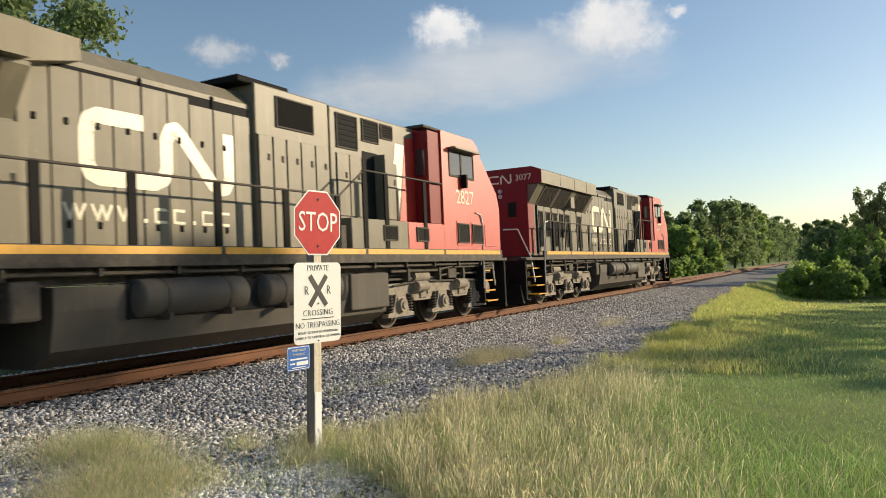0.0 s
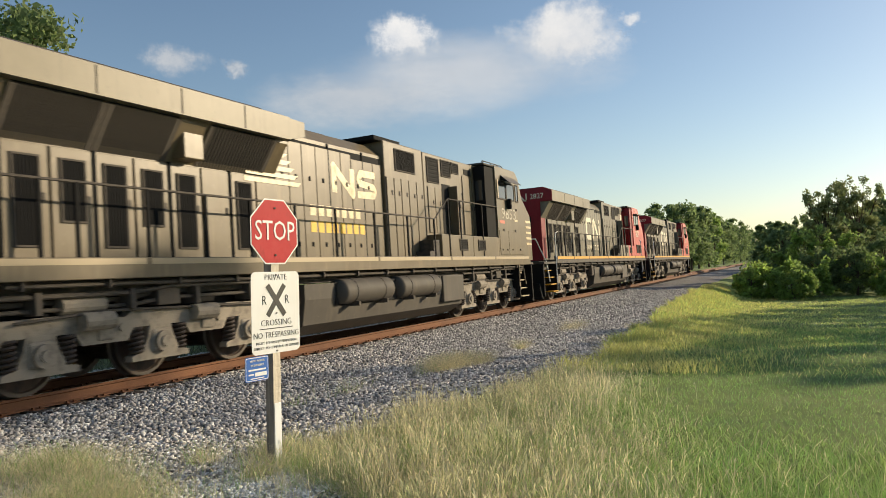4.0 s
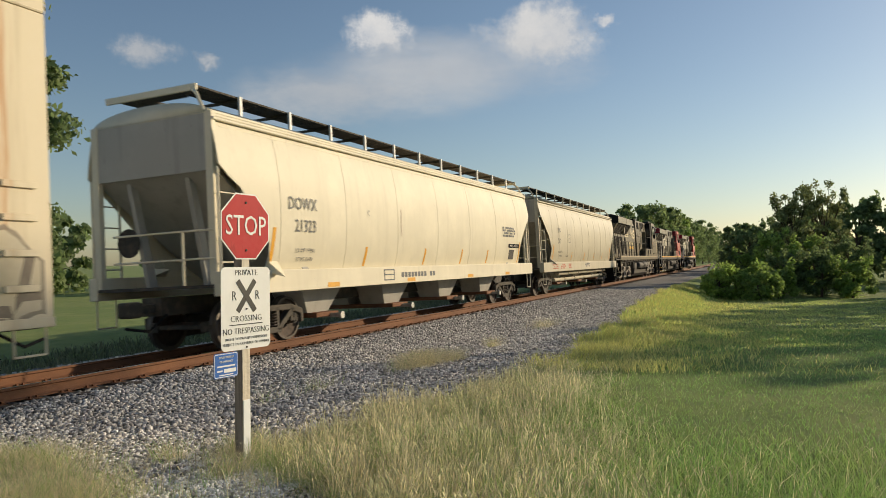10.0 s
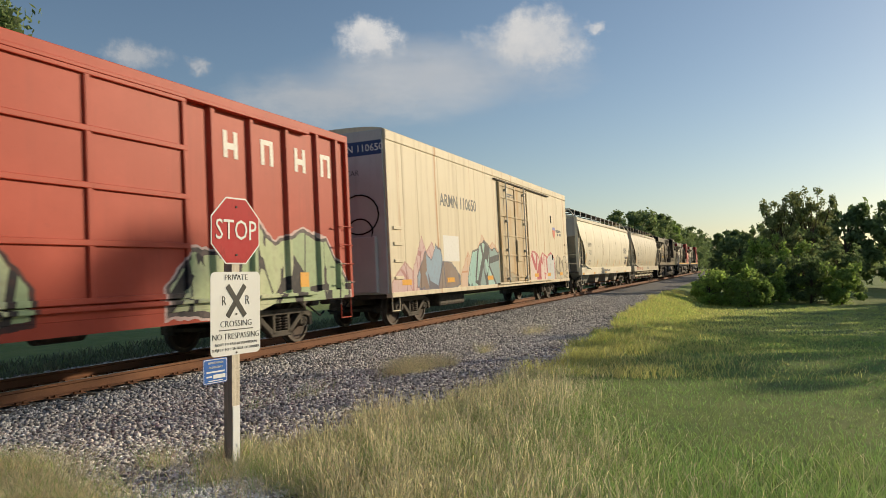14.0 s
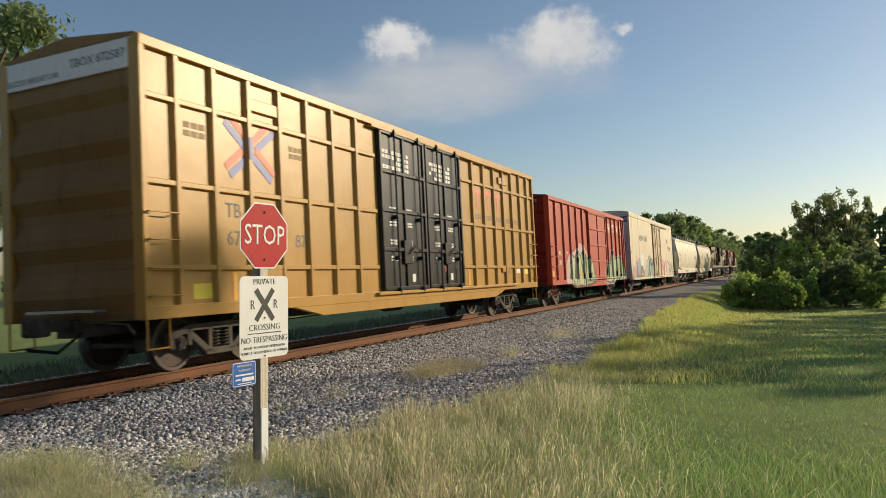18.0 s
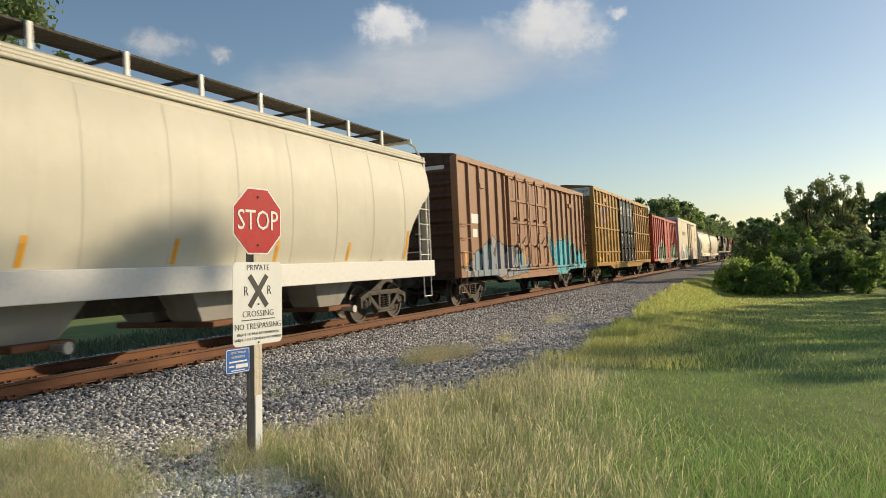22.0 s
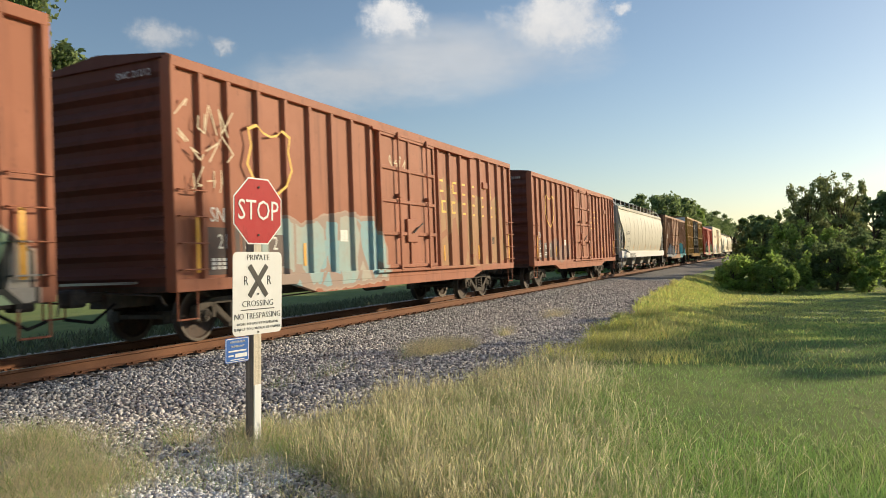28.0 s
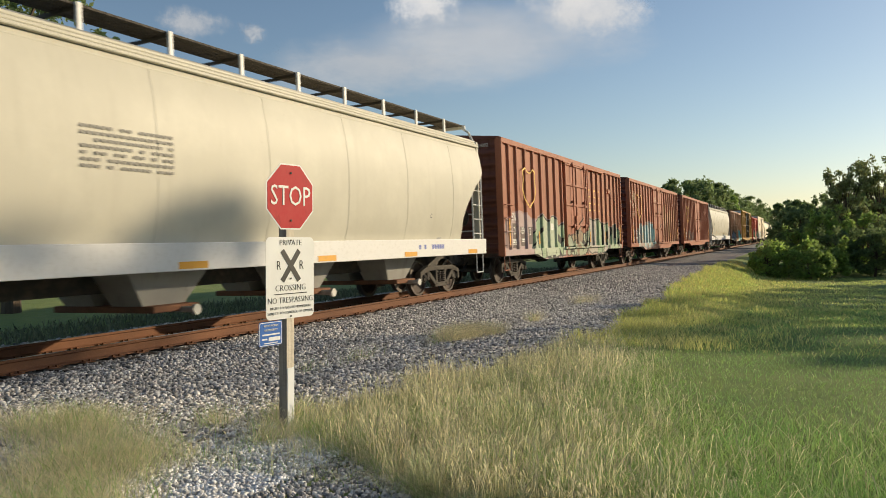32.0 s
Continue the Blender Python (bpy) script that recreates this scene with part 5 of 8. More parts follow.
green_car = rust_car(-214.7, "21092", (
    (((-8.1, 1.9), (-7.2, 2.3), (-6.5, 2.4), (-5.6, 2.2), (-4.9, 2.1)), ((-8.1, 0.8), (-6, 0.8), (-4.9, 0.8)), (mauve, (0.50, 0.40, 0.38)), mauve, dict(seed=4.4, inner=0, fade=0.75)),
    (((-5.4, 1.4), (-5.0, 2.0), (-4.3, 2.35), (-3.6, 2.1), (-2.9, 2.3), (-2.3, 1.9), (-1.7, 2.1)), ((-5.4, 0.8), (-3.5, 0.7), (-1.7, 0.8)), (pale_green, moss, (0.52, 0.58, 0.42)), black_line, dict(seed=5.2, rim=mauve, cells=(1.1, 0.7), inner=0.10)),
    (((-1.5, 1.5), (-0.6, 1.6), (0.3, 1.9), (0.9, 1.6), (1.6, 1.8)), ((-1.5, 0.8), (0, 0.7), (1.6, 0.8)), ((0.30, 0.20, 0.14), (0.38, 0.32, 0.16), (0.40, 0.46, 0.32)), black_line, dict(seed=6.1, cells=(1.6, 1.2), inner=0.10, fade=0.85)),
    (((1.7, 1.8), (2.3, 2.3), (2.9, 2.15), (3.7, 2.3), (4.4, 2.0), (5.2, 2.15), (6.0, 1.9), (6.9, 2.1), (7.9, 1.6)), ((1.7, 0.8), (5, 0.7), (7.9, 0.85)), (pale_green, moss, (0.46, 0.42, 0.36)), black_line, dict(seed=6.7, rim=(0.50, 0.38, 0.30), cells=(1.2, 0.7), inner=0.11))),
    "rust-red ribbed boxcar with green graffiti along its foot")

# bright red car
side = paint("bright_red_side", (0.42, 0.058, 0.030), (0.22, 0.035, 0.022), 0.35, 0.45, rust=0.15)
lime = ((0.46, 0.54, 0.30), (0.56, 0.58, 0.38), (0.36, 0.46, 0.26))
haze = (0.60, 0.48, 0.46)
mural(side, ((-5.8, 1.4), (-5.0, 2.2), (-4.2, 2.3), (-2.8, 2.8), (-1.6, 2.5), (-0.9, 1.6)), ((-5.8, 0.95), (-3, 0.9), (-0.9, 0.9)), (haze, (0.52, 0.36, 0.34)), haze, seed=1.7, inner=0, fade=0.7)
mural(side, ((-4.9, 1.4), (-4.6, 2.35), (-4.0, 2.1), (-3.4, 2.45), (-2.8, 2.2), (-2.2, 2.5), (-1.6, 2.1), (-1.0, 2.2), (-0.2, 1.4)), ((-4.9, 0.8), (-2, 0.75), (-0.2, 0.9)), lime, (0.015, 0.015, 0.02), seed=7.1, lw=0.045, cells=(1.7, 0.55), inner=0.12)
mural(side, ((2.2, 1.3), (2.8, 1.9), (3.6, 1.8), (4.4, 2.6), (5.2, 2.1), (6.2, 2.35), (7.1, 2.2), (7.9, 1.3)), ((2.2, 0.85), (5, 0.75), (7.9, 0.9)), lime, (0.015, 0.015, 0.02), rim=haze, seed=8.3, lw=0.045, cells=(1.7, 0.6), inner=0.12)
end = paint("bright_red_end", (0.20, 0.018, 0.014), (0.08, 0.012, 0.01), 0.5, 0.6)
red = boxcar("bright red ribbed boxcar with pale green graffiti", -97.2, 16.2, 4.66, side, end, side, [-7.07, -5.86, -4.68, -3.5, -2.32, 3.4, 4.5, 5.65, 6.8, 7.6], (-1.3, 2.75), door_kind="slide", end_ribs=6)
near_text("BK", 0.27, -6.4, -1.504, 2.25, stencil_white, red, name="car_lettering")
near_text("TY", 0.27, -5.25, -1.504, 2.25, stencil_white, red, name="car_lettering")
near_text("150", 0.27, -6.45, -1.504, 1.85, stencil_white, red, name="car_lettering")
near_text("272", 0.27, -5.25, -1.504, 1.85, stencil_white, red, name="car_lettering")
letters("BKTY 150272", 0.16, Matrix.Translation((-8.1 + 0.055, -0.6, 4.48)) @ REAR, stencil_white, red, "car_lettering")
for i, x in enumerate((3.95, 5.05, 6.2, 7.2)):
    bm = bmesh.new()
    box(bm, x - 0.2, x - 0.09, -1.507, -1.5045, 3.6, 4.1)
    box(bm, x + 0.09, x + 0.2, -1.507, -1.5045, 3.6, 4.1)
    box(bm, x - 0.09, x + 0.09, -1.507, -1.5045, 4.0 if i % 2 else 3.76, 4.1 if i % 2 else 3.88)
    part("letter_block", bm, stencil_white, red, "white painted letter block")
tape(red, (-7.6, -3.0, 3.6, 6.2), 1.2, 1.5, -1.5065, w=0.16)

# tall yellow car with black doors
yel = paint("golden_yellow_side", (0.43, 0.238, 0.046), (0.26, 0.14, 0.04), 0.35, 0.30, 0.3, rust=0.15, warp=(1.3, 0.5))
# the rear end's shade is mixed into this darker yellow; the roof shares it
yend_shaded = paint("shaded_yellow_end", (0.25, 0.145, 0.05), (0.09, 0.06, 0.035), 0.5, 0.6)
blackd = paint("black_door", (0.022, 0.022, 0.024), (0.06, 0.05, 0.045), 0.4, 0.22, 0.27, rust=0.1, warp=(1.2, 0.4))
ycar = boxcar("tall golden-yellow boxcar with a pair of black doors", -117.05, 19.3, 5.21, yel, yend_shaded, yend_shaded, [s * v for s in (-1, 1) for v in (3.45, 4.42, 5.35, 6.25, 7.15, 8.05, 8.9)], (-2.55, 2.5), rails=(4.32, 3.0, 1.68),
              door_m=blackd, doors=[(-2.5, 0.0), (0.0, 2.45)], end_ribs=5)
stencil_faint = shader("worn_brown_stencil", (0.26, 0.16, 0.06), 0.6)
for word, x, z in (("TB", -7.58, 2.66), ("OX", -6.62, 2.66), ("67", -7.58, 2.18), ("25", -6.62, 2.18), ("87", -5.62, 2.18)):
    near_text(word, 0.36, x, -1.504, z, stencil_grey, ycar, name="car_lettering")
bars_of_text(ycar, -8.72, -8.2, 3.95, 0.1, -1.504, 3, stencil_faint, rows=2)
bars_of_text(ycar, -5.92, -5.45, 3.95, 0.1, -1.504, 3, stencil_faint, rows=2)
letters("TBOX 672587", 0.2, Matrix.Translation((-9.658, -0.7, 4.95)) @ REAR, stencil_grey, ycar, "car_lettering")
part("end_panel", boxes((-9.655, -9.60, -1.42, 1.42, 4.72, 5.17)), M["white"], ycar, "pale upper end panel")
bright_label = shader("bright_yellow_label", (0.75, 0.6, 0.04), 0.5)
blue_p, red_p = shader("faded_blue", (0.12, 0.16, 0.46), 0.5), shader("faded_red", (0.60, 0.12, 0.055), 0.5)
# crossed strokes painted over the panel, and over the post that stands in their middle
for lean in (-1, 1):
    for c, shift in ((red_p, 0.085), (blue_p, -0.085)):
        for half in (-1, 1):
            bm = bmesh.new()
            box(bm, 0.10 if half > 0 else -0.78, 0.78 if half > 0 else -0.10, -1.508, -1.5045, shift - 0.065, shift + 0.065, m=Matrix.Translation((-7.06, 0.0005 * lean, 3.82)) @ Matrix.Rotation(-lean * 0.64, 4, "Y"))
            part("emblem_stroke", bm, c, ycar, "faded crossed stroke of an emblem")
part("emblem_centre", boxes((-7.19, -7.11, -1.5875, -1.585, 3.62, 4.02)), blue_p, ycar, "faded blue middle of an emblem")
letters("EXCESS HEIGHT CAR", 0.13, Matrix.Translation((-9.658, 0.75, 4.83)) @ REAR, stencil_grey, ycar, "car_lettering")
part("notice_stencil", boxes((-8.60, -8.17, -1.5065, -1.5042, 1.17, 1.42)), bright_label, ycar, "bright yellow label")
for x in (-1.85, -1.0, 0.7, 1.6):
    for z in (1.9, 2.3, 2.75, 3.1):
        bars_of_text(ycar, x - 0.2, x + 0.15, z, 0.05, -1.578, 3, stencil_white, rows=2)
for i, x in enumerate((3.95, 4.9, 5.8)):
    part("letter_block", boxes((x - 0.33, x + 0.33, -1.507, -1.5045, 4.02, 4.16), (x - 0.07, x + 0.07, -1.507, -1.5045, 3.55, 4.02)), red_p, ycar, "faded red letter block")
bars_of_text(ycar, 3.6, 8.4, 3.2, 0.16, -1.504, 20, shader("faded_ochre", (0.26, 0.15, 0.06), 0.6))
for a, b in ((-2.3, -0.9), (0.3, 1.7)):
    bars_of_text(ycar, a, b, 4.45, 0.09, -1.578, 9, stencil_white, rows=4)
for x in (-1.2, 1.2):
    part("notice_stencil", boxes((x - 0.12, x + 0.05, -1.5805, -1.5785, 1.55, 1.7)), shader("orange_label", (0.6, 0.12, 0.03), 0.5), ycar)
    part("notice_stencil", boxes((x + 0.25, x + 0.42, -1.5805, -1.5785, 1.3, 1.5)), M["white"], ycar)
part("notice_stencil", boxes((8.3, 8.75, -1.5065, -1.5042, 1.42, 1.6)), bright_label, ycar)
part("notice_stencil", boxes((7.45, 7.85, -1.5065, -1.5042, 1.45, 1.62)), M["white"], ycar)
for x in (-6.7, 6.3):
    part("vent_box", boxes((x - 0.42, x + 0.42, -1.56, -1.46, 4.52, 4.75), bevel=0.012), yel, ycar)
    part("vent_box", boxes((x - 0.42, x + 0.42, -1.56, -1.46, 1.5, 1.72), bevel=0.012), yel, ycar)
tape(ycar, (-7.6, 3.0, 8.3, 9.1), 1.12, 1.6, -1.507, w=0.06)

# brown car with a pair of doors and turquoise graffiti
brn = paint("umber_side", (0.32, 0.165, 0.088), (0.11, 0.062, 0.038), 0.5, 0.5)
ink = (0.02, 0.04, 0.05)
mural(brn, ((-7.7, 1.2), (-6.7, 1.7), (-5.9, 1.9), (-5.2, 2.3), (-4.5, 2.0), (-3.6, 1.9), (-2.4, 1.8), (-1.6, 1.5)), ((-7.7, 0.85), (-4, 0.8), (-1.6, 0.9)), ((0.30, 0.28, 0.36), (0.16, 0.42, 0.50), (0.34, 0.34, 0.38)), ink, seed=2.4, cells=(1.5, 0.7), inner=0.12, fade=0.75)
mural(brn, ((1.75, 2.5), (1.95, 2.45), (2.4, 1.95), (2.75, 1.85), (3.05, 2.05), (3.3, 2.45), (3.45, 2.2), (4.35, 2.25), (4.7, 2.5), (4.8, 2.1), (5.1, 2.0), (5.35, 2.5), (5.6, 2.1), (6.3, 1.9), (6.8, 1.55), (7.2, 2.0), (7.45, 1.5), (8.05, 1.15)),
      ((1.75, 1.9), (2.0, 1.5), (2.6, 1.2), (2.7, 0.75), (6, 0.6), (8.05, 0.8)), ((0.07, 0.47, 0.55), (0.10, 0.52, 0.58), (0.06, 0.42, 0.50)), ink, rim=(0.55, 0.42, 0.14), seed=6.6, lw=0.028, cells=(1.2, 0.7), inner=0.15)
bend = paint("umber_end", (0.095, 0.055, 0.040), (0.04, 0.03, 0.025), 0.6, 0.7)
bcar = boxcar("brown ribbed boxcar with turquoise graffiti", -137.4, 16.3, 4.63, brn, bend, brn, [-7.2, -6.27, -5.45, -4.58, -3.83, 2.3, 3.2, 4.05, 4.9, 5.75, 6.6, 7.4], (-3.6, 1.45), doors=[(-3.55, -1.15), (-1.15, 1.42)])
part("notice_stencil", boxes((-7.0, -6.25, -1.5065, -1.5042, 2.6, 2.9)), M["white"], bcar)
part("notice_stencil", boxes((-6.9, -6.5, -1.5065, -1.5042, 2.15, 2.42)), M["white"], bcar)
part("number_stencil", boxes((-8.15 - 0.0, -8.10, -1.15, -0.35, 4.22, 4.34)), M["white"], bcar)
tape(bcar, (-7.75, -1.9, 7.7), 1.2, 1.7, -1.5845, w=0.07)
part("vent_box", boxes((-6.3, -5.9, -1.6, -1.46, 3.75, 3.92), bevel=0.01), brn, bcar)
part("vent_box", boxes((5.2, 5.6, -1.6, -1.46, 3.75, 3.92), bevel=0.01), brn, bcar)

# the smooth white insulated car
def cream_side(name):
    return shader(name, (0.69, 0.60, 0.43), 0.55, 0, [
        (0.8, (1, 1, 1), (0.73, 0.65, 0.49), 0.45, 0.75, 0.6), (2.4, (1.8, 1.8, 0.10), (0.42, 0.33, 0.20), 0.50, 0.72, 0.5),
        (2.0, (1.3, 1.3, 0.055), (0.44, 0.19, 0.05), 0.60, 0.69, 0.85), (26, (1, 1, 0.5), (0.34, 0.20, 0.10), 0.66, 0.74, 0.6)], (9, 0.06), spec=0.3)


wside = cream_side("insulated_cream_side")
wrear, wmid = cream_side("insulated_cream_rear_panels"), cream_side("insulated_cream_middle_panels")
for panels in (wrear, wmid):
    mural(panels, ((-10.2, 1.2), (-9.4, 1.7), (-8.9, 1.5), (-8.2, 2.45), (-7.9, 2.0), (-7.5, 2.3), (-6.9, 1.7)), ((-10.2, 0.85), (-8, 0.85), (-6.9, 0.85)), ((0.58, 0.38, 0.40), (0.62, 0.48, 0.44)), (0.42, 0.20, 0.20), seed=4.9, inner=0.04, fade=0.85)
    mural(panels, ((-8.6, 1.3), (-8.0, 2.05), (-7.6, 1.75), (-7.2, 2.25), (-6.8, 2.1), (-6.7, 1.72), (-6.0, 1.72), (-5.3, 1.3)), ((-8.6, 1.0), (-6.9, 0.85), (-5.3, 1.0)), ((0.22, 0.14, 0.10), (0.26, 0.20, 0.17), (0.26, 0.38, 0.50)), (0.10, 0.10, 0.14), seed=4.2, cells=(1.2, 0.7), inner=0.09)
mural(wmid, ((-5.2, 1.3), (-4.5, 2.1), (-4.1, 1.6), (-3.0, 2.7), (-2.5, 2.3), (-1.9, 2.4), (-0.9, 2.0)), ((-5.2, 0.9), (-3, 0.85), (-0.9, 0.85)), ((0.66, 0.46, 0.40), (0.62, 0.50, 0.36)), (0.52, 0.24, 0.12), seed=5.4, inner=0.04, fade=0.7)
mural(wmid, ((-4.6, 1.2), (-4.1, 2.05), (-3.5, 2.2), (-2.8, 2.5), (-2.2, 2.2), (-1.7, 2.2), (-0.9, 2.0)), ((-4.6, 0.85), (-3, 0.85), (-0.9, 0.85)), ((0.32, 0.56, 0.52), (0.40, 0.60, 0.54), (0.24, 0.36, 0.36)), (0.04, 0.05, 0.06), seed=6.1, lw=0.03, cells=(1.0, 0.6), inner=0.07)
wdoor = mural(shader("rust_streaked_cream_door", (0.56, 0.46, 0.30), 0.6, 0, [
    (1.2, (1, 1, 0.4), (0.50, 0.30, 0.12), 0.46, 0.66, 0.75), (3.0, (1.6, 1.6, 0.08), (0.40, 0.17, 0.05), 0.55, 0.68, 0.8), (22, (1, 1, 1), (0.30, 0.14, 0.06), 0.6, 0.72, 0.7)], (9, 0.08), spec=0.25),
    ((-1.0, 1.9), (-0.6, 1.5), (0.3, 1.3), (1.0, 1.2)), ((-1.0, 0.9), (0, 0.9), (1.0, 0.95)), ((0.34, 0.46, 0.40), (0.46, 0.32, 0.18)), (0.26, 0.14, 0.08), seed=6.9, fade=0.5)
wfront = cream_side("insulated_cream_front_panels")
mural(wfront, ((3.0, 1.8), (3.4, 2.2), (4.2, 2.1), (4.6, 1.8), (5.2, 2.15), (6.0, 1.95), (6.6, 2.2), (7.3, 1.9)), ((3.0, 0.85), (5, 0.85), (7.3, 0.9)), ((0.74, 0.64, 0.58), (0.70, 0.60, 0.54), (0.56, 0.64, 0.64)), (0.46, 0.07, 0.09), seed=9.4, lw=0.05, cells=(0.9, 0.55), inner=0.13, fade=0.9)
mural(wfront, ((7.4, 1.7), (8.0, 2.1), (8.8, 1.8), (9.6, 2.1), (10.1, 1.7)), ((7.4, 0.9), (9, 0.9), (10.1, 0.95)), ((0.58, 0.50, 0.32), (0.60, 0.54, 0.42)), (0.16, 0.13, 0.10), seed=3.8, cells=(1.6, 0.9), inner=0.09, fade=0.8)
wend = paint("insulated_white_end", (0.50, 0.49, 0.47), (0.30, 0.28, 0.26), 0.4, 0.5)
navy = shader("navy_band", (0.015, 0.04, 0.14), 0.5)
rcar = thing("refrigerator_car", "tall white insulated car with graffiti along its foot", "boxcar", "train cars")
h2, H = 10.25, 5.2
for s in (-1, 1):
    edges = [-h2, -9.3, -8.35, -6.8, -5.2, -3.55, -1.2, 2.85, 4.6, 6.5, 8.3, h2]
    for a, b in zip(edges, edges[1:]):
        part("side_panel", boxes((a + 0.006, b - 0.006, min(s * 1.5, s * 1.57), max(s * 1.5, s * 1.57), 0.9, H - 0.28), bevel=0.006), wrear if b < -6.5 else wmid if b < 0 else wfront if a > 2 else wside, rcar)
    part("side_core", boxes((-h2 + 0.02, h2 - 0.02, min(s * 1.42, s * 1.5), max(s * 1.42, s * 1.5), 0.88, H - 0.1)), wside, rcar)
    part("top_chord", boxes((-h2, h2, min(s * 1.45, s * 1.585), max(s * 1.45, s * 1.585), H - 0.276, H), bevel=0.03), wside, rcar, "smooth white roof edge")
    part("side_sill", boxes((-h2, h2, min(s * 1.42, s * 1.592), max(s * 1.42, s * 1.592), 0.80, 0.93), bevel=0.01), wside, rcar)
    e = part("end_wall", boxes((s * h2 - 0.05 if s < 0 else h2 - 0.07, s * h2 + 0.07 if s < 0 else h2 + 0.05, -1.5, 1.5, 0.9, H), bevel=0.02), wend, rcar, "smooth white end wall")
    part("end_band", boxes((s * h2 - 0.056 if s < 0 else h2 + 0.0505, s * h2 - 0.0505 if s < 0 else h2 + 0.056, -1.48, 1.48, 4.55, 4.92)), navy, rcar, "dark blue band across the end")
    part("end_lower", boxes((s * h2 - 0.20 if s < 0 else h2 + 0.051, s * h2 - 0.051 if s < 0 else h2 + 0.20, -1.25, 1.25, 0.95, 2.4), bevel=0.02), wend, rcar)
    part("machine_hatch", boxes((s * h2 - 0.225 if s < 0 else h2 + 0.2, s * h2 - 0.2 if s < 0 else h2 + 0.225, -0.5, 0.35, 1.5, 2.0), bevel=0.01), M["hole"], rcar)
    coupler(rcar, s * (h2 + 0.15))
    freight_truck(rcar, s * (h2 - 2.4))
    for y in (-1.575, 1.575):
        for z in (1.3, 1.75, 2.2, 2.62):
            bm = bmesh.new()
            box(bm, min(s * (h2 - 0.22), s * (h2 - 0.7)), max(s * (h2 - 0.22), s * (h2 - 0.7)), min(y, y * 1.02), max(y, y * 1.02), z - 0.04, z + 0.05, 0.01)
            part("grab_pocket", bm, wside, rcar)
        stirrup(rcar, s * (h2 - 0.1), s * (h2 - 0.55), y * 0.97, 0.45, 0.85, wside)
part("roof", loft([[(x, 1.58 * math.cos(a), H - 0.02 + 0.17 * math.sin(a)) for a in [math.pi * i / 10 for i in range(11)]] for x in (-h2, h2)], closed=True), wside, rcar, "gently arched white roof")
part("floor", boxes((-h2 + 0.1, h2 - 0.1, -1.4, 1.4, 0.78, 0.88)), M["steel_dark"], rcar)
part("centre_sill", boxes((-h2 - 0.1, h2 + 0.1, -0.2, 0.2, 0.6, 0.78)), M["steel_dark"], rcar)
part("fuel_tank", boxes((-5.5, -3.2, -0.9, 0.9, 0.35, 0.76), bevel=0.08), M["steel_dark"], rcar)
d = part("door", boxes((-1.05, 2.75, -1.62, -1.5, 0.98, 4.78), bevel=0.015), wdoor, rcar, "rust-streaked plug door with locking rods")
for z in (1.15, 2.0, 2.75, 3.5, 4.2, 4.66):
    part("door_beam", boxes((-1.0, 2.7, -1.655, -1.62, z - 0.03, z + 0.03), bevel=0.01), wdoor, d)
for x in (-1.0, 0.95, 2.7):
    part("door_stile", boxes((x - 0.05, x + 0.05, -1.66, -1.62, 1.0, 4.76), bevel=0.01), wdoor, d)
for x in (-0.35, 2.1):
    bm = bmesh.new()
    cyl(bm, (x, -1.70, 0.95), (x, -1.70, 4.8), 0.026, seg=8)
    for z in (1.1, 2.2, 3.3, 4.5):
        box(bm, x - 0.05, x + 0.05, -1.73, -1.62, z - 0.05, z + 0.05, 0.01)
    part("lock_rod", bm, M["galv"], d, "upright locking rod")
part("lock_box", boxes((0.9, 1.35, -1.70, -1.62, 1.75, 2.6), bevel=0.02), wdoor, d)
part("door_track", boxes((-1.5, 6.5, -1.66, -1.5, 4.80, 4.86), bevel=0.01), M["steel_dust"], rcar, "rusty upper door rail")
part("door_track", boxes((-1.5, 6.5, -1.68, -1.5, 0.90, 0.97), bevel=0.01), wside, rcar)
near_text("ARMN 110650", 0.54, -5.1, -1.572, 3.62, stencil_grey, rcar, name="car_lettering", width=0.98, thin=-0.016)
letters("ARMN 110650", 0.27, Matrix.Translation((-h2 - 0.058, -0.72, 4.73)) @ REAR, stencil_white, rcar, "car_lettering")
letters("EXCESS HEIGHT CAR", 0.2, Matrix.Translation((-h2 - 0.052, 0.15, 4.1)) @ REAR, stencil_grey, rcar, "car_lettering")
bars_of_text(rcar, -0.2, 0.8, 4.35, 0.06, -1.625, 6, stencil_grey, rows=3)
part("shield_emblem", prism([(7.25, 3.42), (7.7, 3.42), (7.72, 3.1), (7.48, 2.82), (7.22, 3.1)], -1.575, -1.572), red_p, rcar, "small red and blue shield emblem")
part("shield_band", boxes((7.24, 7.71, -1.578, -1.5755, 3.28, 3.42)), blue_p, rcar)
bars_of_text(rcar, 7.85, 8.9, 3.2, 0.12, -1.572, 8, stencil_grey, rows=2)
part("repair_patch", boxes((-6.6, -5.3, -1.5735, -1.571, 1.75, 2.55)), M["white"], rcar, "plain white patch of fresh paint")
tape(rcar, (-9.3, -6.1, -2.3, 4.0, 6.2, 8.6), 1.1, 1.25, -1.5725, w=0.3)
part("hinge_box", boxes((6.9, 7.0, -1.6, -1.57, 3.6, 3.95), bevel=0.01), M["black"], rcar)
part("hinge_box", boxes((6.9, 7.0, -1.6, -1.57, 1.85, 2.1), bevel=0.01), M["black"], rcar)
bm = bmesh.new()
for r, cz in ((0.52, 3.0), (0.34, 2.55)):
    pts = [(-h2 - 0.056, -0.75 + r * 1.1 * math.cos(a * 0.35), cz + r * math.sin(a * 0.35)) for a in range(17)]
    tube(pts, 0.022, 5, bm)
part("graffiti_stroke", bm, M["black"], rcar, "looping black spray-paint line")
rolling.append((rcar, -79.01))


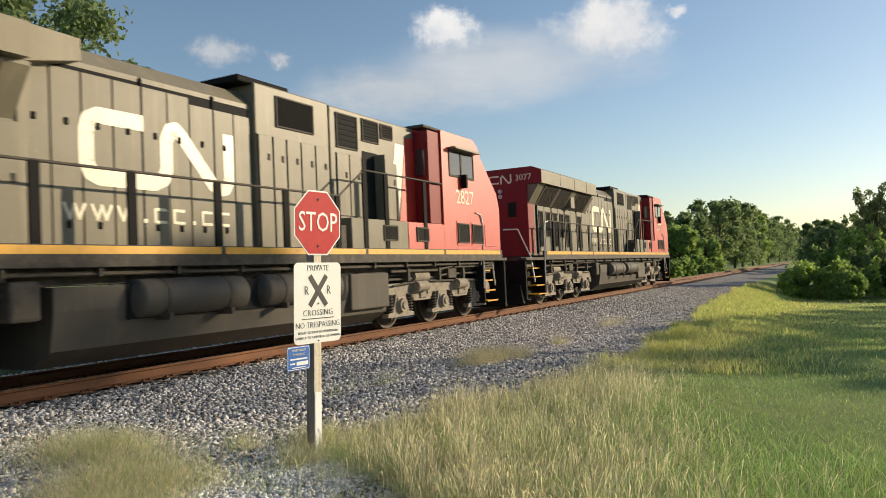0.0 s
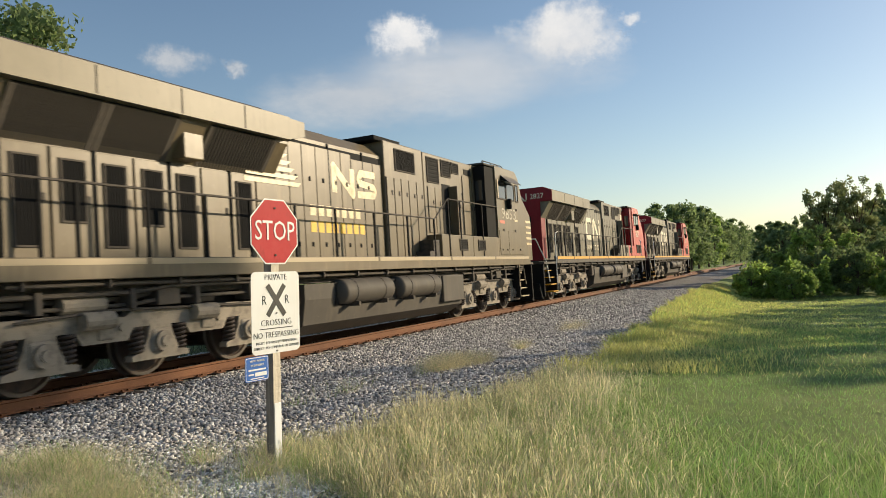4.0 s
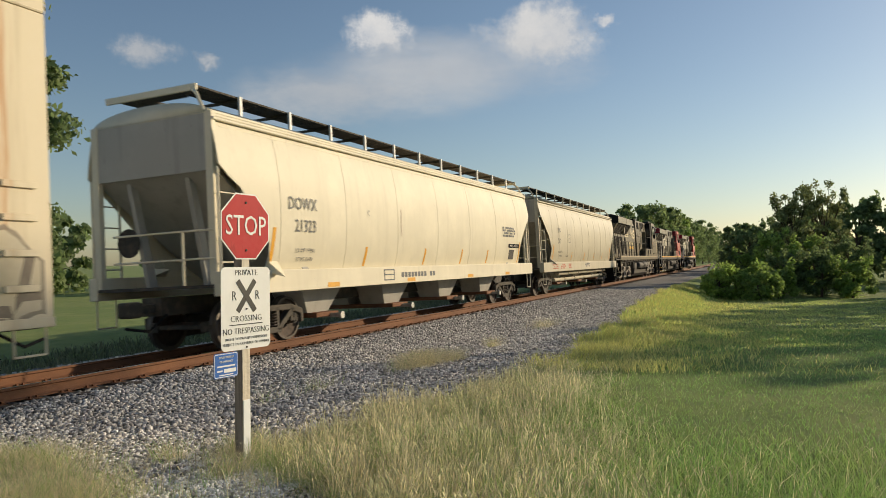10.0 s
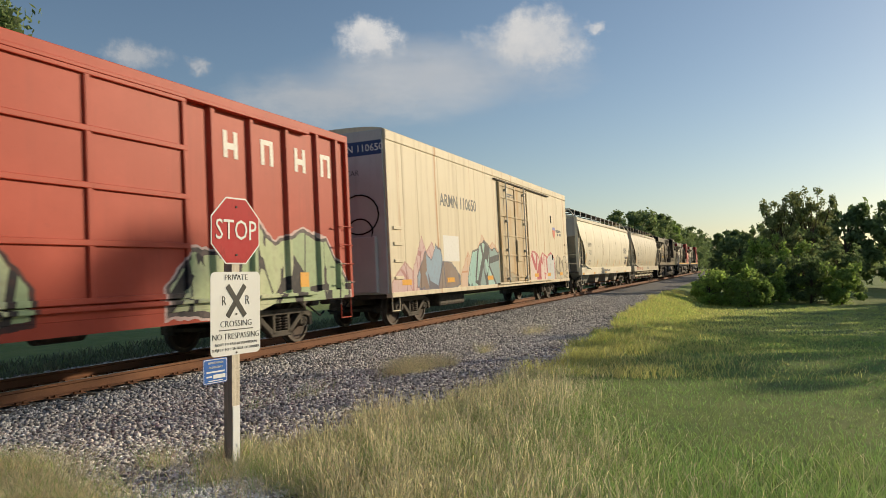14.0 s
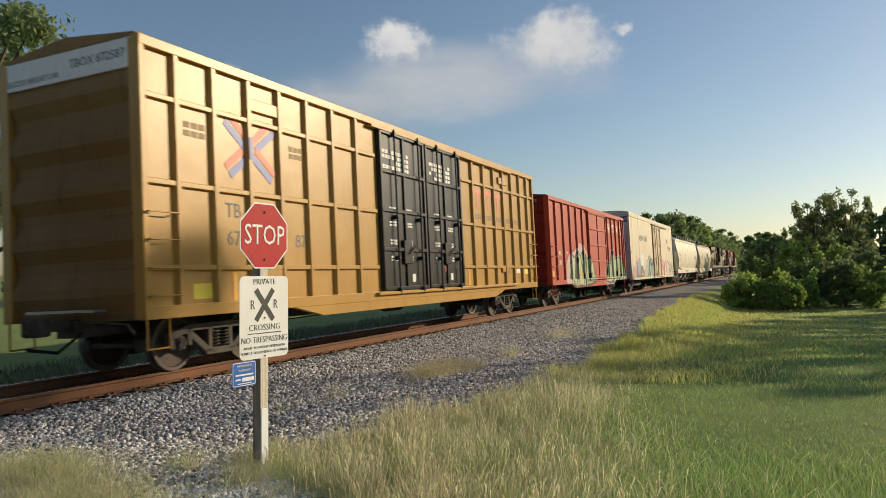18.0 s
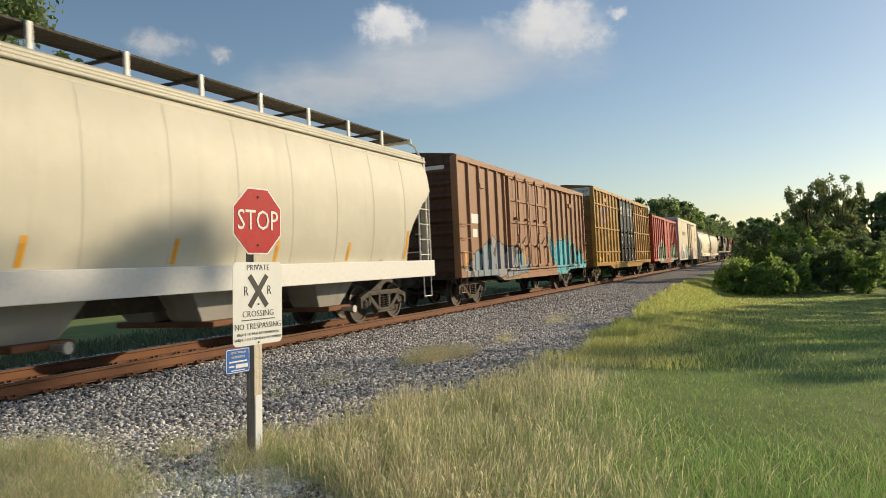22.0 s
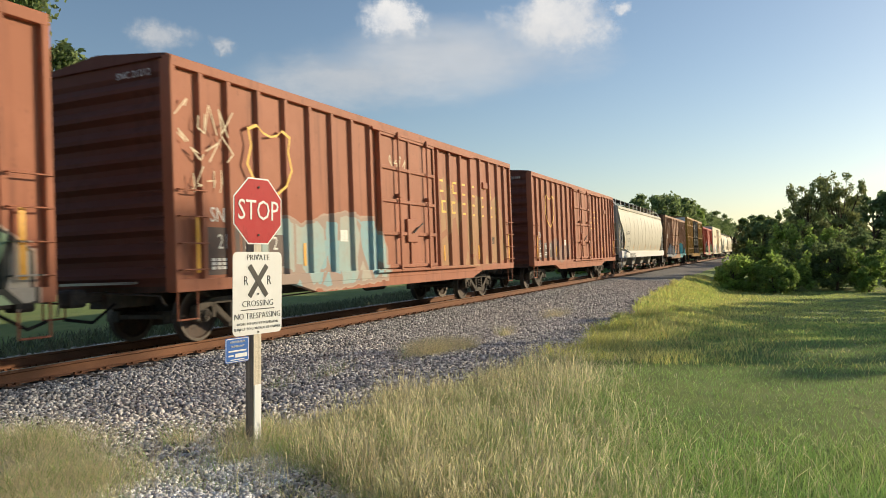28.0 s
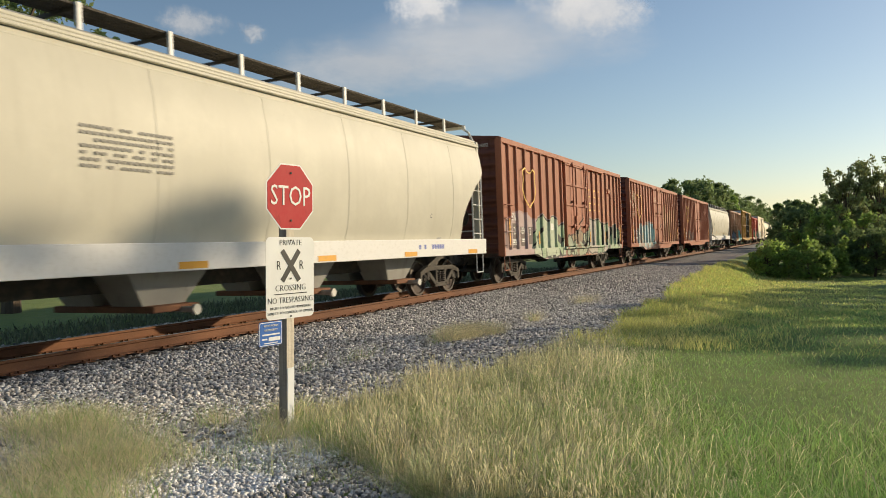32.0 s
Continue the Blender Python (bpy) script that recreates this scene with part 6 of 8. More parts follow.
# ---- covered hoppers ----
def hopper(label, mid, L, side, end, bars, posts, panel, stripes=3, cut=None, sill=(1.03, 1.45), text=(), kind="flow", sill_m=None):
    car = thing("covered_hopper", label, "hopper car", "train cars")
    h2 = L / 2
    cut = cut or [(0.0, 3.3), (0.60, 2.93), (1.2, 2.35), (1.42, 1.95), (1.35, 1.46)]
    # rounded body: rings of the section along the length, ends cut by the slope sheets
    sect = [(1.40, sill[1]), (1.50, 1.8), (1.555, 2.25), (1.575, 2.75), (1.565, 3.2), (1.52, 3.6), (1.45, 3.95), (1.40, 4.12)]

    def inset(z):
        if z >= cut[0][1]:
            return 0.0
        for (a, za), (b, zb) in zip(cut, cut[1:]):
            if zb <= z <= za:
                return a + (b - a) * (za - z) / (za - zb)
        return cut[-1][0]
    for s in (-1, 1):
        edges = [-h2] + sorted(panel) + [h2]
        for i, (a, b) in enumerate(zip(edges, edges[1:])):
            rows_ = []
            zz = [sill[1] + (4.12 - sill[1]) * j / 14 for j in range(15)]
            cols = [a + (b - a) * u / 4 for u in range(5)]
            for j, z in enumerate(zz):
                y = np.interp(z, [q[1] for q in sect], [q[0] for q in sect])
                lim = h2 - inset(z)
                rows_.append([(max(-lim, min(lim, x)) , s * (y + 0.0025 * math.sin(math.pi * u / 4)), z) for u, x in enumerate(cols)])
            bm = loft(rows_, closed=False, caps=False)
            bmesh.ops.remove_doubles(bm, verts=bm.verts[:], dist=0.0005)
            bmesh.ops.solidify(bm, geom=bm.faces[:], thickness=0.03)
            for v in bm.verts:
                v.co.z = min(v.co.z, 4.12)
            p = part("side_sheet", bm, side, car)
            for f in p.data.polygons:
                f.use_smooth = True
            p.data.set_sharp_from_angle(angle=0.7)
        for x in panel:
            low_z = next((sill[1] + 0.02 + 0.05 * q for q in range(60) if abs(x) < h2 - inset(sill[1] + 0.02 + 0.05 * q) - 0.05), 4.0)
            zs_ = [low_z + (4.1 - low_z) * q / 14 for q in range(15)]
            ys_ = [float(np.interp(z, [q[1] for q in sect], [q[0] for q in sect])) for z in zs_]
            rows_ = [[(x - 0.011, s * (y - 0.01), z), (x - 0.008, s * (y + 0.005), z), (x + 0.008, s * (y + 0.005), z), (x + 0.011, s * (y - 0.01), z)] for y, z in zip(ys_, zs_)]
            part("weld_seam", loft(rows_, closed=False, caps=False), side, car)
        part("weld_rib", boxes((-h2 + 0.2, h2 - 0.2, min(s * 1.38, s * 1.43), max(s * 1.38, s * 1.43), 4.02, 4.06), bevel=0.01), side, car)
        for k in range(stripes):
            z = 4.13 + 0.07 * k
            part("roof_lip", boxes((-h2, h2, min(s * (1.30 - 0.07 * k), s * (1.47 - 0.045 * k)), max(s * (1.30 - 0.07 * k), s * (1.47 - 0.045 * k)), z, z + 0.062), bevel=0.02), side, car)
        part("side_sill", boxes((-h2 - 0.04, h2 + 0.04, min(s * 1.38, s * 1.585), max(s * 1.38, s * 1.585), sill[0], sill[1] + 0.01), bevel=0.012), sill_m or side, car, "deep plain side sill")
    part("roof", loft([[(x, 1.38 * math.cos(a), 4.26 + 0.30 * math.sin(a)) for a in [math.pi * i / 12 for i in range(13)]] for x in (-h2, h2)]), side, car, "arched roof sheet", True)
    for s in (-1, 1):
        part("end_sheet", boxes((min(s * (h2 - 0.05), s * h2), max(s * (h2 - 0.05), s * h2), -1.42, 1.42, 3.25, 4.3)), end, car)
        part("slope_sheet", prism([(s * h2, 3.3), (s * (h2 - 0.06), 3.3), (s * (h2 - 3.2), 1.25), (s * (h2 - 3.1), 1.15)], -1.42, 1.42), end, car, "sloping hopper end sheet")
        part("end_platform", boxes((min(s * (h2 - 1.5), s * (h2 + 0.02)), max(s * (h2 - 1.5), s * (h2 + 0.02)), -1.38, 1.38, 1.18, 1.24)), M["steel_dark"], car)
        for y in (-1.36, 1.36):
            part("corner_post", boxes((min(s * (h2 - 0.1), s * (h2 + 0.02)), max(s * (h2 - 0.1), s * (h2 + 0.02)), y - 0.08, y + 0.08, 1.24, 4.3), bevel=0.015), side, car)
        part("end_brace", prism([(s * (h2 - 0.15), 3.2), (s * (h2 - 0.3), 3.2), (s * (h2 - 0.75), 1.24), (s * (h2 - 0.55), 1.24)], -0.75, -0.65), end, car)
        part("end_brace", prism([(s * (h2 - 0.15), 3.2), (s * (h2 - 0.3), 3.2), (s * (h2 - 0.75), 1.24), (s * (h2 - 0.55), 1.24)], 0.65, 0.75), end, car)
        for y in (-1.50, 1.50):
            bm = bmesh.new()
            for x in (h2 - 0.02, h2 - 0.66):
                cyl(bm, (s * x, y, sill[1]), (s * x, y, 2.95 if x < h2 - 0.3 else 3.3), 0.026, seg=8)
            for z in (1.62, 2.03, 2.44, 2.85):
                cyl(bm, (s * (h2 - 0.02), y, z), (s * (h2 - 0.66), y, z), 0.014, seg=6)
            part("ladder", bm, bars, car, "white end ladder")
            stirrup(car, s * (h2 - 0.05), s * (h2 - 0.5), y, 0.5, sill[0] + 0.05, bars)
        bm = bmesh.new()
        for z in (1.7, 2.2):
            tube([(s * (h2 + 0.02), -1.4, z), (s * (h2 + 0.06), -0.3, z), (s * (h2 + 0.06), 0.9, z)], 0.02, 6, bm)
        cyl(bm, (s * (h2 + 0.04), -0.72, 1.24), (s * (h2 + 0.04), -0.72, 2.2), 0.025, seg=6)
        part("end_rail", bm, bars, car, "thin grab rail across the end")
        bm = tube([(s * (h2 + 0.02), -1.30, 4.3), (s * (h2 + 0.02), -1.15, 4.62), (s * (h2 - 0.1), -0.9, 4.82)], 0.035)
        part("roof_hoop", bm, bars, car)
        coupler(car, s * (h2 + 0.15))
        freight_truck(car, s * (h2 - 1.95))
        bm = bmesh.new()
        bmesh.ops.create_circle(bm, segments=16, radius=0.28)
        bm.free()
        part("brake_wheel", revolve([(0.25, -0.015), (0.28, -0.015), (0.28, 0.015), (0.25, 0.015)], 16), M["steel_dark"], car).matrix_local = pose(s * (h2 - 0.35), -0.95 * s, 2.1, 0, 0, 90)
    # walkway of open grating on the roof
    for y0, y1 in ((-1.02, -0.42), (0.42, 1.02)):
        bm = bmesh.new()
        for i in range(5):
            y = y0 + (y1 - y0) * (i + 0.5) / 5
            box(bm, -h2 + 0.1, h2 - 0.1, y - 0.052, y + 0.052, 4.80, 4.835)
        x = -h2 + 0.12
        while x < h2 - 0.1:
            box(bm, x, x + 0.03, y0, y1, 4.802, 4.832)
            x += 0.16
        part("walkway", bm, M["steel_dust"], car, "open grating walkway along the roof")
    for s in (-1, 1):
        part("end_walkway", boxes((min(s * (h2 - 0.62), s * (h2 - 0.1)), max(s * (h2 - 0.62), s * (h2 - 0.1)), -0.40, 0.40, 4.79, 4.83)), M["steel_dust"], car, "crossover grating at the roof end")
        part("end_walkway_edge", boxes((min(s * (h2 - 0.09), s * (h2 - 0.03)), max(s * (h2 - 0.09), s * (h2 - 0.03)), -1.08, 1.08, 4.72, 4.84), bevel=0.01), bars, car, "pale edge bar of the crossover")
    xs_ = [-h2 + 1.3 + i * 1.64 for i in range(int((L - 1.6) / 1.64) + 1)]
    for x in xs_:
        for s in (-1, 1):
            part("walkway_post", boxes((x - 0.04, x + 0.04, min(s * 1.02, s * 1.07), max(s * 1.02, s * 1.07), 4.35, 4.84), bevel=0.006), posts, car)
        part("walkway_bracket", boxes((x - 0.025, x + 0.025, -1.02, 1.02, 4.74, 4.795)), M["steel_dust"], car)
    for x in (-h2 * 0.62, -h2 * 0.2, h2 * 0.2, h2 * 0.62):
        part("hatch", boxes((x - 1.2, x + 1.2, -0.32, 0.32, 4.5, 4.68), bevel=0.04), side, car, "long hatch cover on the roof")
    # discharge chutes
    part("centre_sill", boxes((-h2 - 0.1, h2 + 0.1, -0.22, 0.22, 0.72, 1.05)), M["steel_dark"], car)
    for x in (-5.5, -1.85, 1.85, 5.5) if kind == "flow" else (-4.6, 0.0, 4.6):
        w = 1.0 if kind == "flow" else 1.7
        for s in (-1, 1):
            a = [(x - w, s * 1.10, 1.3), (x + w, s * 1.10, 1.3), (x + w, s * 0.12, 1.3), (x - w, s * 0.12, 1.3)]
            b = [(x - 0.42, s * 0.88, 0.50), (x + 0.42, s * 0.88, 0.50), (x + 0.42, s * 0.2, 0.50), (x - 0.42, s * 0.2, 0.50)]
            # the darker end colour stands for the shade below the sill
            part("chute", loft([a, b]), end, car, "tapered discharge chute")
        g = part("outlet_gate", boxes((x - 0.46, x + 0.46, -1.15, 1.15, 0.40, 0.505), bevel=0.02), M["rust"], car, "rusty outlet gate")
        bm = bmesh.new()
        cyl(bm, (x + 0.12, -1.42, 0.42), (x + 0.12, 1.42, 0.42), 0.05, seg=10)
        cyl(bm, (x + 0.12, -1.46, 0.42), (x + 0.12, -1.40, 0.42), 0.085, seg=12)
        part("outlet_tube", bm, M["galv"], g, "capped outlet pipe")
    for s_, z_, x_, y_ in text:
        near_text(s_, z_, x_, -1.60 if y_ < 3.9 else -1.57, y_, stencil_grey, car, name="car_lettering", width=0.86)
    rolling.append((car, mid - 2.16))
    return car


cream = paint("cream_hopper_side", (0.70, 0.635, 0.48), (0.42, 0.36, 0.26), 0.28, 0.46, 0.35, rust=0.25, warp=(1.4, 0.10))
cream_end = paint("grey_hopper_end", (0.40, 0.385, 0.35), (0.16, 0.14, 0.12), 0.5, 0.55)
grey = paint("light_grey_hopper_side", (0.57, 0.54, 0.44), (0.40, 0.365, 0.285), 0.25, 0.40, 0.2, rust=0.08, warp=(1.0, 0.25))
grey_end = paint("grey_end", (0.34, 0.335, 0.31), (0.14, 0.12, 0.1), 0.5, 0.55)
tan = paint("tan_hopper_side", (0.50, 0.445, 0.325), (0.28, 0.23, 0.16), 0.35, 0.42, 0.4, rust=0.15, warp=(1.4, 0.12))
tan_end = paint("tan_end", (0.38, 0.35, 0.29), (0.16, 0.13, 0.1), 0.5, 0.55)


def press_on(car, lower=1.45):
    """Lays the markings of a hopper flat on its curved side."""
    zs, ys_ = [lower, 1.8, 2.25, 2.75, 3.2, 3.6, 3.95, 4.12], [1.40, 1.50, 1.555, 1.575, 1.565, 1.52, 1.45, 1.40]
    for ob in car.children:
        if ob.name.split(".")[0] not in ("car_lettering", "stencil_bar", "notice_stencil", "plate_outline", "reflector_strip"):
            continue
        bm = bmesh.new()
        bm.from_mesh(ob.data)
        bm.transform(ob.matrix_local)
        ob.matrix_local = Matrix()
        if min(v.co.z for v in bm.verts) > lower + 0.02 and max(v.co.y for v in bm.verts) < -1.4:
            if "reflector" in ob.name:
                bmesh.ops.subdivide_edges(bm, edges=[e for e in bm.edges if abs(e.verts[0].co.z - e.verts[1].co.z) > 0.1], cuts=3)
            for v in bm.verts:
                v.co.y = -float(np.interp(v.co.z, zs, ys_)) - 0.006 - 0.2 * max(0, -v.co.y - 1.53)
        bm.to_mesh(ob.data)
        bm.free()


def side_tapes(car, xs_, z0=1.5, z1=1.95, y=-1.53, tilt=0.06):
    """Tall strips near the ends, short ones between."""
    tape(car, (xs_[0], xs_[-1]), z0, z1 + 0.28, y, w=0.055, tilt=tilt * 1.5)
    tape(car, xs_[1:-1], z0, z1 - 0.05, y, w=0.05, tilt=tilt)


h1 = hopper("tan covered hopper with rounded ribless sides", -33.575, 17.75, tan, tan_end, tan, tan, [-7.2, -5.9, -4.2, -2.6, -0.9, 0.8, 2.4, 4.1, 5.8, 7.2], 1, [(0.0, 3.6), (0.5, 3.1), (1.2, 2.55), (1.6, 2.1), (1.5, 1.46)], kind="pipe",
            text=(("SSPX", 0.32, -5.9, 2.95), ("2072", 0.34, -5.9, 2.45), ("LD LMT 217500", 0.13, -5.7, 1.95), ("LT WT 68500", 0.13, -5.7, 1.76), ("NEW 01-99", 0.12, -4.3, 1.76), ("C", 0.16, -3.9, 2.6)))
side_tapes(h1, (-7.0, -3.3, -0.3, 2.2, 4.6, 6.9), 1.55, 2.0, -1.545)
part("plate_outline", boxes((-4.06, -4.04, -1.602, -1.598, 2.42, 2.82), (-3.74, -3.72, -1.602, -1.598, 2.42, 2.82), (-4.06, -3.72, -1.602, -1.598, 2.42, 2.44), (-4.06, -3.72, -1.602, -1.598, 2.80, 2.82)), stencil_grey, h1)
for x0, x1 in ((-7.4, -6.4), (-5.9, -4.9), (-4.4, -3.8)):
    bars_of_text(h1, x0, x1, 1.32, 0.06, -1.587, 8, stencil_red, rows=3)
bars_of_text(h1, -0.6, 0.6, 1.33, 0.05, -1.587, 10, stencil_grey, rows=3)
for z, y in ((0.92, -1.25), (0.62, -1.05)):
    bm = bmesh.new()
    cyl(bm, (-5.4, y, z), (6.4, y, z), 0.085, seg=10)
    for x in (-3.4, -1.2, 1.0, 3.2, 5.4):
        cyl(bm, (x - 0.06, y, z), (x + 0.06, y, z), 0.12, seg=10)
    part("air_pipe", bm, tan, h1, "unloading pipe along the underframe")
h2c = hopper("cream covered hopper with curved sides and orange reflectors", -53.8, 18.9, cream, cream_end, cream, M["white"], [-7.7, -5.2, -2.6, 0.0, 2.6, 5.2, 7.7],
             text=(("DOWX", 0.36, -6.95, 2.78), ("21323", 0.36, -6.85, 2.33), ("LD LMT 199900", 0.12, -6.85, 1.84), ("LT WT 63600", 0.12, -6.85, 1.66), ("C", 0.18, -4.2, 2.75)))
side_tapes(h2c, (-8.0, -4.3, -0.9, 1.9, 4.3, 7.9), 1.5, 2.0)
bars_of_text(h2c, -2.6, -0.4, 1.18, 0.13, -1.587, 11, stencil_grey)
for x0, x1, z0, z1 in ((-3.55, -3.50, 1.12, 1.40), (-3.02, -2.97, 1.12, 1.40), (-3.50, -3.02, 1.12, 1.15), (-3.50, -3.02, 1.25, 1.28), (-3.50, -3.02, 1.37, 1.40)):
    part("sill_emblem", boxes((x0, x1, -1.589, -1.5865, z0, z1)), stencil_grey, h2c)
part("rust_streak", boxes((-2.44, -2.425, -1.582, -1.578, 2.25, 2.95), bevel=0.003), shader("rust_stain", (0.24, 0.09, 0.03), 0.8), h2c, "thin rust streak down the side")
part("notice_stencil", boxes((6.6, 7.9, -1.58, -1.575, 2.05, 2.2)), M["black"], h2c)
near_text("PLASTIC GRANULES", 0.12, 7.25, -1.583, 2.125, stencil_white, h2c, name="car_lettering", width=0.85)
part("notice_stencil", boxes((6.7, 7.3, -1.585, -1.58, 1.62, 1.98)), M["steel_dark"], h2c)
bars_of_text(h2c, 5.9, 7.4, 2.75, 0.07, -1.60, 9, stencil_grey, rows=4)
tape(h2c, (-9.1, -5.9, -2.0, 2.4, 6.2), 1.06, 1.16, -1.5875, w=0.24)
h3 = hopper("light grey glossy covered hopper with curved sides", -157.2, 19.4, grey, grey_end, M["white"], M["white"], [-7.9, -6.3, -4.7, -3.1, -1.5, 0.1, 1.7, 3.3, 4.9, 6.5, 8.1],
            text=(("UTCX", 0.36, -7.2, 2.62), ("51919", 0.36, -7.15, 2.17), ("LD LMT 220600", 0.11, -7.2, 1.72), ("LT WT 65400", 0.11, -7.2, 1.56)), sill_m=M["white"])
side_tapes(h3, (-8.2, -4.9, -2.4, 0.2, 2.8, 5.4, 8.2), 1.5, 1.95, tilt=0.05)
bars_of_text(h3, -6.9, -4.6, 1.2, 0.1, -1.587, 14, stencil_grey, rows=2)
h4 = hopper("pale covered hopper with curved sides, newly painted", -233.95, 19.1, grey, grey_end, M["white"], M["white"], [-7.6, -5.1, -2.5, 0.0, 2.5, 5.0, 7.5], stripes=3,
            text=(("C", 0.16, 6.2, 2.05),), sill_m=M["white"])
bars_of_text(h4, -3.8, -2.2, 3.0, 0.042, -1.58, 15, shader("faint_grey_stencil", (0.24, 0.225, 0.19), 0.6), rows=7, gap=1.1)
bars_of_text(h4, 5.4, 6.8, 1.22, 0.11, -1.587, 10, blue_p)
tape(h4, (-6, -1.9, 1.6, 5.0, 8.6), 1.06, 1.17, -1.5875, w=0.3)
for c in (h1, h2c, h3, h4):
    press_on(c)


# ---- locomotives ----
def loco_frame_mesh():
    """Cast frame of a power truck: a deep beam that steps down between the axles, with a broad-footed pedestal round each journal."""
    beam = [(-2.85, 0.60), (-2.62, 0.60), (-2.5, 0.78), (-1.5, 0.78), (-1.38, 0.60), (-0.62, 0.60), (-0.5, 0.78), (0.5, 0.78), (0.62, 0.60), (1.38, 0.60), (1.5, 0.78), (2.5, 0.78), (2.62, 0.60), (2.85, 0.60),
            (2.85, 0.86), (2.6, 1.02), (1.5, 1.04), (1.35, 0.95), (0.65, 0.95), (0.5, 1.04), (-0.5, 1.04), (-0.65, 0.95), (-1.35, 0.95), (-1.5, 1.04), (-2.6, 1.02), (-2.85, 0.86)]
    bm = prism(beam, -0.09, 0.09)
    for x in (-2.0, 0.0, 2.0):
        foot = prism([(x - 0.56, 0.27), (x + 0.56, 0.27), (x + 0.56, 0.35), (x + 0.36, 0.40), (x + 0.25, 0.62), (x + 0.21, 0.80), (x - 0.21, 0.80), (x - 0.25, 0.62), (x - 0.36, 0.40), (x - 0.56, 0.35)], -0.10, 0.06)
        me = bpy.data.meshes.new("foot")
        foot.to_mesh(me)
        foot.free()
        bm.from_mesh(me)
        bpy.data.meshes.remove(me)
    for x in (-1.0, 1.0):
        box(bm, x - 0.14, x + 0.14, -0.13, -0.05, 0.64, 0.88, 0.03)
        cyl(bm, (x + 0.28, -0.12, 0.80), (x + 0.28, -0.08, 0.80), 0.06, seg=10)
    return finish(bm, "side_frame", M["tan_dust"])


def journal_mesh():
    bm = boxes((-0.19, 0.19, -0.10, 0.06, -0.16, 0.20), bevel=0.05)
    cyl(bm, (0, -0.16, 0), (0, -0.08, 0), 0.16, seg=18)
    cyl(bm, (0, -0.19, 0), (0, -0.155, 0), 0.085, seg=12)
    return finish(bm, "journal_box", M["tan_dust"])


LFRAME, JOURNAL = loco_frame_mesh(), journal_mesh()
BIGSPRING = spring_mesh(0.095, 0.47, 0.88, 6, 0.026)
bm = boxes((-0.35, 0.35, -1.0, 1.0, 0.55, 0.85), (-2.6, -2.4, -0.9, 0.9, 0.55, 0.8), (2.4, 2.6, -0.9, 0.9, 0.55, 0.8), bevel=0.04)
for x in (-2.0, 0.0, 2.0):
    cyl(bm, (x + 0.35, -0.55, 0.58), (x + 0.35, 0.55, 0.58), 0.36, seg=14)
LBOLSTER = finish(bm, "truck", M["steel_dark"])


def loco_truck(loco, x):
    t = part("truck", LBOLSTER, None, loco, "dusty three-axle power truck")
    t.location = (x, 0, 0)
    for s in (-1, 1):
        f = part("side_frame", LFRAME, None, t)
        f.matrix_local = pose(0, s * 1.13, 0, 0, 0, 0 if s < 0 else 180)
        for dx in (-2, 0, 2):
            j = part("journal_box", JOURNAL, None, t)
            j.matrix_local = pose(dx, s * 1.16, 0.533, 0, 0, 0 if s < 0 else 180)
            for e in (-0.36, 0.36):
                sp = part("spring", BIGSPRING, None, t)
                sp.location = (dx + e * 1.18, s * 1.16, -0.11)
        for e in (-1.45, 0.62):
            bm = bmesh.new()
            cyl(bm, (e, s * 1.3, 0.93), (e + 0.5, s * 1.3, 0.93), 0.13, seg=12)
            part("brake_cylinder", bm, M["tan_dust"], t, "brake cylinder above the frame")
        part("sand_pipe", tube([(-2.9, s * 1.15, 1.25), (-2.85, s * 1.1, 0.7), (-2.6, s * 0.95, 0.2)], 0.022), M["steel_dark"], t)
        part("brake_rigging", tube([(-2.4, s * 1.28, 0.98), (-1.0, s * 1.3, 1.06), (0.6, s * 1.28, 1.02), (2.4, s * 1.28, 0.98)], 0.022), M["steel_dust"], t)
    for dx in (-2, 0, 2):
        w = part("wheelset", WHEEL40, None, t, "wheels with a bright worn tread")
        w.location = (dx, 0, 0.533)
        wheelsets.append((w, (dx, 0, 0.533), 0.533))


def louvre(parent, x0, x1, z0, z1, y, n, upright=True, name="louvre"):
    """Dark recess with slats, in a panel facing -y."""
    g = part(name, boxes((x0, x1, y - 0.004, y + 0.002, z0, z1)), M["hole"], parent, "dark slatted grille")
    bm = bmesh.new()
    for i in range(n):
        if upright:
            x = x0 + (x1 - x0) * (i + 0.5) / n
            box(bm, x - (x1 - x0) / n * 0.28, x + (x1 - x0) / n * 0.28, y - 0.018, y - 0.004, z0 + 0.01, z1 - 0.01)
        else:
            z = z0 + (z1 - z0) * (i + 0.5) / n
            box(bm, x0 + 0.01, x1 - 0.01, y - 0.018, y - 0.004, z - (z1 - z0) / n * 0.28, z + (z1 - z0) / n * 0.28)
    part("slats", bm, M["black"], g)
    bm = boxes((x0 - 0.03, x0, y - 0.025, y + 0.002, z0 - 0.03, z1 + 0.03), (x1, x1 + 0.03, y - 0.025, y + 0.002, z0 - 0.03, z1 + 0.03), (x0, x1, y - 0.025, y + 0.002, z0 - 0.03, z0), (x0, x1, y - 0.025, y + 0.002, z1, z1 + 0.03))
    part("grille_frame", bm, M["steel_dust"], g)
    return g


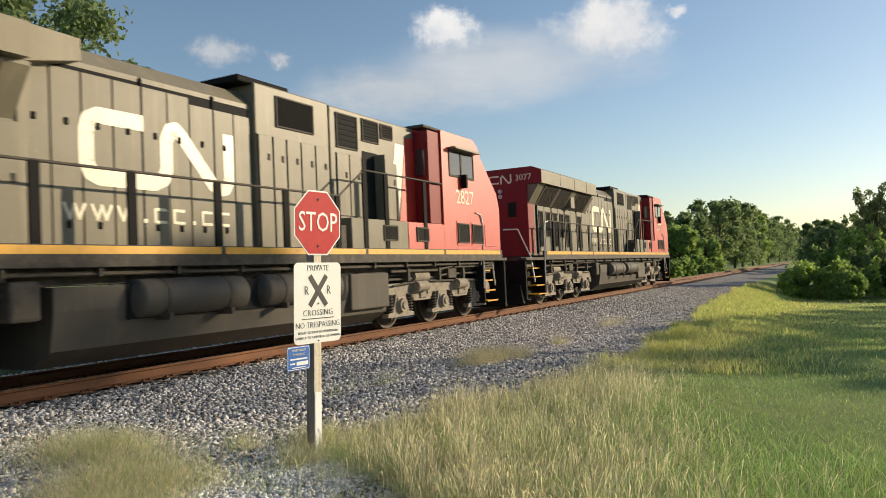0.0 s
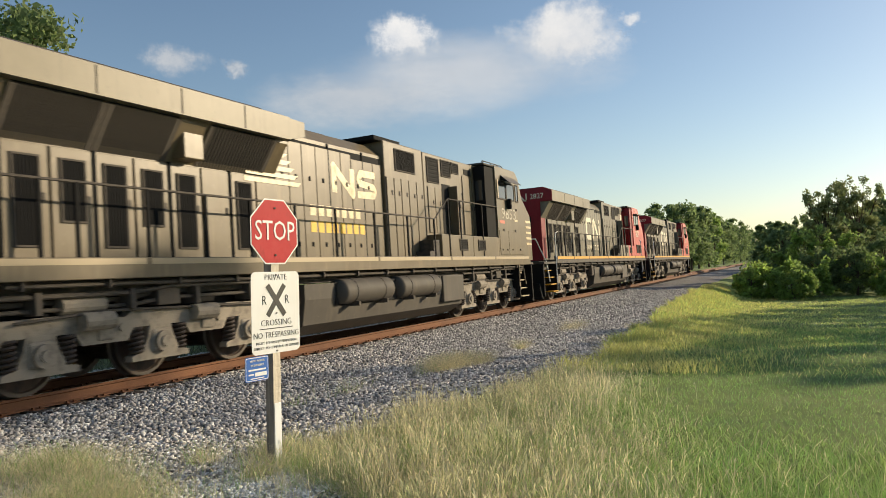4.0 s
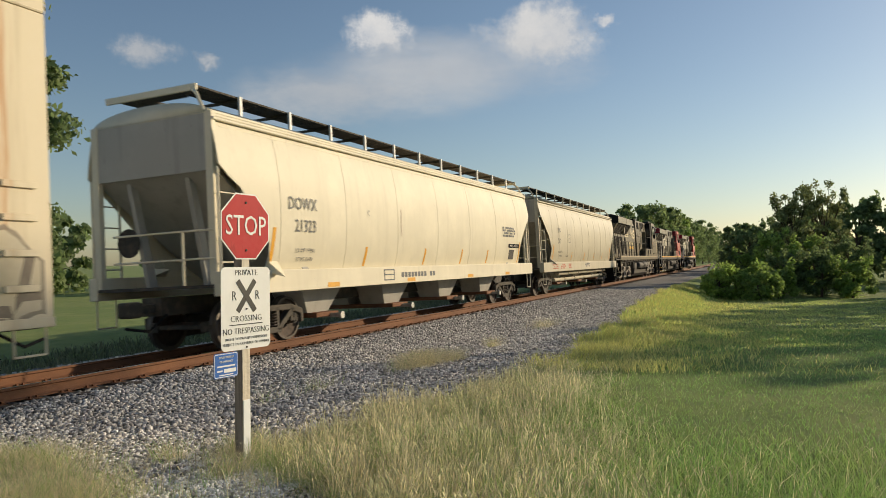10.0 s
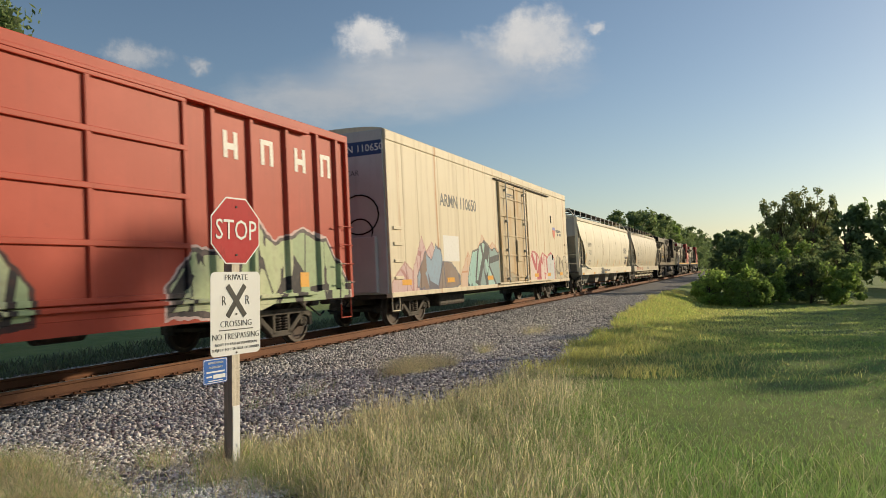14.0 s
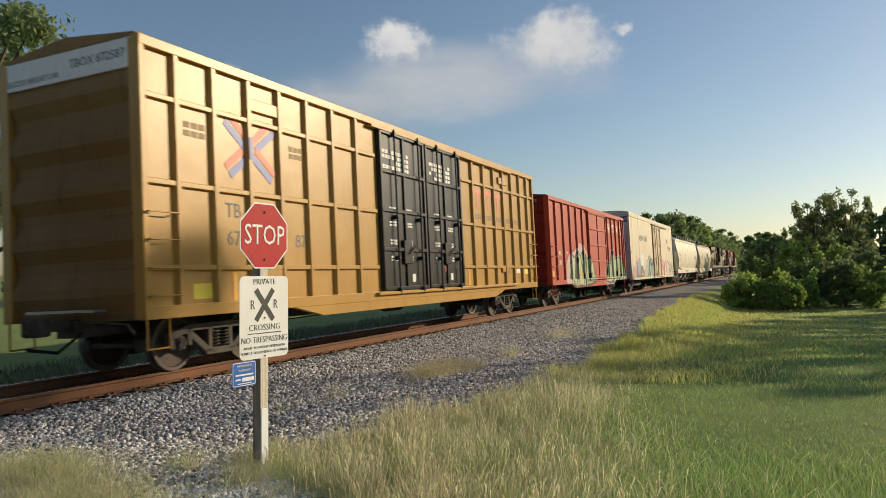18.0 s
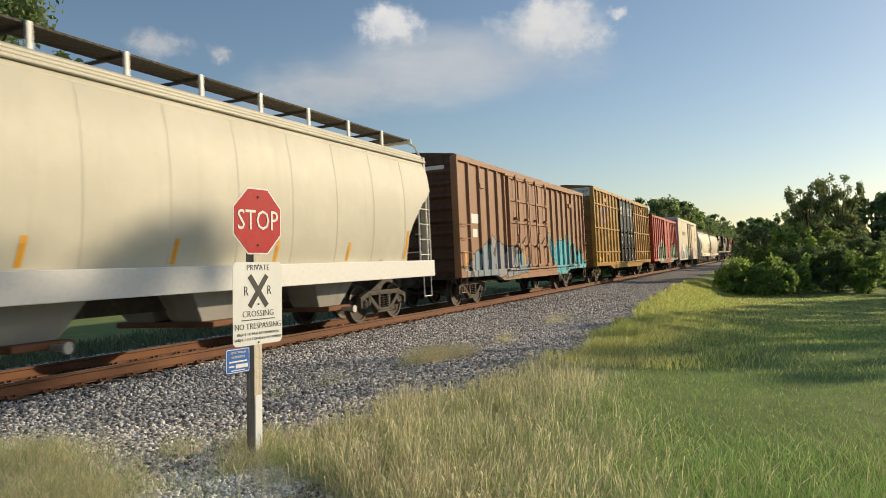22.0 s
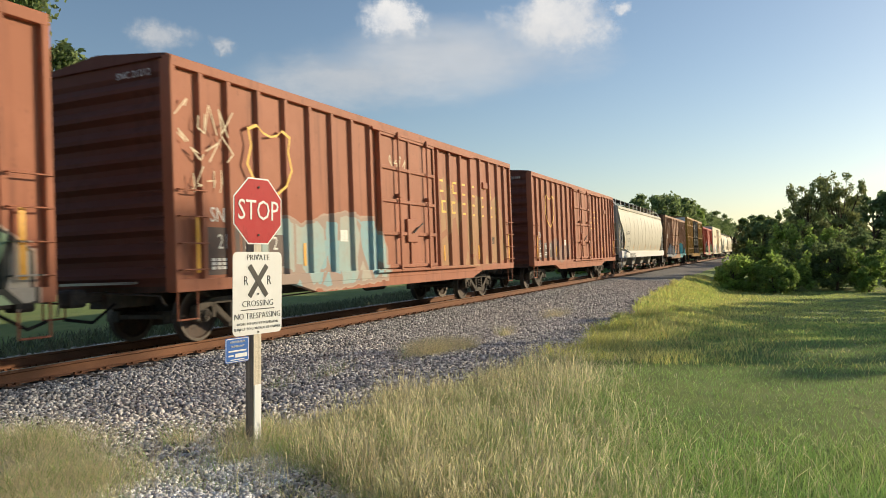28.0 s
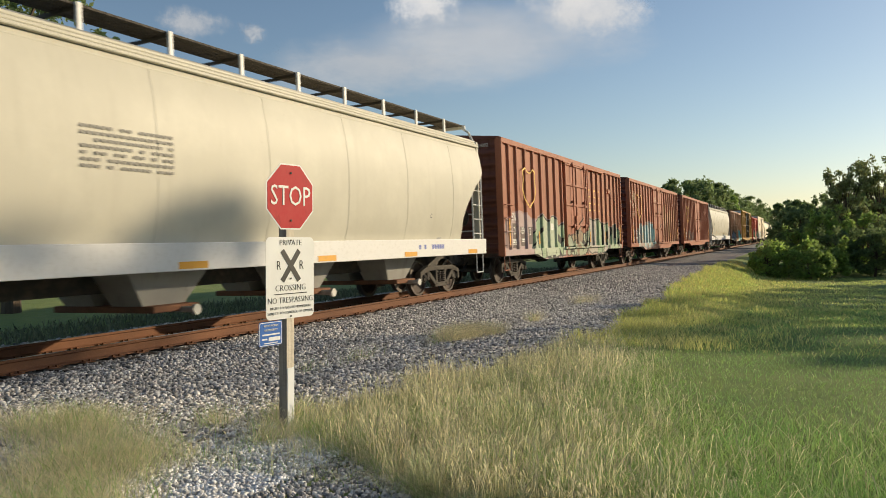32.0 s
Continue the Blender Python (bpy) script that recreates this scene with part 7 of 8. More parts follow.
def stroke(parent, pts, w, y, material, name="emblem_stroke", label=""):
    bm = bmesh.new()
    for (xa, za), (xb, zb) in zip(pts, pts[1:]):
        d = math.hypot(xb - xa, zb - za)
        box(bm, -d / 2, d / 2, y - 0.002, y, -w / 2, w / 2, m=Matrix.Translation(((xa + xb) / 2, 0, (za + zb) / 2)) @ Matrix.Rotation(-math.atan2(zb - za, xb - xa), 4, "Y"))
    for x, z in pts[1:-1]:
        cyl(bm, (x, y - 0.0015, z), (x, y - 0.0002, z), w / 2, seg=16)
    part(name, bm, material, parent, label)


soot = paint("dusty_black_hood", (0.195, 0.175, 0.130), (0.30, 0.265, 0.185), 0.75, 0.36, 0.22, rust=0.3, warp=(1.1, 0.5))
soot2 = paint("dusty_black_loco", (0.155, 0.122, 0.074), (0.27, 0.207, 0.12), 0.75, 0.30, 0.30, rust=0.3, warp=(1.1, 0.5))
cabred = paint("cab_red", (0.50, 0.035, 0.022), (0.30, 0.03, 0.02), 0.4, 0.38, 0.6, rust=0.1)
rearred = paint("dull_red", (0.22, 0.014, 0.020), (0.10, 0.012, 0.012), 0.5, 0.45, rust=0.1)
wingm = paint("radiator_wing", (0.22, 0.19, 0.13), (0.13, 0.108, 0.075), 0.5, 0.36, 0.25, rust=0.2, warp=(1.0, 0.45))
tankm = paint("fuel_tank_paint", (0.085, 0.075, 0.062), (0.16, 0.13, 0.092), 0.6, 0.6, rust=0.2)
offwhite = shader("faded_white_paint", (0.80, 0.73, 0.55), 0.4, 0, [(5, (1, 1, 1), (0.45, 0.40, 0.29), 0.50, 0.72, 0.4)])
goldw = shader("faded_gold_white", (0.74, 0.60, 0.34), 0.4, 0, [(5, (1, 1, 1), (0.28, 0.22, 0.13), 0.45, 0.68, 0.7)])
stripe_y = shader("sill_stripe_yellow", (0.70, 0.36, 0.02), 0.45, 0, [(4, (1, 1, 1), (0.45, 0.22, 0.03), 0.5, 0.7, 0.6)])
tanline = shader("sill_line_tan", (0.42, 0.33, 0.20), 0.5)


BRACKET = finish(boxes((-0.02, 0.02, -0.06, 0.06, -0.06, 0.06)), "sill_bracket", M["steel_dark"])
SCREEN = {}
for s in (-1, 1):
    for wide in (False, True):
        w = 0.045 if wide else 0.012
        SCREEN[s, wide] = finish(prism([(s * 0.958, 3.40), (s * 1.385, 4.03), (s * 1.365, 4.05), (s * 0.95, 3.44)], -w, w, "x"), "screen_bar", M["steel_dust"])

worn_number = shader("worn_number_paint", (0.50, 0.46, 0.36), 0.6, 0, [(7, (1, 1, 1), (0.30, 0.25, 0.18), 0.45, 0.62, 0.85)])


def locomotive(mid, number, livery, label):
    cn = livery == "red"
    hood = soot if cn else soot2
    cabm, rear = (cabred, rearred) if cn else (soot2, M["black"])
    L = thing("locomotive", label, "locomotive", "locomotives")
    F, B = 11.15, -11.15
    # underframe and walkways
    part("underframe", boxes((B + 0.3, F - 0.2, -1.2, 1.2, 1.28, 1.6)), M["steel_dark"], L)
    part("walkway", boxes((-9.5, 10.4, -1.52, 1.52, 1.6, 1.66)), M["steel_dark"], L)
    for s in (-1, 1):
        part("side_sill", boxes((-9.5, 10.75, min(s * 1.42, s * 1.54), max(s * 1.42, s * 1.54), 1.5, 1.80), bevel=0.01), M["steel_dark"] if cn else hood, L)
        for a, b in ((-9.4, -6.9), (-6.8, -4.2), (-4.1, -0.2), (-0.1, 3.8), (3.9, 7.2), (7.3, 10.6)):
            part("sill_stripe", boxes((a, b, min(s * 1.541, s * 1.545), max(s * 1.541, s * 1.545), 1.675 if cn else 1.70, 1.785)), stripe_y if cn else tanline, L)
        for x in np.arange(-8.8, 10, 1.3):
            part("sill_bracket", BRACKET, None, L).location = (x, s * 1.44, 1.44)
        part("pipe_run", tube([(-9.0, s * 1.42, 1.44), (-3.2, s * 1.42, 1.42), (4.8, s * 1.42, 1.42), (10.2, s * 1.42, 1.44)], 0.03), M["steel_dust"], L)
    for a, b in ((-9.4, -3.2), (4.9, 10.7)):
        part("traction_equipment", boxes((a, b, -0.95, 0.95, 0.92, 1.30), bevel=0.03), M["black"], L)
        for y, z, r in ((-1.10, 1.22, 0.045), (-1.22, 1.12, 0.03), (-1.30, 1.30, 0.035)):
            part("pipe_run", tube([(a + 0.2, y, z), ((a + b) / 2 - 0.6, y, z), ((a + b) / 2, y - 0.04, z + 0.07), (b - 0.3, y - 0.04, z + 0.07)], r), M["steel_dust"], L)
        for x in (a + 0.9, a + 2.4, a + 3.7, a + 5.0):
            part("pipe_bracket", boxes((x - 0.05, x + 0.05, -1.36, -1.0, 1.06, 1.36), bevel=0.01), M["steel_dust"], L)
        bm = bmesh.new()
        cyl(bm, (a + 1.3, -1.18, 1.16), (a + 2.0, -1.18, 1.16), 0.12, seg=14)
        part("small_reservoir", bm, M["tan_dust"], L)
        part("junction_box", boxes((a + 2.9, a + 3.35, -1.32, -1.0, 1.08, 1.42), bevel=0.02), M["steel_dust"], L)
        for x in (a + 1.0, a + 3.1, a + 5.1):
            part("motor_duct", tube([(x, -0.95, 1.25), (x + 0.1, -1.15, 1.05), (x + 0.35, -1.1, 0.75)], 0.06, 8), M["black"], L)
    # end platforms, steps and pilots
    for s, e in ((-1, B), (1, F)):
        top = 2.8 if cn or s < 0 else 1.75
        part("end_platform", boxes((min(s * 9.5, e), max(s * 9.5, e), -1.5, 1.5, 1.50, 1.58)), M["steel_dark"], L)
        part("pilot_plate", boxes((min(e, e - s * 0.12), max(e, e - s * 0.12), -1.45, 1.45, 0.25, 1.5), bevel=0.02), M["black"], L)
        part("snow_plough", prism([(-1.4, 0.15), (1.4, 0.15), (1.3, 0.75), (-1.3, 0.75)], e, e + s * 0.16, "x"), M["black"], L)
        for y in (-1, 1):
            st = part("step_well", boxes((min(e - s * 1.55, e - s * 1.62), max(e - s * 1.55, e - s * 1.62), min(y * 0.95, y * 1.5), max(y * 0.95, y * 1.5), 0.35, 1.5)), M["black"], L)
            for i, z in enumerate((0.38, 0.66, 0.94, 1.22)):
                part("step", boxes((min(e - s * 1.55, e - s * 0.85), max(e - s * 1.55, e - s * 0.85), min(y * (1.12 - 0.0), y * (1.55 - 0.07 * i)), max(y * 1.12, y * (1.55 - 0.07 * i)), z, z + 0.035)), stripe_y if cn else tanline, st, "yellow-edged boarding step")
                part("riser", boxes((min(e - s * 1.5, e - s * 0.9), max(e - s * 1.5, e - s * 0.9), min(y * 1.12, y * 1.14), max(y * 1.12, y * 1.14), z + 0.035, z + 0.28)), M["black"], st)
            part("handrail", tube([(e - s * 1.62, y * 1.5, 0.75), (e - s * 1.62, y * 1.52, top - 0.3), (e - s * 1.72, y * 1.52, top - 0.05), (e - s * 2.0, y * 1.52, top)], 0.022), M["white"] if cn else tanline, L, "pale grab rail beside the steps")
            part("handrail", tube([(e - s * 0.78, y * 1.45, 0.8), (e - s * 0.75, y * 1.35, 1.6), (e - s * 0.35, y * 1.1, 2.5), (e - s * 0.1, y * 0.7, 2.5)], 0.022), M["white"] if cn else tanline, L, "pale sloping grab rail")
        coupler(L, e + s * 0.05, 0.88)
        for y in (-0.9, -0.7, -0.5, 0.5, 0.7, 0.9):
            part("air_hose", tube([(e + s * 0.02, y, 1.15), (e + s * 0.2, y, 0.85), (e + s * 0.18, y, 0.5)], 0.022, 6), M["black"], L, "black air hose")
    # radiator end
    part("rear_hood", boxes((-9.45, -3.0, -0.95, 0.95, 1.66, 4.1), bevel=0.04), hood, L, "dusty radiator compartment")
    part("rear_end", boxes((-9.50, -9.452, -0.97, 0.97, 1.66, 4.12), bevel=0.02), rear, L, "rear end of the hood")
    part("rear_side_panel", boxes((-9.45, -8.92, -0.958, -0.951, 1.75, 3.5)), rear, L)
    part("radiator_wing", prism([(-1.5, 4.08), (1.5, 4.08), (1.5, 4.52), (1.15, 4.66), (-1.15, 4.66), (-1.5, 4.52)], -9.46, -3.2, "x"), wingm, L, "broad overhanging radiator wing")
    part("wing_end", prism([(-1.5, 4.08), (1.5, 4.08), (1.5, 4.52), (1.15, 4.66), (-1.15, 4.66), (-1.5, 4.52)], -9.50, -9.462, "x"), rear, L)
    part("wing_taper", prism([(-3.2, 4.1), (-2.3, 4.3), (-2.3, 4.6), (-3.2, 4.62)], -1.2, 1.2), wingm, L)
    for x in (-7.6, -6.0, -4.5):
        part("wing_seam", boxes((x - 0.012, x + 0.012, -1.506, -1.50, 4.10, 4.5)), M["steel_dark"], L)
    part("radiator_guard", boxes((-9.0, -3.4, -1.0, 1.0, 4.662, 4.74), bevel=0.02), M["steel_dark"], L)
    for s in (-1, 1):
        part("radiator_slope", prism([(s * 0.945, 3.40), (s * 1.34, 4.02), (s * 1.34, 4.075), (s * 0.945, 4.075)], -9.44, -3.1, "x"), hood, L, "slanted hood panel under the wing")
    for a, b in ((-8.75, -7.35), (-7.25, -5.95), (-5.2, -3.5)):
        for s in (-1, 1):
            q = prism([(s * 0.955, 3.42), (s * 1.36, 4.02), (s * 1.36, 4.07), (s * 0.955, 4.07)], a, b, "x")
            g = part("radiator_screen", q, M["hole"], L, "slanted dark radiator screen")
            for i in range(23):
                wide = i in (0, 22)
                p = part("screen_bar", SCREEN[s, wide], None, g)
                p.location = (a + (b - a) * i / 22, 0, 0)
    doors = [-8.72, -8.0, -7.28, -6.56, -5.84, -5.12, -4.4, -3.68, -3.02]
    for i, (a, b) in enumerate(zip(doors, doors[1:])):
        d = part("hood_door", boxes((a + 0.02, b - 0.02, -0.985, -0.95, 1.8, 3.38), bevel=0.008), hood, L)
        if i in (0, 1, 2, 3, 4, 6):
            louvre(d, a + 0.18, b - 0.18, 2.0 if i % 2 == 0 else 2.35, 3.2, -0.985, 7)
        part("latch", boxes((b - 0.14, b - 0.08, -1.0, -0.985, 2.6, 2.72), bevel=0.005), M["steel_dark"], d)
        if i % 2 == 0:
            part("door_post", boxes((a - 0.025, a + 0.025, -1.005, -0.95, 1.75, 3.4)), M["black"], L)
    part("control_box", boxes((-5.75, -5.3, -1.25, -0.95, 3.45, 3.95), bevel=0.02), hood, L)
    # engine hood
    part("engine_hood", prism([(-0.95, 1.66), (0.95, 1.66), (0.95, 4.36), (0.72, 4.62), (-0.72, 4.62), (-0.95, 4.36)], -3.0, 1.2, "x"), hood, L, "long engine hood with tall doors")
    xs_ = [-3.08, -2.62, -2.16, -1.66, -1.16, -0.68, -0.24, 0.28, 0.74, 1.14]
    part("door_gap", boxes((-3.0, 1.15, -0.9535, -0.9505, 1.8, 4.28)), M["hole"], L)
    part("door_gap", boxes((-8.72, -3.02, -0.9535, -0.9505, 1.8, 3.38)), M["hole"], L)
    part("door_gap", boxes((1.2, 3.3, -1.0535, -1.0505, 1.8, 3.85)), M["hole"], L)
    part("door_gap", boxes((3.55, 6.0, -1.0535, -1.0505, 2.5, 3.8)), M["hole"], L)
    for a, b in zip(xs_, xs_[1:]):
        d = part("hood_door", boxes((a + 0.013, b - 0.013, -0.978, -0.95, 1.83, 4.22 if a < -0.3 else 4.12), bevel=0.005), hood, L)
        if b - a > 0.44:
            for z in (2.05, 3.45):
                part("latch", boxes(((a + b) / 2 - 0.03, (a + b) / 2 + 0.03, -0.992, -0.978, z, z + 0.10), bevel=0.012), M["black"], d)
    for x in (-1.16, 0.28):
        part("door_post", boxes((x - 0.02, x + 0.02, -0.979, -0.95, 1.75, 4.34)), M["black"], L)
    part("hood_seam", boxes((-1.18, -1.14, -0.9535, -0.9505, 4.28, 4.36)), M["hole"], L)
    bm = bmesh.new()
    for i in range(4):
        cyl(bm, (-2.3 + i * 0.25, 0.0, 4.6), (-2.3 + i * 0.25, 0.0, 4.82), 0.09, 0.06, seg=10)
    part("horn_cluster", bm, M["black"], L)
    part("exhaust_stack", boxes((-1.2, -0.3, -0.35, 0.35, 4.6, 4.78), bevel=0.05), M["steel_dark"], L)
    # blower and equipment compartments
    part("blower_box", boxes((1.2, 3.35, -1.05, 1.05, 1.66, 4.78), bevel=0.03), hood, L)
    part("blower_lid", boxes((0.85, 2.2, -1.0, 1.0, 4.74, 4.86), bevel=0.02), M["black"], L)
    louvre(L, 1.78, 2.82, 4.08, 4.60, -1.052, 22)
    part("equipment_box", boxes((3.38, 6.75, -1.05, 1.05, 1.66, 4.76), bevel=0.03), hood, L)
    louvre(L, 3.62, 4.32, 3.95, 4.62, -1.052, 6, False)
    louvre(L, 4.56, 5.15, 4.2, 4.64, -1.052, 6, False)
    louvre(L, 5.3, 5.75, 4.36, 4.64, -1.052, 5, False)
    for a, b in ((1.25, 1.62), (1.64, 2.0), (2.02, 2.42), (2.44, 2.86), (2.88, 3.3)):
        d = part("hood_door", boxes((a + 0.01, b - 0.01, -1.075, -1.05, 1.8, 3.85), bevel=0.007), hood, L)
        part("latch", boxes((b - 0.14, b - 0.08, -1.09, -1.075, 3.4, 3.52), bevel=0.004), M["steel_dark"], d)
    for a, b in ((3.58, 4.0), (4.03, 4.45), (5.2, 5.9)):
        d = part("hood_door", boxes((a, b, -1.075, -1.05, 2.5, 3.8), bevel=0.007), hood, L)
        part("latch", boxes((b - 0.14, b - 0.08, -1.09, -1.075, 3.3, 3.42), bevel=0.004), M["steel_dark"], d)
    part("open_doorway", boxes((4.52, 5.1, -1.058, -1.04, 1.9, 3.95)), M["hole"], L)
    part("open_door", boxes((4.98, 5.04, -1.34, -1.06, 1.95, 3.9), bevel=0.01), hood, L, "hinged door standing open")
    part("lower_box", boxes((3.4, 5.6, -1.5, -1.05, 1.66, 2.42), bevel=0.02), hood, L)
    fwd = 0.0 if cn else 0.42          # the black engine's cab stands further forward
    part("lower_box", boxes((5.61, 7.4 + fwd - 0.04, -1.5, -1.05, 1.66, 2.42), bevel=0.02), cabm, L)
    for a in (4.6, 6.0):
        louvre(L, a, a + 0.5, 2.0, 2.28, -1.502, 6, False)
    part("battery_steps", boxes((2.6, 3.2, -1.5, -1.1, 1.66, 1.95), (2.85, 3.2, -1.5, -1.1, 1.95, 2.25)), M["steel_dark"], L)
    # cab and nose
    outline = [(7.35, 1.66), (10.72, 1.66), (10.75, 2.95), (10.6, 3.4), (9.62, 4.32), (9.42, 4.64), (9.15, 4.78), (7.35, 4.78)]
    if not cn:
        outline = [(7.77, 1.66), (11.12, 1.66), (11.16, 2.9), (11.05, 3.28), (10.28, 3.88), (10.02, 4.5), (9.8, 4.72), (9.6, 4.78), (7.77, 4.78)]
    cab = part("cab", prism(outline, -1.5, 1.5), cabm, L, "cab with a broad sloping nose")
    part("cab_roof", boxes((6.75 + fwd, 9.3 + fwd, -1.35, 1.35, 4.782, 4.86), bevel=0.03), M["steel_dark"], L)
    part("cab_rear", boxes((6.75, 7.35 + fwd, -1.05, 1.05, 1.66, 4.76)), cabm, L)
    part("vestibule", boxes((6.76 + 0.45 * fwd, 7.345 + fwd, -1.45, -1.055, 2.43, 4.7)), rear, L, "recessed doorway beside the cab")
    part("vestibule_window", boxes((6.74 + 0.45 * fwd, 6.758 + 0.45 * fwd, -1.36, -1.12, 3.6, 4.25), bevel=0.006), M["glass"], L)
    if cn:
        part("hood_colour_panel", prism([(5.9, 1.8), (6.74, 1.8), (6.74, 4.5), (6.35, 4.5)], -1.056, -1.0505), cabred, L, "red wedge of the colour scheme")
        part("hood_colour_panel", prism([(5.55, 2.5), (5.95, 2.5), (6.3, 4.3), (5.9, 4.3)], -1.0555, -1.0505), offwhite, L)
    for x0, x1, z0, z1 in ((7.75, 8.35, 3.7, 4.3), (8.42, 9.1, 3.7, 4.3)) if cn else ((7.97, 8.64, 3.74, 4.30), (8.74, 9.46, 3.74, 4.26), (9.64, 9.86, 3.74, 4.28)):
        w = part("window", boxes((x0, x1, -1.506, -1.49, z0, z1), bevel=0.01), M["glass"], cab, "dark cab side window")
        bm = boxes((x0 - 0.035, x0, -1.52, -1.5, z0 - 0.04, z1 + 0.04), (x1, x1 + 0.035, -1.52, -1.5, z0 - 0.04, z1 + 0.04), (x0, x1, -1.52, -1.5, z0 - 0.04, z0), (x0, x1, -1.52, -1.5, z1, z1 + 0.04))
        part("window_frame", bm, M["steel_dust"], w)
    if cn:
        part("sun_shade", prism([(7.7, 4.4), (9.2, 4.4), (9.15, 4.35), (7.72, 4.35)], -1.72, -1.5), hood, cab, "awning over the side windows")
    else:
        bm = bmesh.new()
        box(bm, 8.25, 9.45, -0.40, 0.0, -0.012, 0.012, bevel=0.004, m=Matrix.Translation((0, -1.505, 4.52)) @ Matrix.Rotation(radians(42), 4, "X"))
        part("sun_shade", bm, hood, cab, "hinged awning propped open over the side windows")
        part("shade_end", prism([(-1.505, 4.52), (-1.80, 4.26), (-1.505, 4.36)], 8.24, 8.25, "x"), M["black"], cab)
        part("window_post", boxes((7.84, 7.93, -1.535, -1.5, 3.72, 4.36), bevel=0.008), tanline, cab, "pale strip beside the cab window")
        for a, b in ((7.86, 8.68), (8.70, 10.1)):
            d = part("cab_panel", boxes((a, b, -1.514, -1.5, 1.86, 2.66), bevel=0.005), cabm, cab)
            for f in (0.22, 0.78):
                bm = bmesh.new()
                cyl(bm, (a + (b - a) * f, -1.53, 2.02), (a + (b - a) * f, -1.512, 2.02), 0.03, seg=10)
                part("latch", bm, M["black"], d)
            part("hinge", boxes(((a + b) / 2 - 0.05, (a + b) / 2 + 0.05, -1.53, -1.512, 2.63, 2.72), bevel=0.004), M["steel_dark"], d)
        bm = bmesh.new()
        cyl(bm, (9.62, -1.52, 3.42), (9.62, -1.5, 3.42), 0.05, seg=12)
        part("filler_cap", bm, M["black"], cab)
        part("warning_label", boxes((7.98, 8.42, -1.5035, -1.5, 2.90, 3.0)), red_p, cab, "faded red label")
        part("warning_label", boxes((9.42, 9.72, -1.5035, -1.5, 3.0, 3.07)), goldw, cab, "pale worn label")
        part("roof_box", boxes((8.3, 9.1, -1.2, -0.8, 4.862, 4.94), bevel=0.02), M["steel_dark"], L)
        part("roof_rail", tube([(7.4, -1.2, 4.87), (7.5, -1.2, 4.96), (9.2, -1.2, 4.96), (9.3, -1.2, 4.87)], 0.018), M["steel_dust"], L)
        # doors and grilles of the hood beside the cab
        for a, b in ((6.02, 6.74), (6.79, 6.94)):
            d = part("hood_door", boxes((a, b, -1.078, -1.05, 2.5, 4.34), bevel=0.007), hood, L)
            part("latch", boxes((b - 0.12, b - 0.06, -1.095, -1.078, 3.28, 3.42), bevel=0.004), M["steel_dark"], d)
        part("hood_grille", boxes((6.2, 6.74, -1.062, -1.05, 4.38, 4.56)), M["hole"], L, "dark grille high on the hood")
    part("mirror", boxes((8.36 + 0.8 * fwd, 8.46 + 0.8 * fwd, -1.66, -1.51, 3.4, 3.75), bevel=0.01), M["black"], cab)
    if cn:
        part("windscreen", prism([(9.68, 4.29), (10.06, 3.94), (10.08, 3.97), (9.70, 4.31)], -1.3, 1.3), M["glass"], cab)
        for a, b in ((8.0, 8.75), (8.85, 9.6)):
            d = part("cab_panel", boxes((a, b, -1.512, -1.5, 1.9, 2.55), bevel=0.005), cabm, cab)
            louvre(d, a + 0.08, b - 0.08, 2.0, 2.45, -1.513, 8, False)
        part("nose_panel", boxes((9.7, 10.4, -1.512, -1.5, 1.9, 2.5), bevel=0.005), cabm, cab)
    else:
        part("windscreen", prism([(10.07, 4.44), (10.26, 3.98), (10.28, 3.99), (10.09, 4.45)], -1.3, 1.3), M["glass"], cab)
    part("beacon", boxes((7.6 + fwd, 7.9 + fwd, -0.3, 0.3, 4.86, 4.98), bevel=0.04), M["galv"], L)
    near_text(number, 0.52, 8.55 if cn else 8.87, -1.506, 3.15 if cn else 3.22, offwhite if cn else worn_number, cab, name="number_lettering", width=1.0 if cn else 1.4)
    # handrails and stanchions
    rail = [(-9.2, 2.82), (3.0, 2.82), (3.9, 3.42), (7.3 if cn else 7.76, 3.42)]
    part("handrail", tube([(x, -1.5, z) for x, z in rail], 0.021), M["steel_dust"], L, "long tubular handrail")
    part("handrail", tube([(x, 1.5, z) for x, z in rail], 0.021), M["steel_dust"], L)
    for x in (-8.55, -8.0, -6.8, -5.6, -4.5, -3.2, -1.8, -0.2, 1.42, 2.95, 3.9, 4.72, 6.4):
        zt = np.interp(x, [p[0] for p in rail], [p[1] for p in rail])
        for y in (-1.5, 1.5):
            w = 0.075 if cn else 0.028
            part("stanchion", boxes((x - w, x + w, y - 0.02, y + 0.02, 1.62, float(zt)), bevel=0.006), M["black"], L)
    # tank and reservoirs
    part("fuel_tank", prism([(-1.45, 0.95), (-1.45, 1.26), (1.45, 1.26), (1.45, 0.95), (1.36, 0.45), (0.95, 0.22), (-0.95, 0.22), (-1.36, 0.45)], -2.95, 4.75, "x"), tankm, L, "long fuel tank slung under the frame")
    part("tank_recess", boxes((-1.9, 3.2, -1.462, -1.445, 0.78, 1.27)), M["hole"], L)
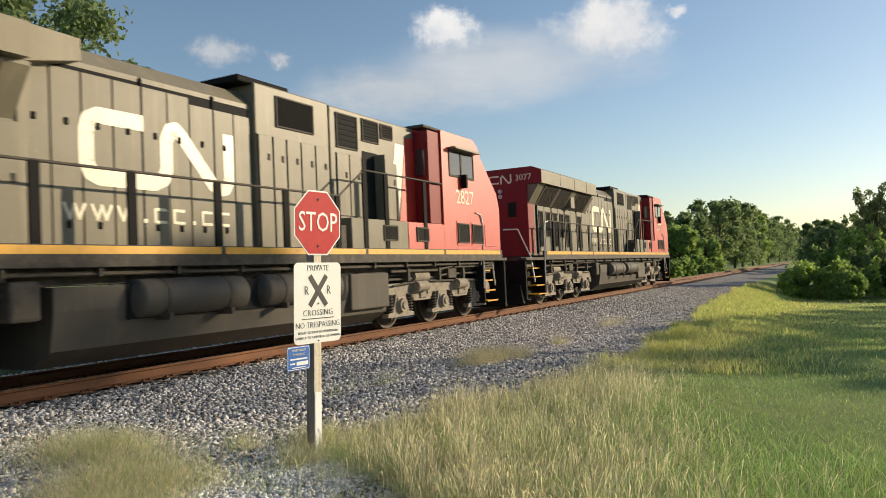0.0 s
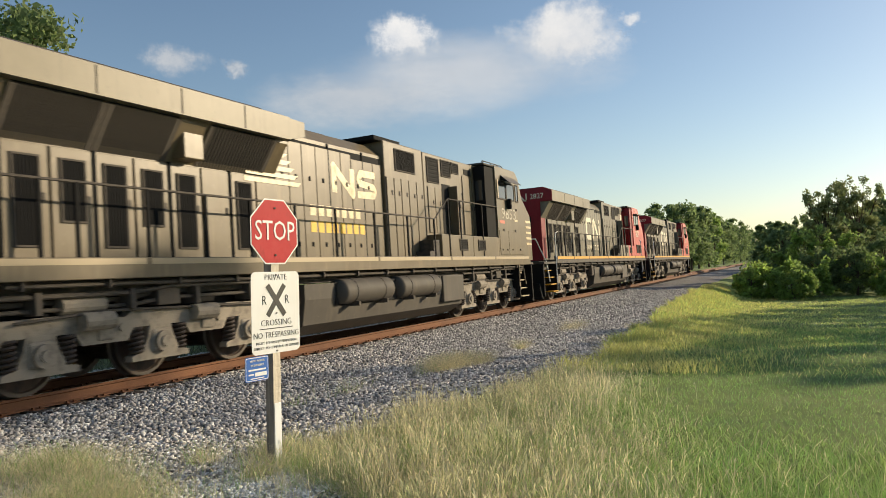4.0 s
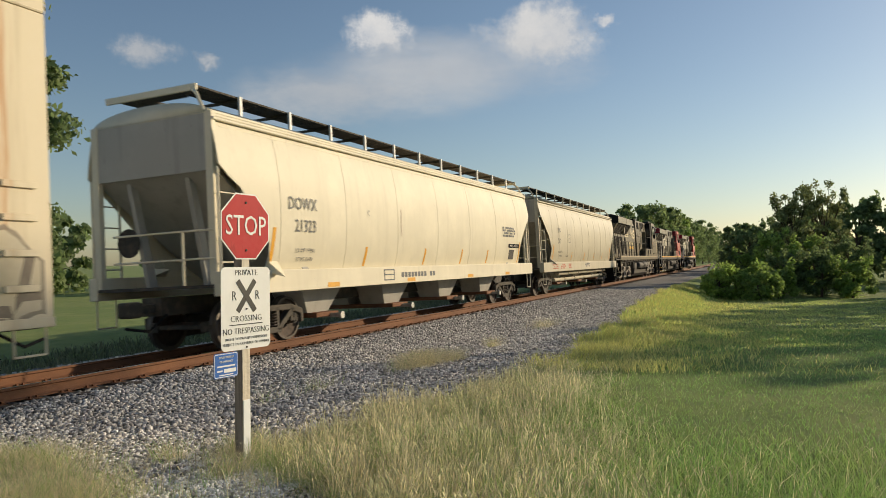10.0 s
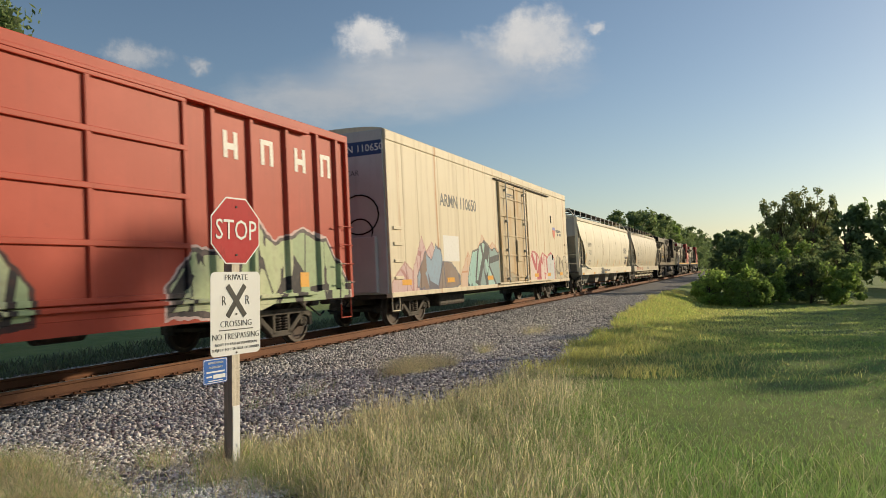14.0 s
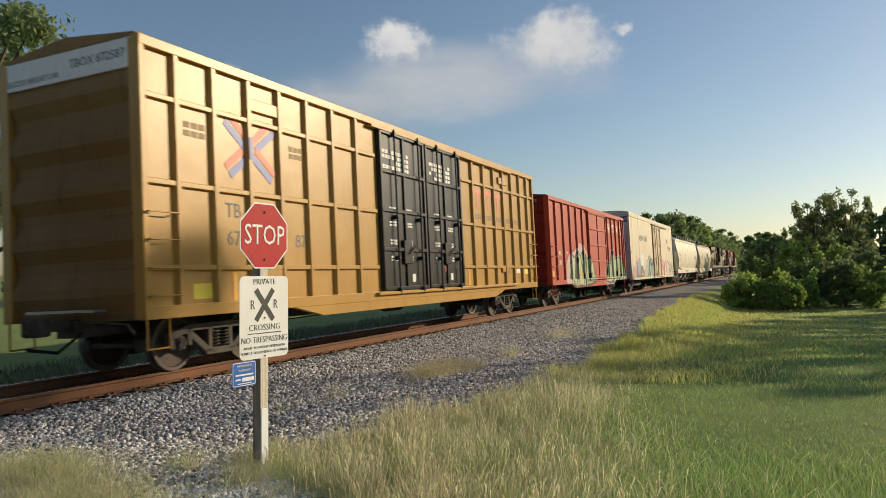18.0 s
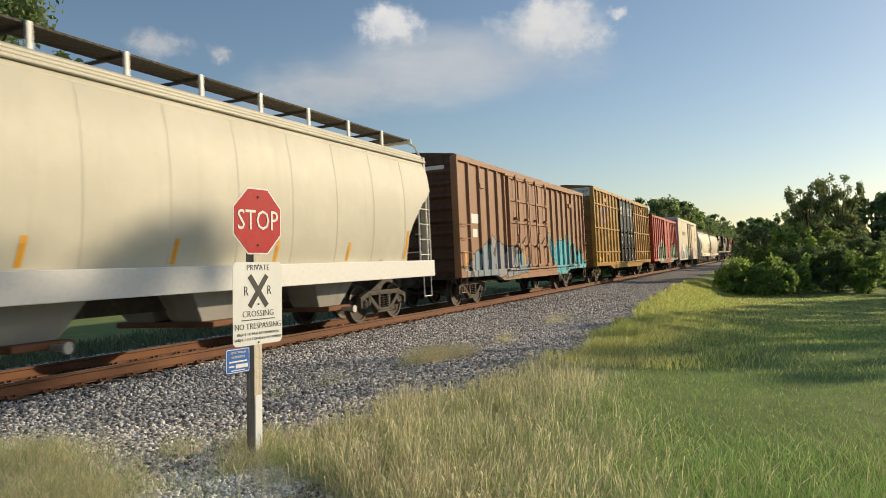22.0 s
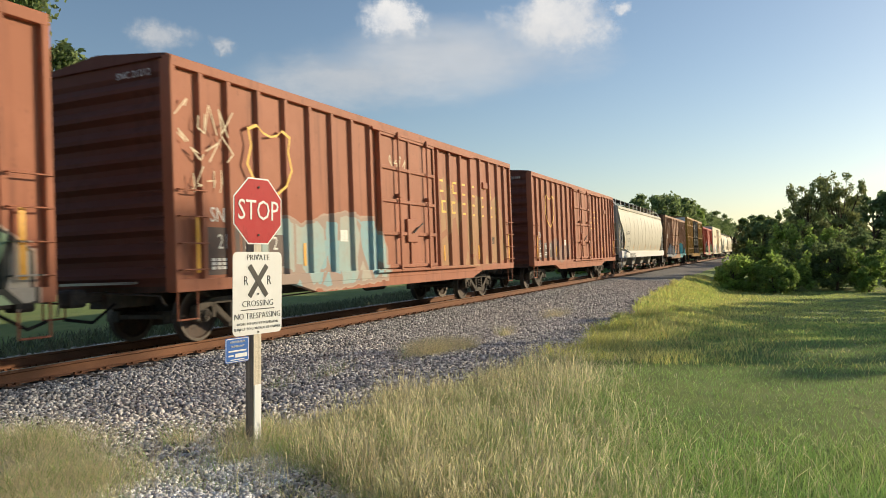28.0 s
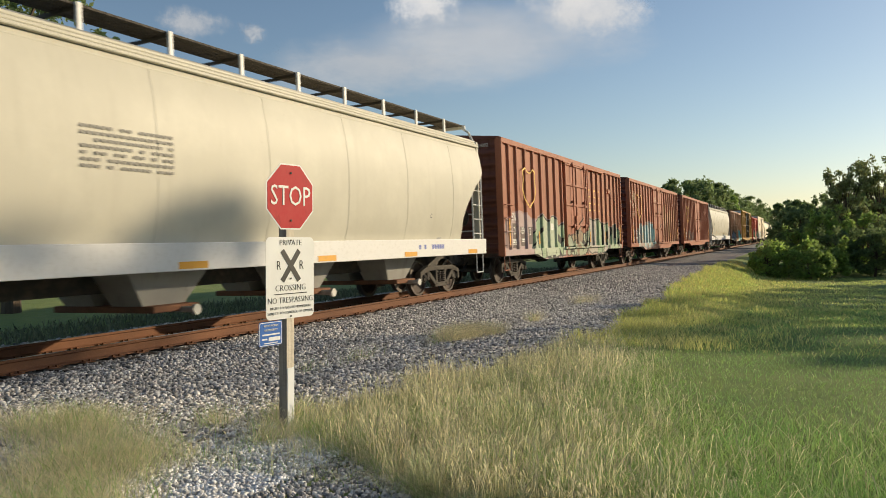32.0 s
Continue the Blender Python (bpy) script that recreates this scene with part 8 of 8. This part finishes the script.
    for a, b in ((-1.75, 0.25), (0.75, 2.8)):
        bm = bmesh.new()
        prof = [(0.02, a - 0.09), (0.16, a - 0.07), (0.27, a), (0.275, a + 0.05), (0.275, b - 0.05), (0.27, b), (0.16, b + 0.07), (0.02, b + 0.09)]
        revolve(prof, 20, bm)
        bm.transform(Matrix.Translation((0, -1.42, 1.06)) @ Matrix.Rotation(radians(-90), 4, "Z"))
        r = part("air_reservoir", bm, tankm, L, "long cylindrical air reservoir", True)
        for x in (a + 0.4, b - 0.4):
            part("strap", boxes((x - 0.03, x + 0.03, -1.71, -1.4, 0.74, 0.84)), M["steel_dark"], r)
            bm = revolve([(0.278, -0.02), (0.284, -0.02), (0.284, 0.02), (0.278, 0.02)], 20)
            bm.transform(Matrix.Translation((x, -1.42, 1.06)) @ Matrix.Rotation(radians(-90), 4, "Z"))
            part("band", bm, M["steel_dark"], r)
    part("equipment_locker", boxes((3.3, 4.7, -1.50, -1.1, 0.55, 1.28), bevel=0.03), tankm, L)
    part("bell", boxes((-3.5, -3.1, -1.45, -1.1, 0.85, 1.35), bevel=0.05), M["steel_dust"], L)
    loco_truck(L, -6.4)
    loco_truck(L, 7.6)
    # rear lights and numbers
    bm = bmesh.new()
    for dz in (0.0, 0.18):
        cyl(bm, (-9.56, 0.0, 3.72 + dz), (-9.50, 0.0, 3.72 + dz), 0.075, seg=12)
    part("rear_light", bm, M["galv"], L, "twin round rear lamps")
    for y in (-0.85, 0.85) if cn else (-0.5,):
        letters(number, 0.30, Matrix.Translation((-9.505, y, 4.31 if cn else 3.75)) @ REAR, offwhite, L, "number_lettering")
    part("rear_window", boxes((-9.515, -9.50, -0.55, -0.25, 3.0, 3.5), bevel=0.005), M["hole"], L)
    if cn:
        y = -0.981
        stroke(L, [(-1.14, 3.66), (-1.90, 3.66), (-2.05, 3.58), (-2.10, 3.42), (-2.10, 3.0), (-2.04, 2.84), (-1.90, 2.78), (-0.96, 2.78), (-0.78, 2.86), (-0.72, 3.02), (-0.72, 3.46), (-0.64, 3.62), (-0.52, 3.66), (-0.38, 3.54),
                   (0.22, 2.86), (0.36, 2.78), (0.52, 2.82), (0.60, 2.96), (0.60, 3.74)], 0.24, y, offwhite, label="broad white emblem stroke")
        for i, x in enumerate((-2.30, -1.88, -1.46, -0.86, -0.50, 0.08, 0.46)):
            if i < 3:
                stroke(L, [(x - 0.16, 2.40), (x - 0.07, 2.19), (x, 2.38), (x + 0.07, 2.19), (x + 0.16, 2.40)], 0.045, y, offwhite, "letter_block")
            else:
                stroke(L, [(x + 0.11, 2.38), (x - 0.1, 2.38), (x - 0.1, 2.19), (x + 0.11, 2.19)], 0.045, y, offwhite, "letter_block")
        for x in (-1.14, -0.2):
            part("letter_block", boxes((x - 0.03, x + 0.03, y - 0.002, y, 2.17, 2.23)), offwhite, L)
        for path in ([(-0.06, 4.42), (-0.36, 4.42), (-0.44, 4.37), (-0.44, 4.25), (-0.36, 4.19), (-0.06, 4.19)], [(0.04, 4.17), (0.04, 4.37), (0.1, 4.43), (0.3, 4.18), (0.36, 4.17), (0.4, 4.22), (0.4, 4.45)]):
            bm = bmesh.new()
            for (ya, za), (yb_, zb) in zip(path, path[1:]):
                d = math.hypot(yb_ - ya, zb - za)
                box(bm, -0.003, 0.003, -d / 2 - 0.02, d / 2 + 0.02, -0.028, 0.028, m=Matrix.Translation((-9.506, -(ya + yb_) / 2, (za + zb) / 2)) @ Matrix.Rotation(math.atan2(zb - za, -(yb_ - ya)), 4, "X"))
            part("rear_emblem", bm, offwhite, L, "white emblem stroke on the red end")
    else:
        y = -0.981
        for i, z in enumerate((3.32, 3.46, 3.60, 3.74, 3.88)):
            part("emblem_bar", prism([(-4.0 + 0.05 * i, z - 0.045), (-2.35 - 0.12 * i, z - 0.045), (-2.25 - 0.1 * i, z + 0.045), (-4.0 + 0.05 * i, z + 0.045)], y - 0.012, y - 0.009), goldw, L, "gold-white emblem bar")
        stroke(L, [(-0.98, 3.28), (-0.98, 3.88), (-0.22, 3.28), (-0.22, 3.88)], 0.19, y, goldw, label="gold-white emblem stroke")
        stroke(L, [(0.82, 3.82), (0.16, 3.82), (0.06, 3.68), (0.12, 3.58), (0.72, 3.52), (0.80, 3.42), (0.72, 3.32), (0.0, 3.3)], 0.17, y, goldw, label="gold-white emblem stroke")
        for i in range(7):
            part("letter_block", boxes((-1.95 + i * 0.3, -1.75 + i * 0.3, y - 0.003, y, 2.72, 2.95)), goldw, L)
        for i in range(8):
            part("letter_block", boxes((-1.95 + i * 0.28, -1.75 + i * 0.28, y - 0.003, y, 2.36, 2.6)), stencil_gold, L)
        for z in (2.25, 2.45, 2.65, 2.85, 3.05):
            part("nose_bar", prism([(10.6, z - 0.04), (11.1, z - 0.04), (11.1, z + 0.04), (10.52, z + 0.04)], -1.506, -1.502), goldw, cab)
        for z in (2.35, 2.65, 2.95):
            part("rear_bar", boxes((-9.506, -9.501, -0.95, 0.95, z - 0.06, z + 0.06)), goldw, L)
    rolling.append((L, mid))
    return L


locomotive(32.5, "3077", "red", "lead diesel locomotive with red cab and dusty dark hood")
locomotive(8.64, "2827", "red", "diesel locomotive with red cab, red rear and white emblem")
locomotive(-15.0, "9853", "black", "dusty black diesel locomotive with gold-white stripes")


def motions():
    times = list(range(33))
    for ob, s0 in rolling:
        walk(ob, [(t, pose(s0 + run(t), TRACK_Y, 0, LEAN, 0, 0)) for t in times])

    # every second film frame, so that no wheel turns more than 90 degrees between two rows
    ticks = [i / 15 for i in range(481)]
    gone = [run(t) for t in ticks]
    for ob, place, radius in wheelsets:
        walk(ob, [(t, pose(*place, 0, math.degrees(g / radius) % 360, 0)) for t, g in zip(ticks, gone)])


motions()
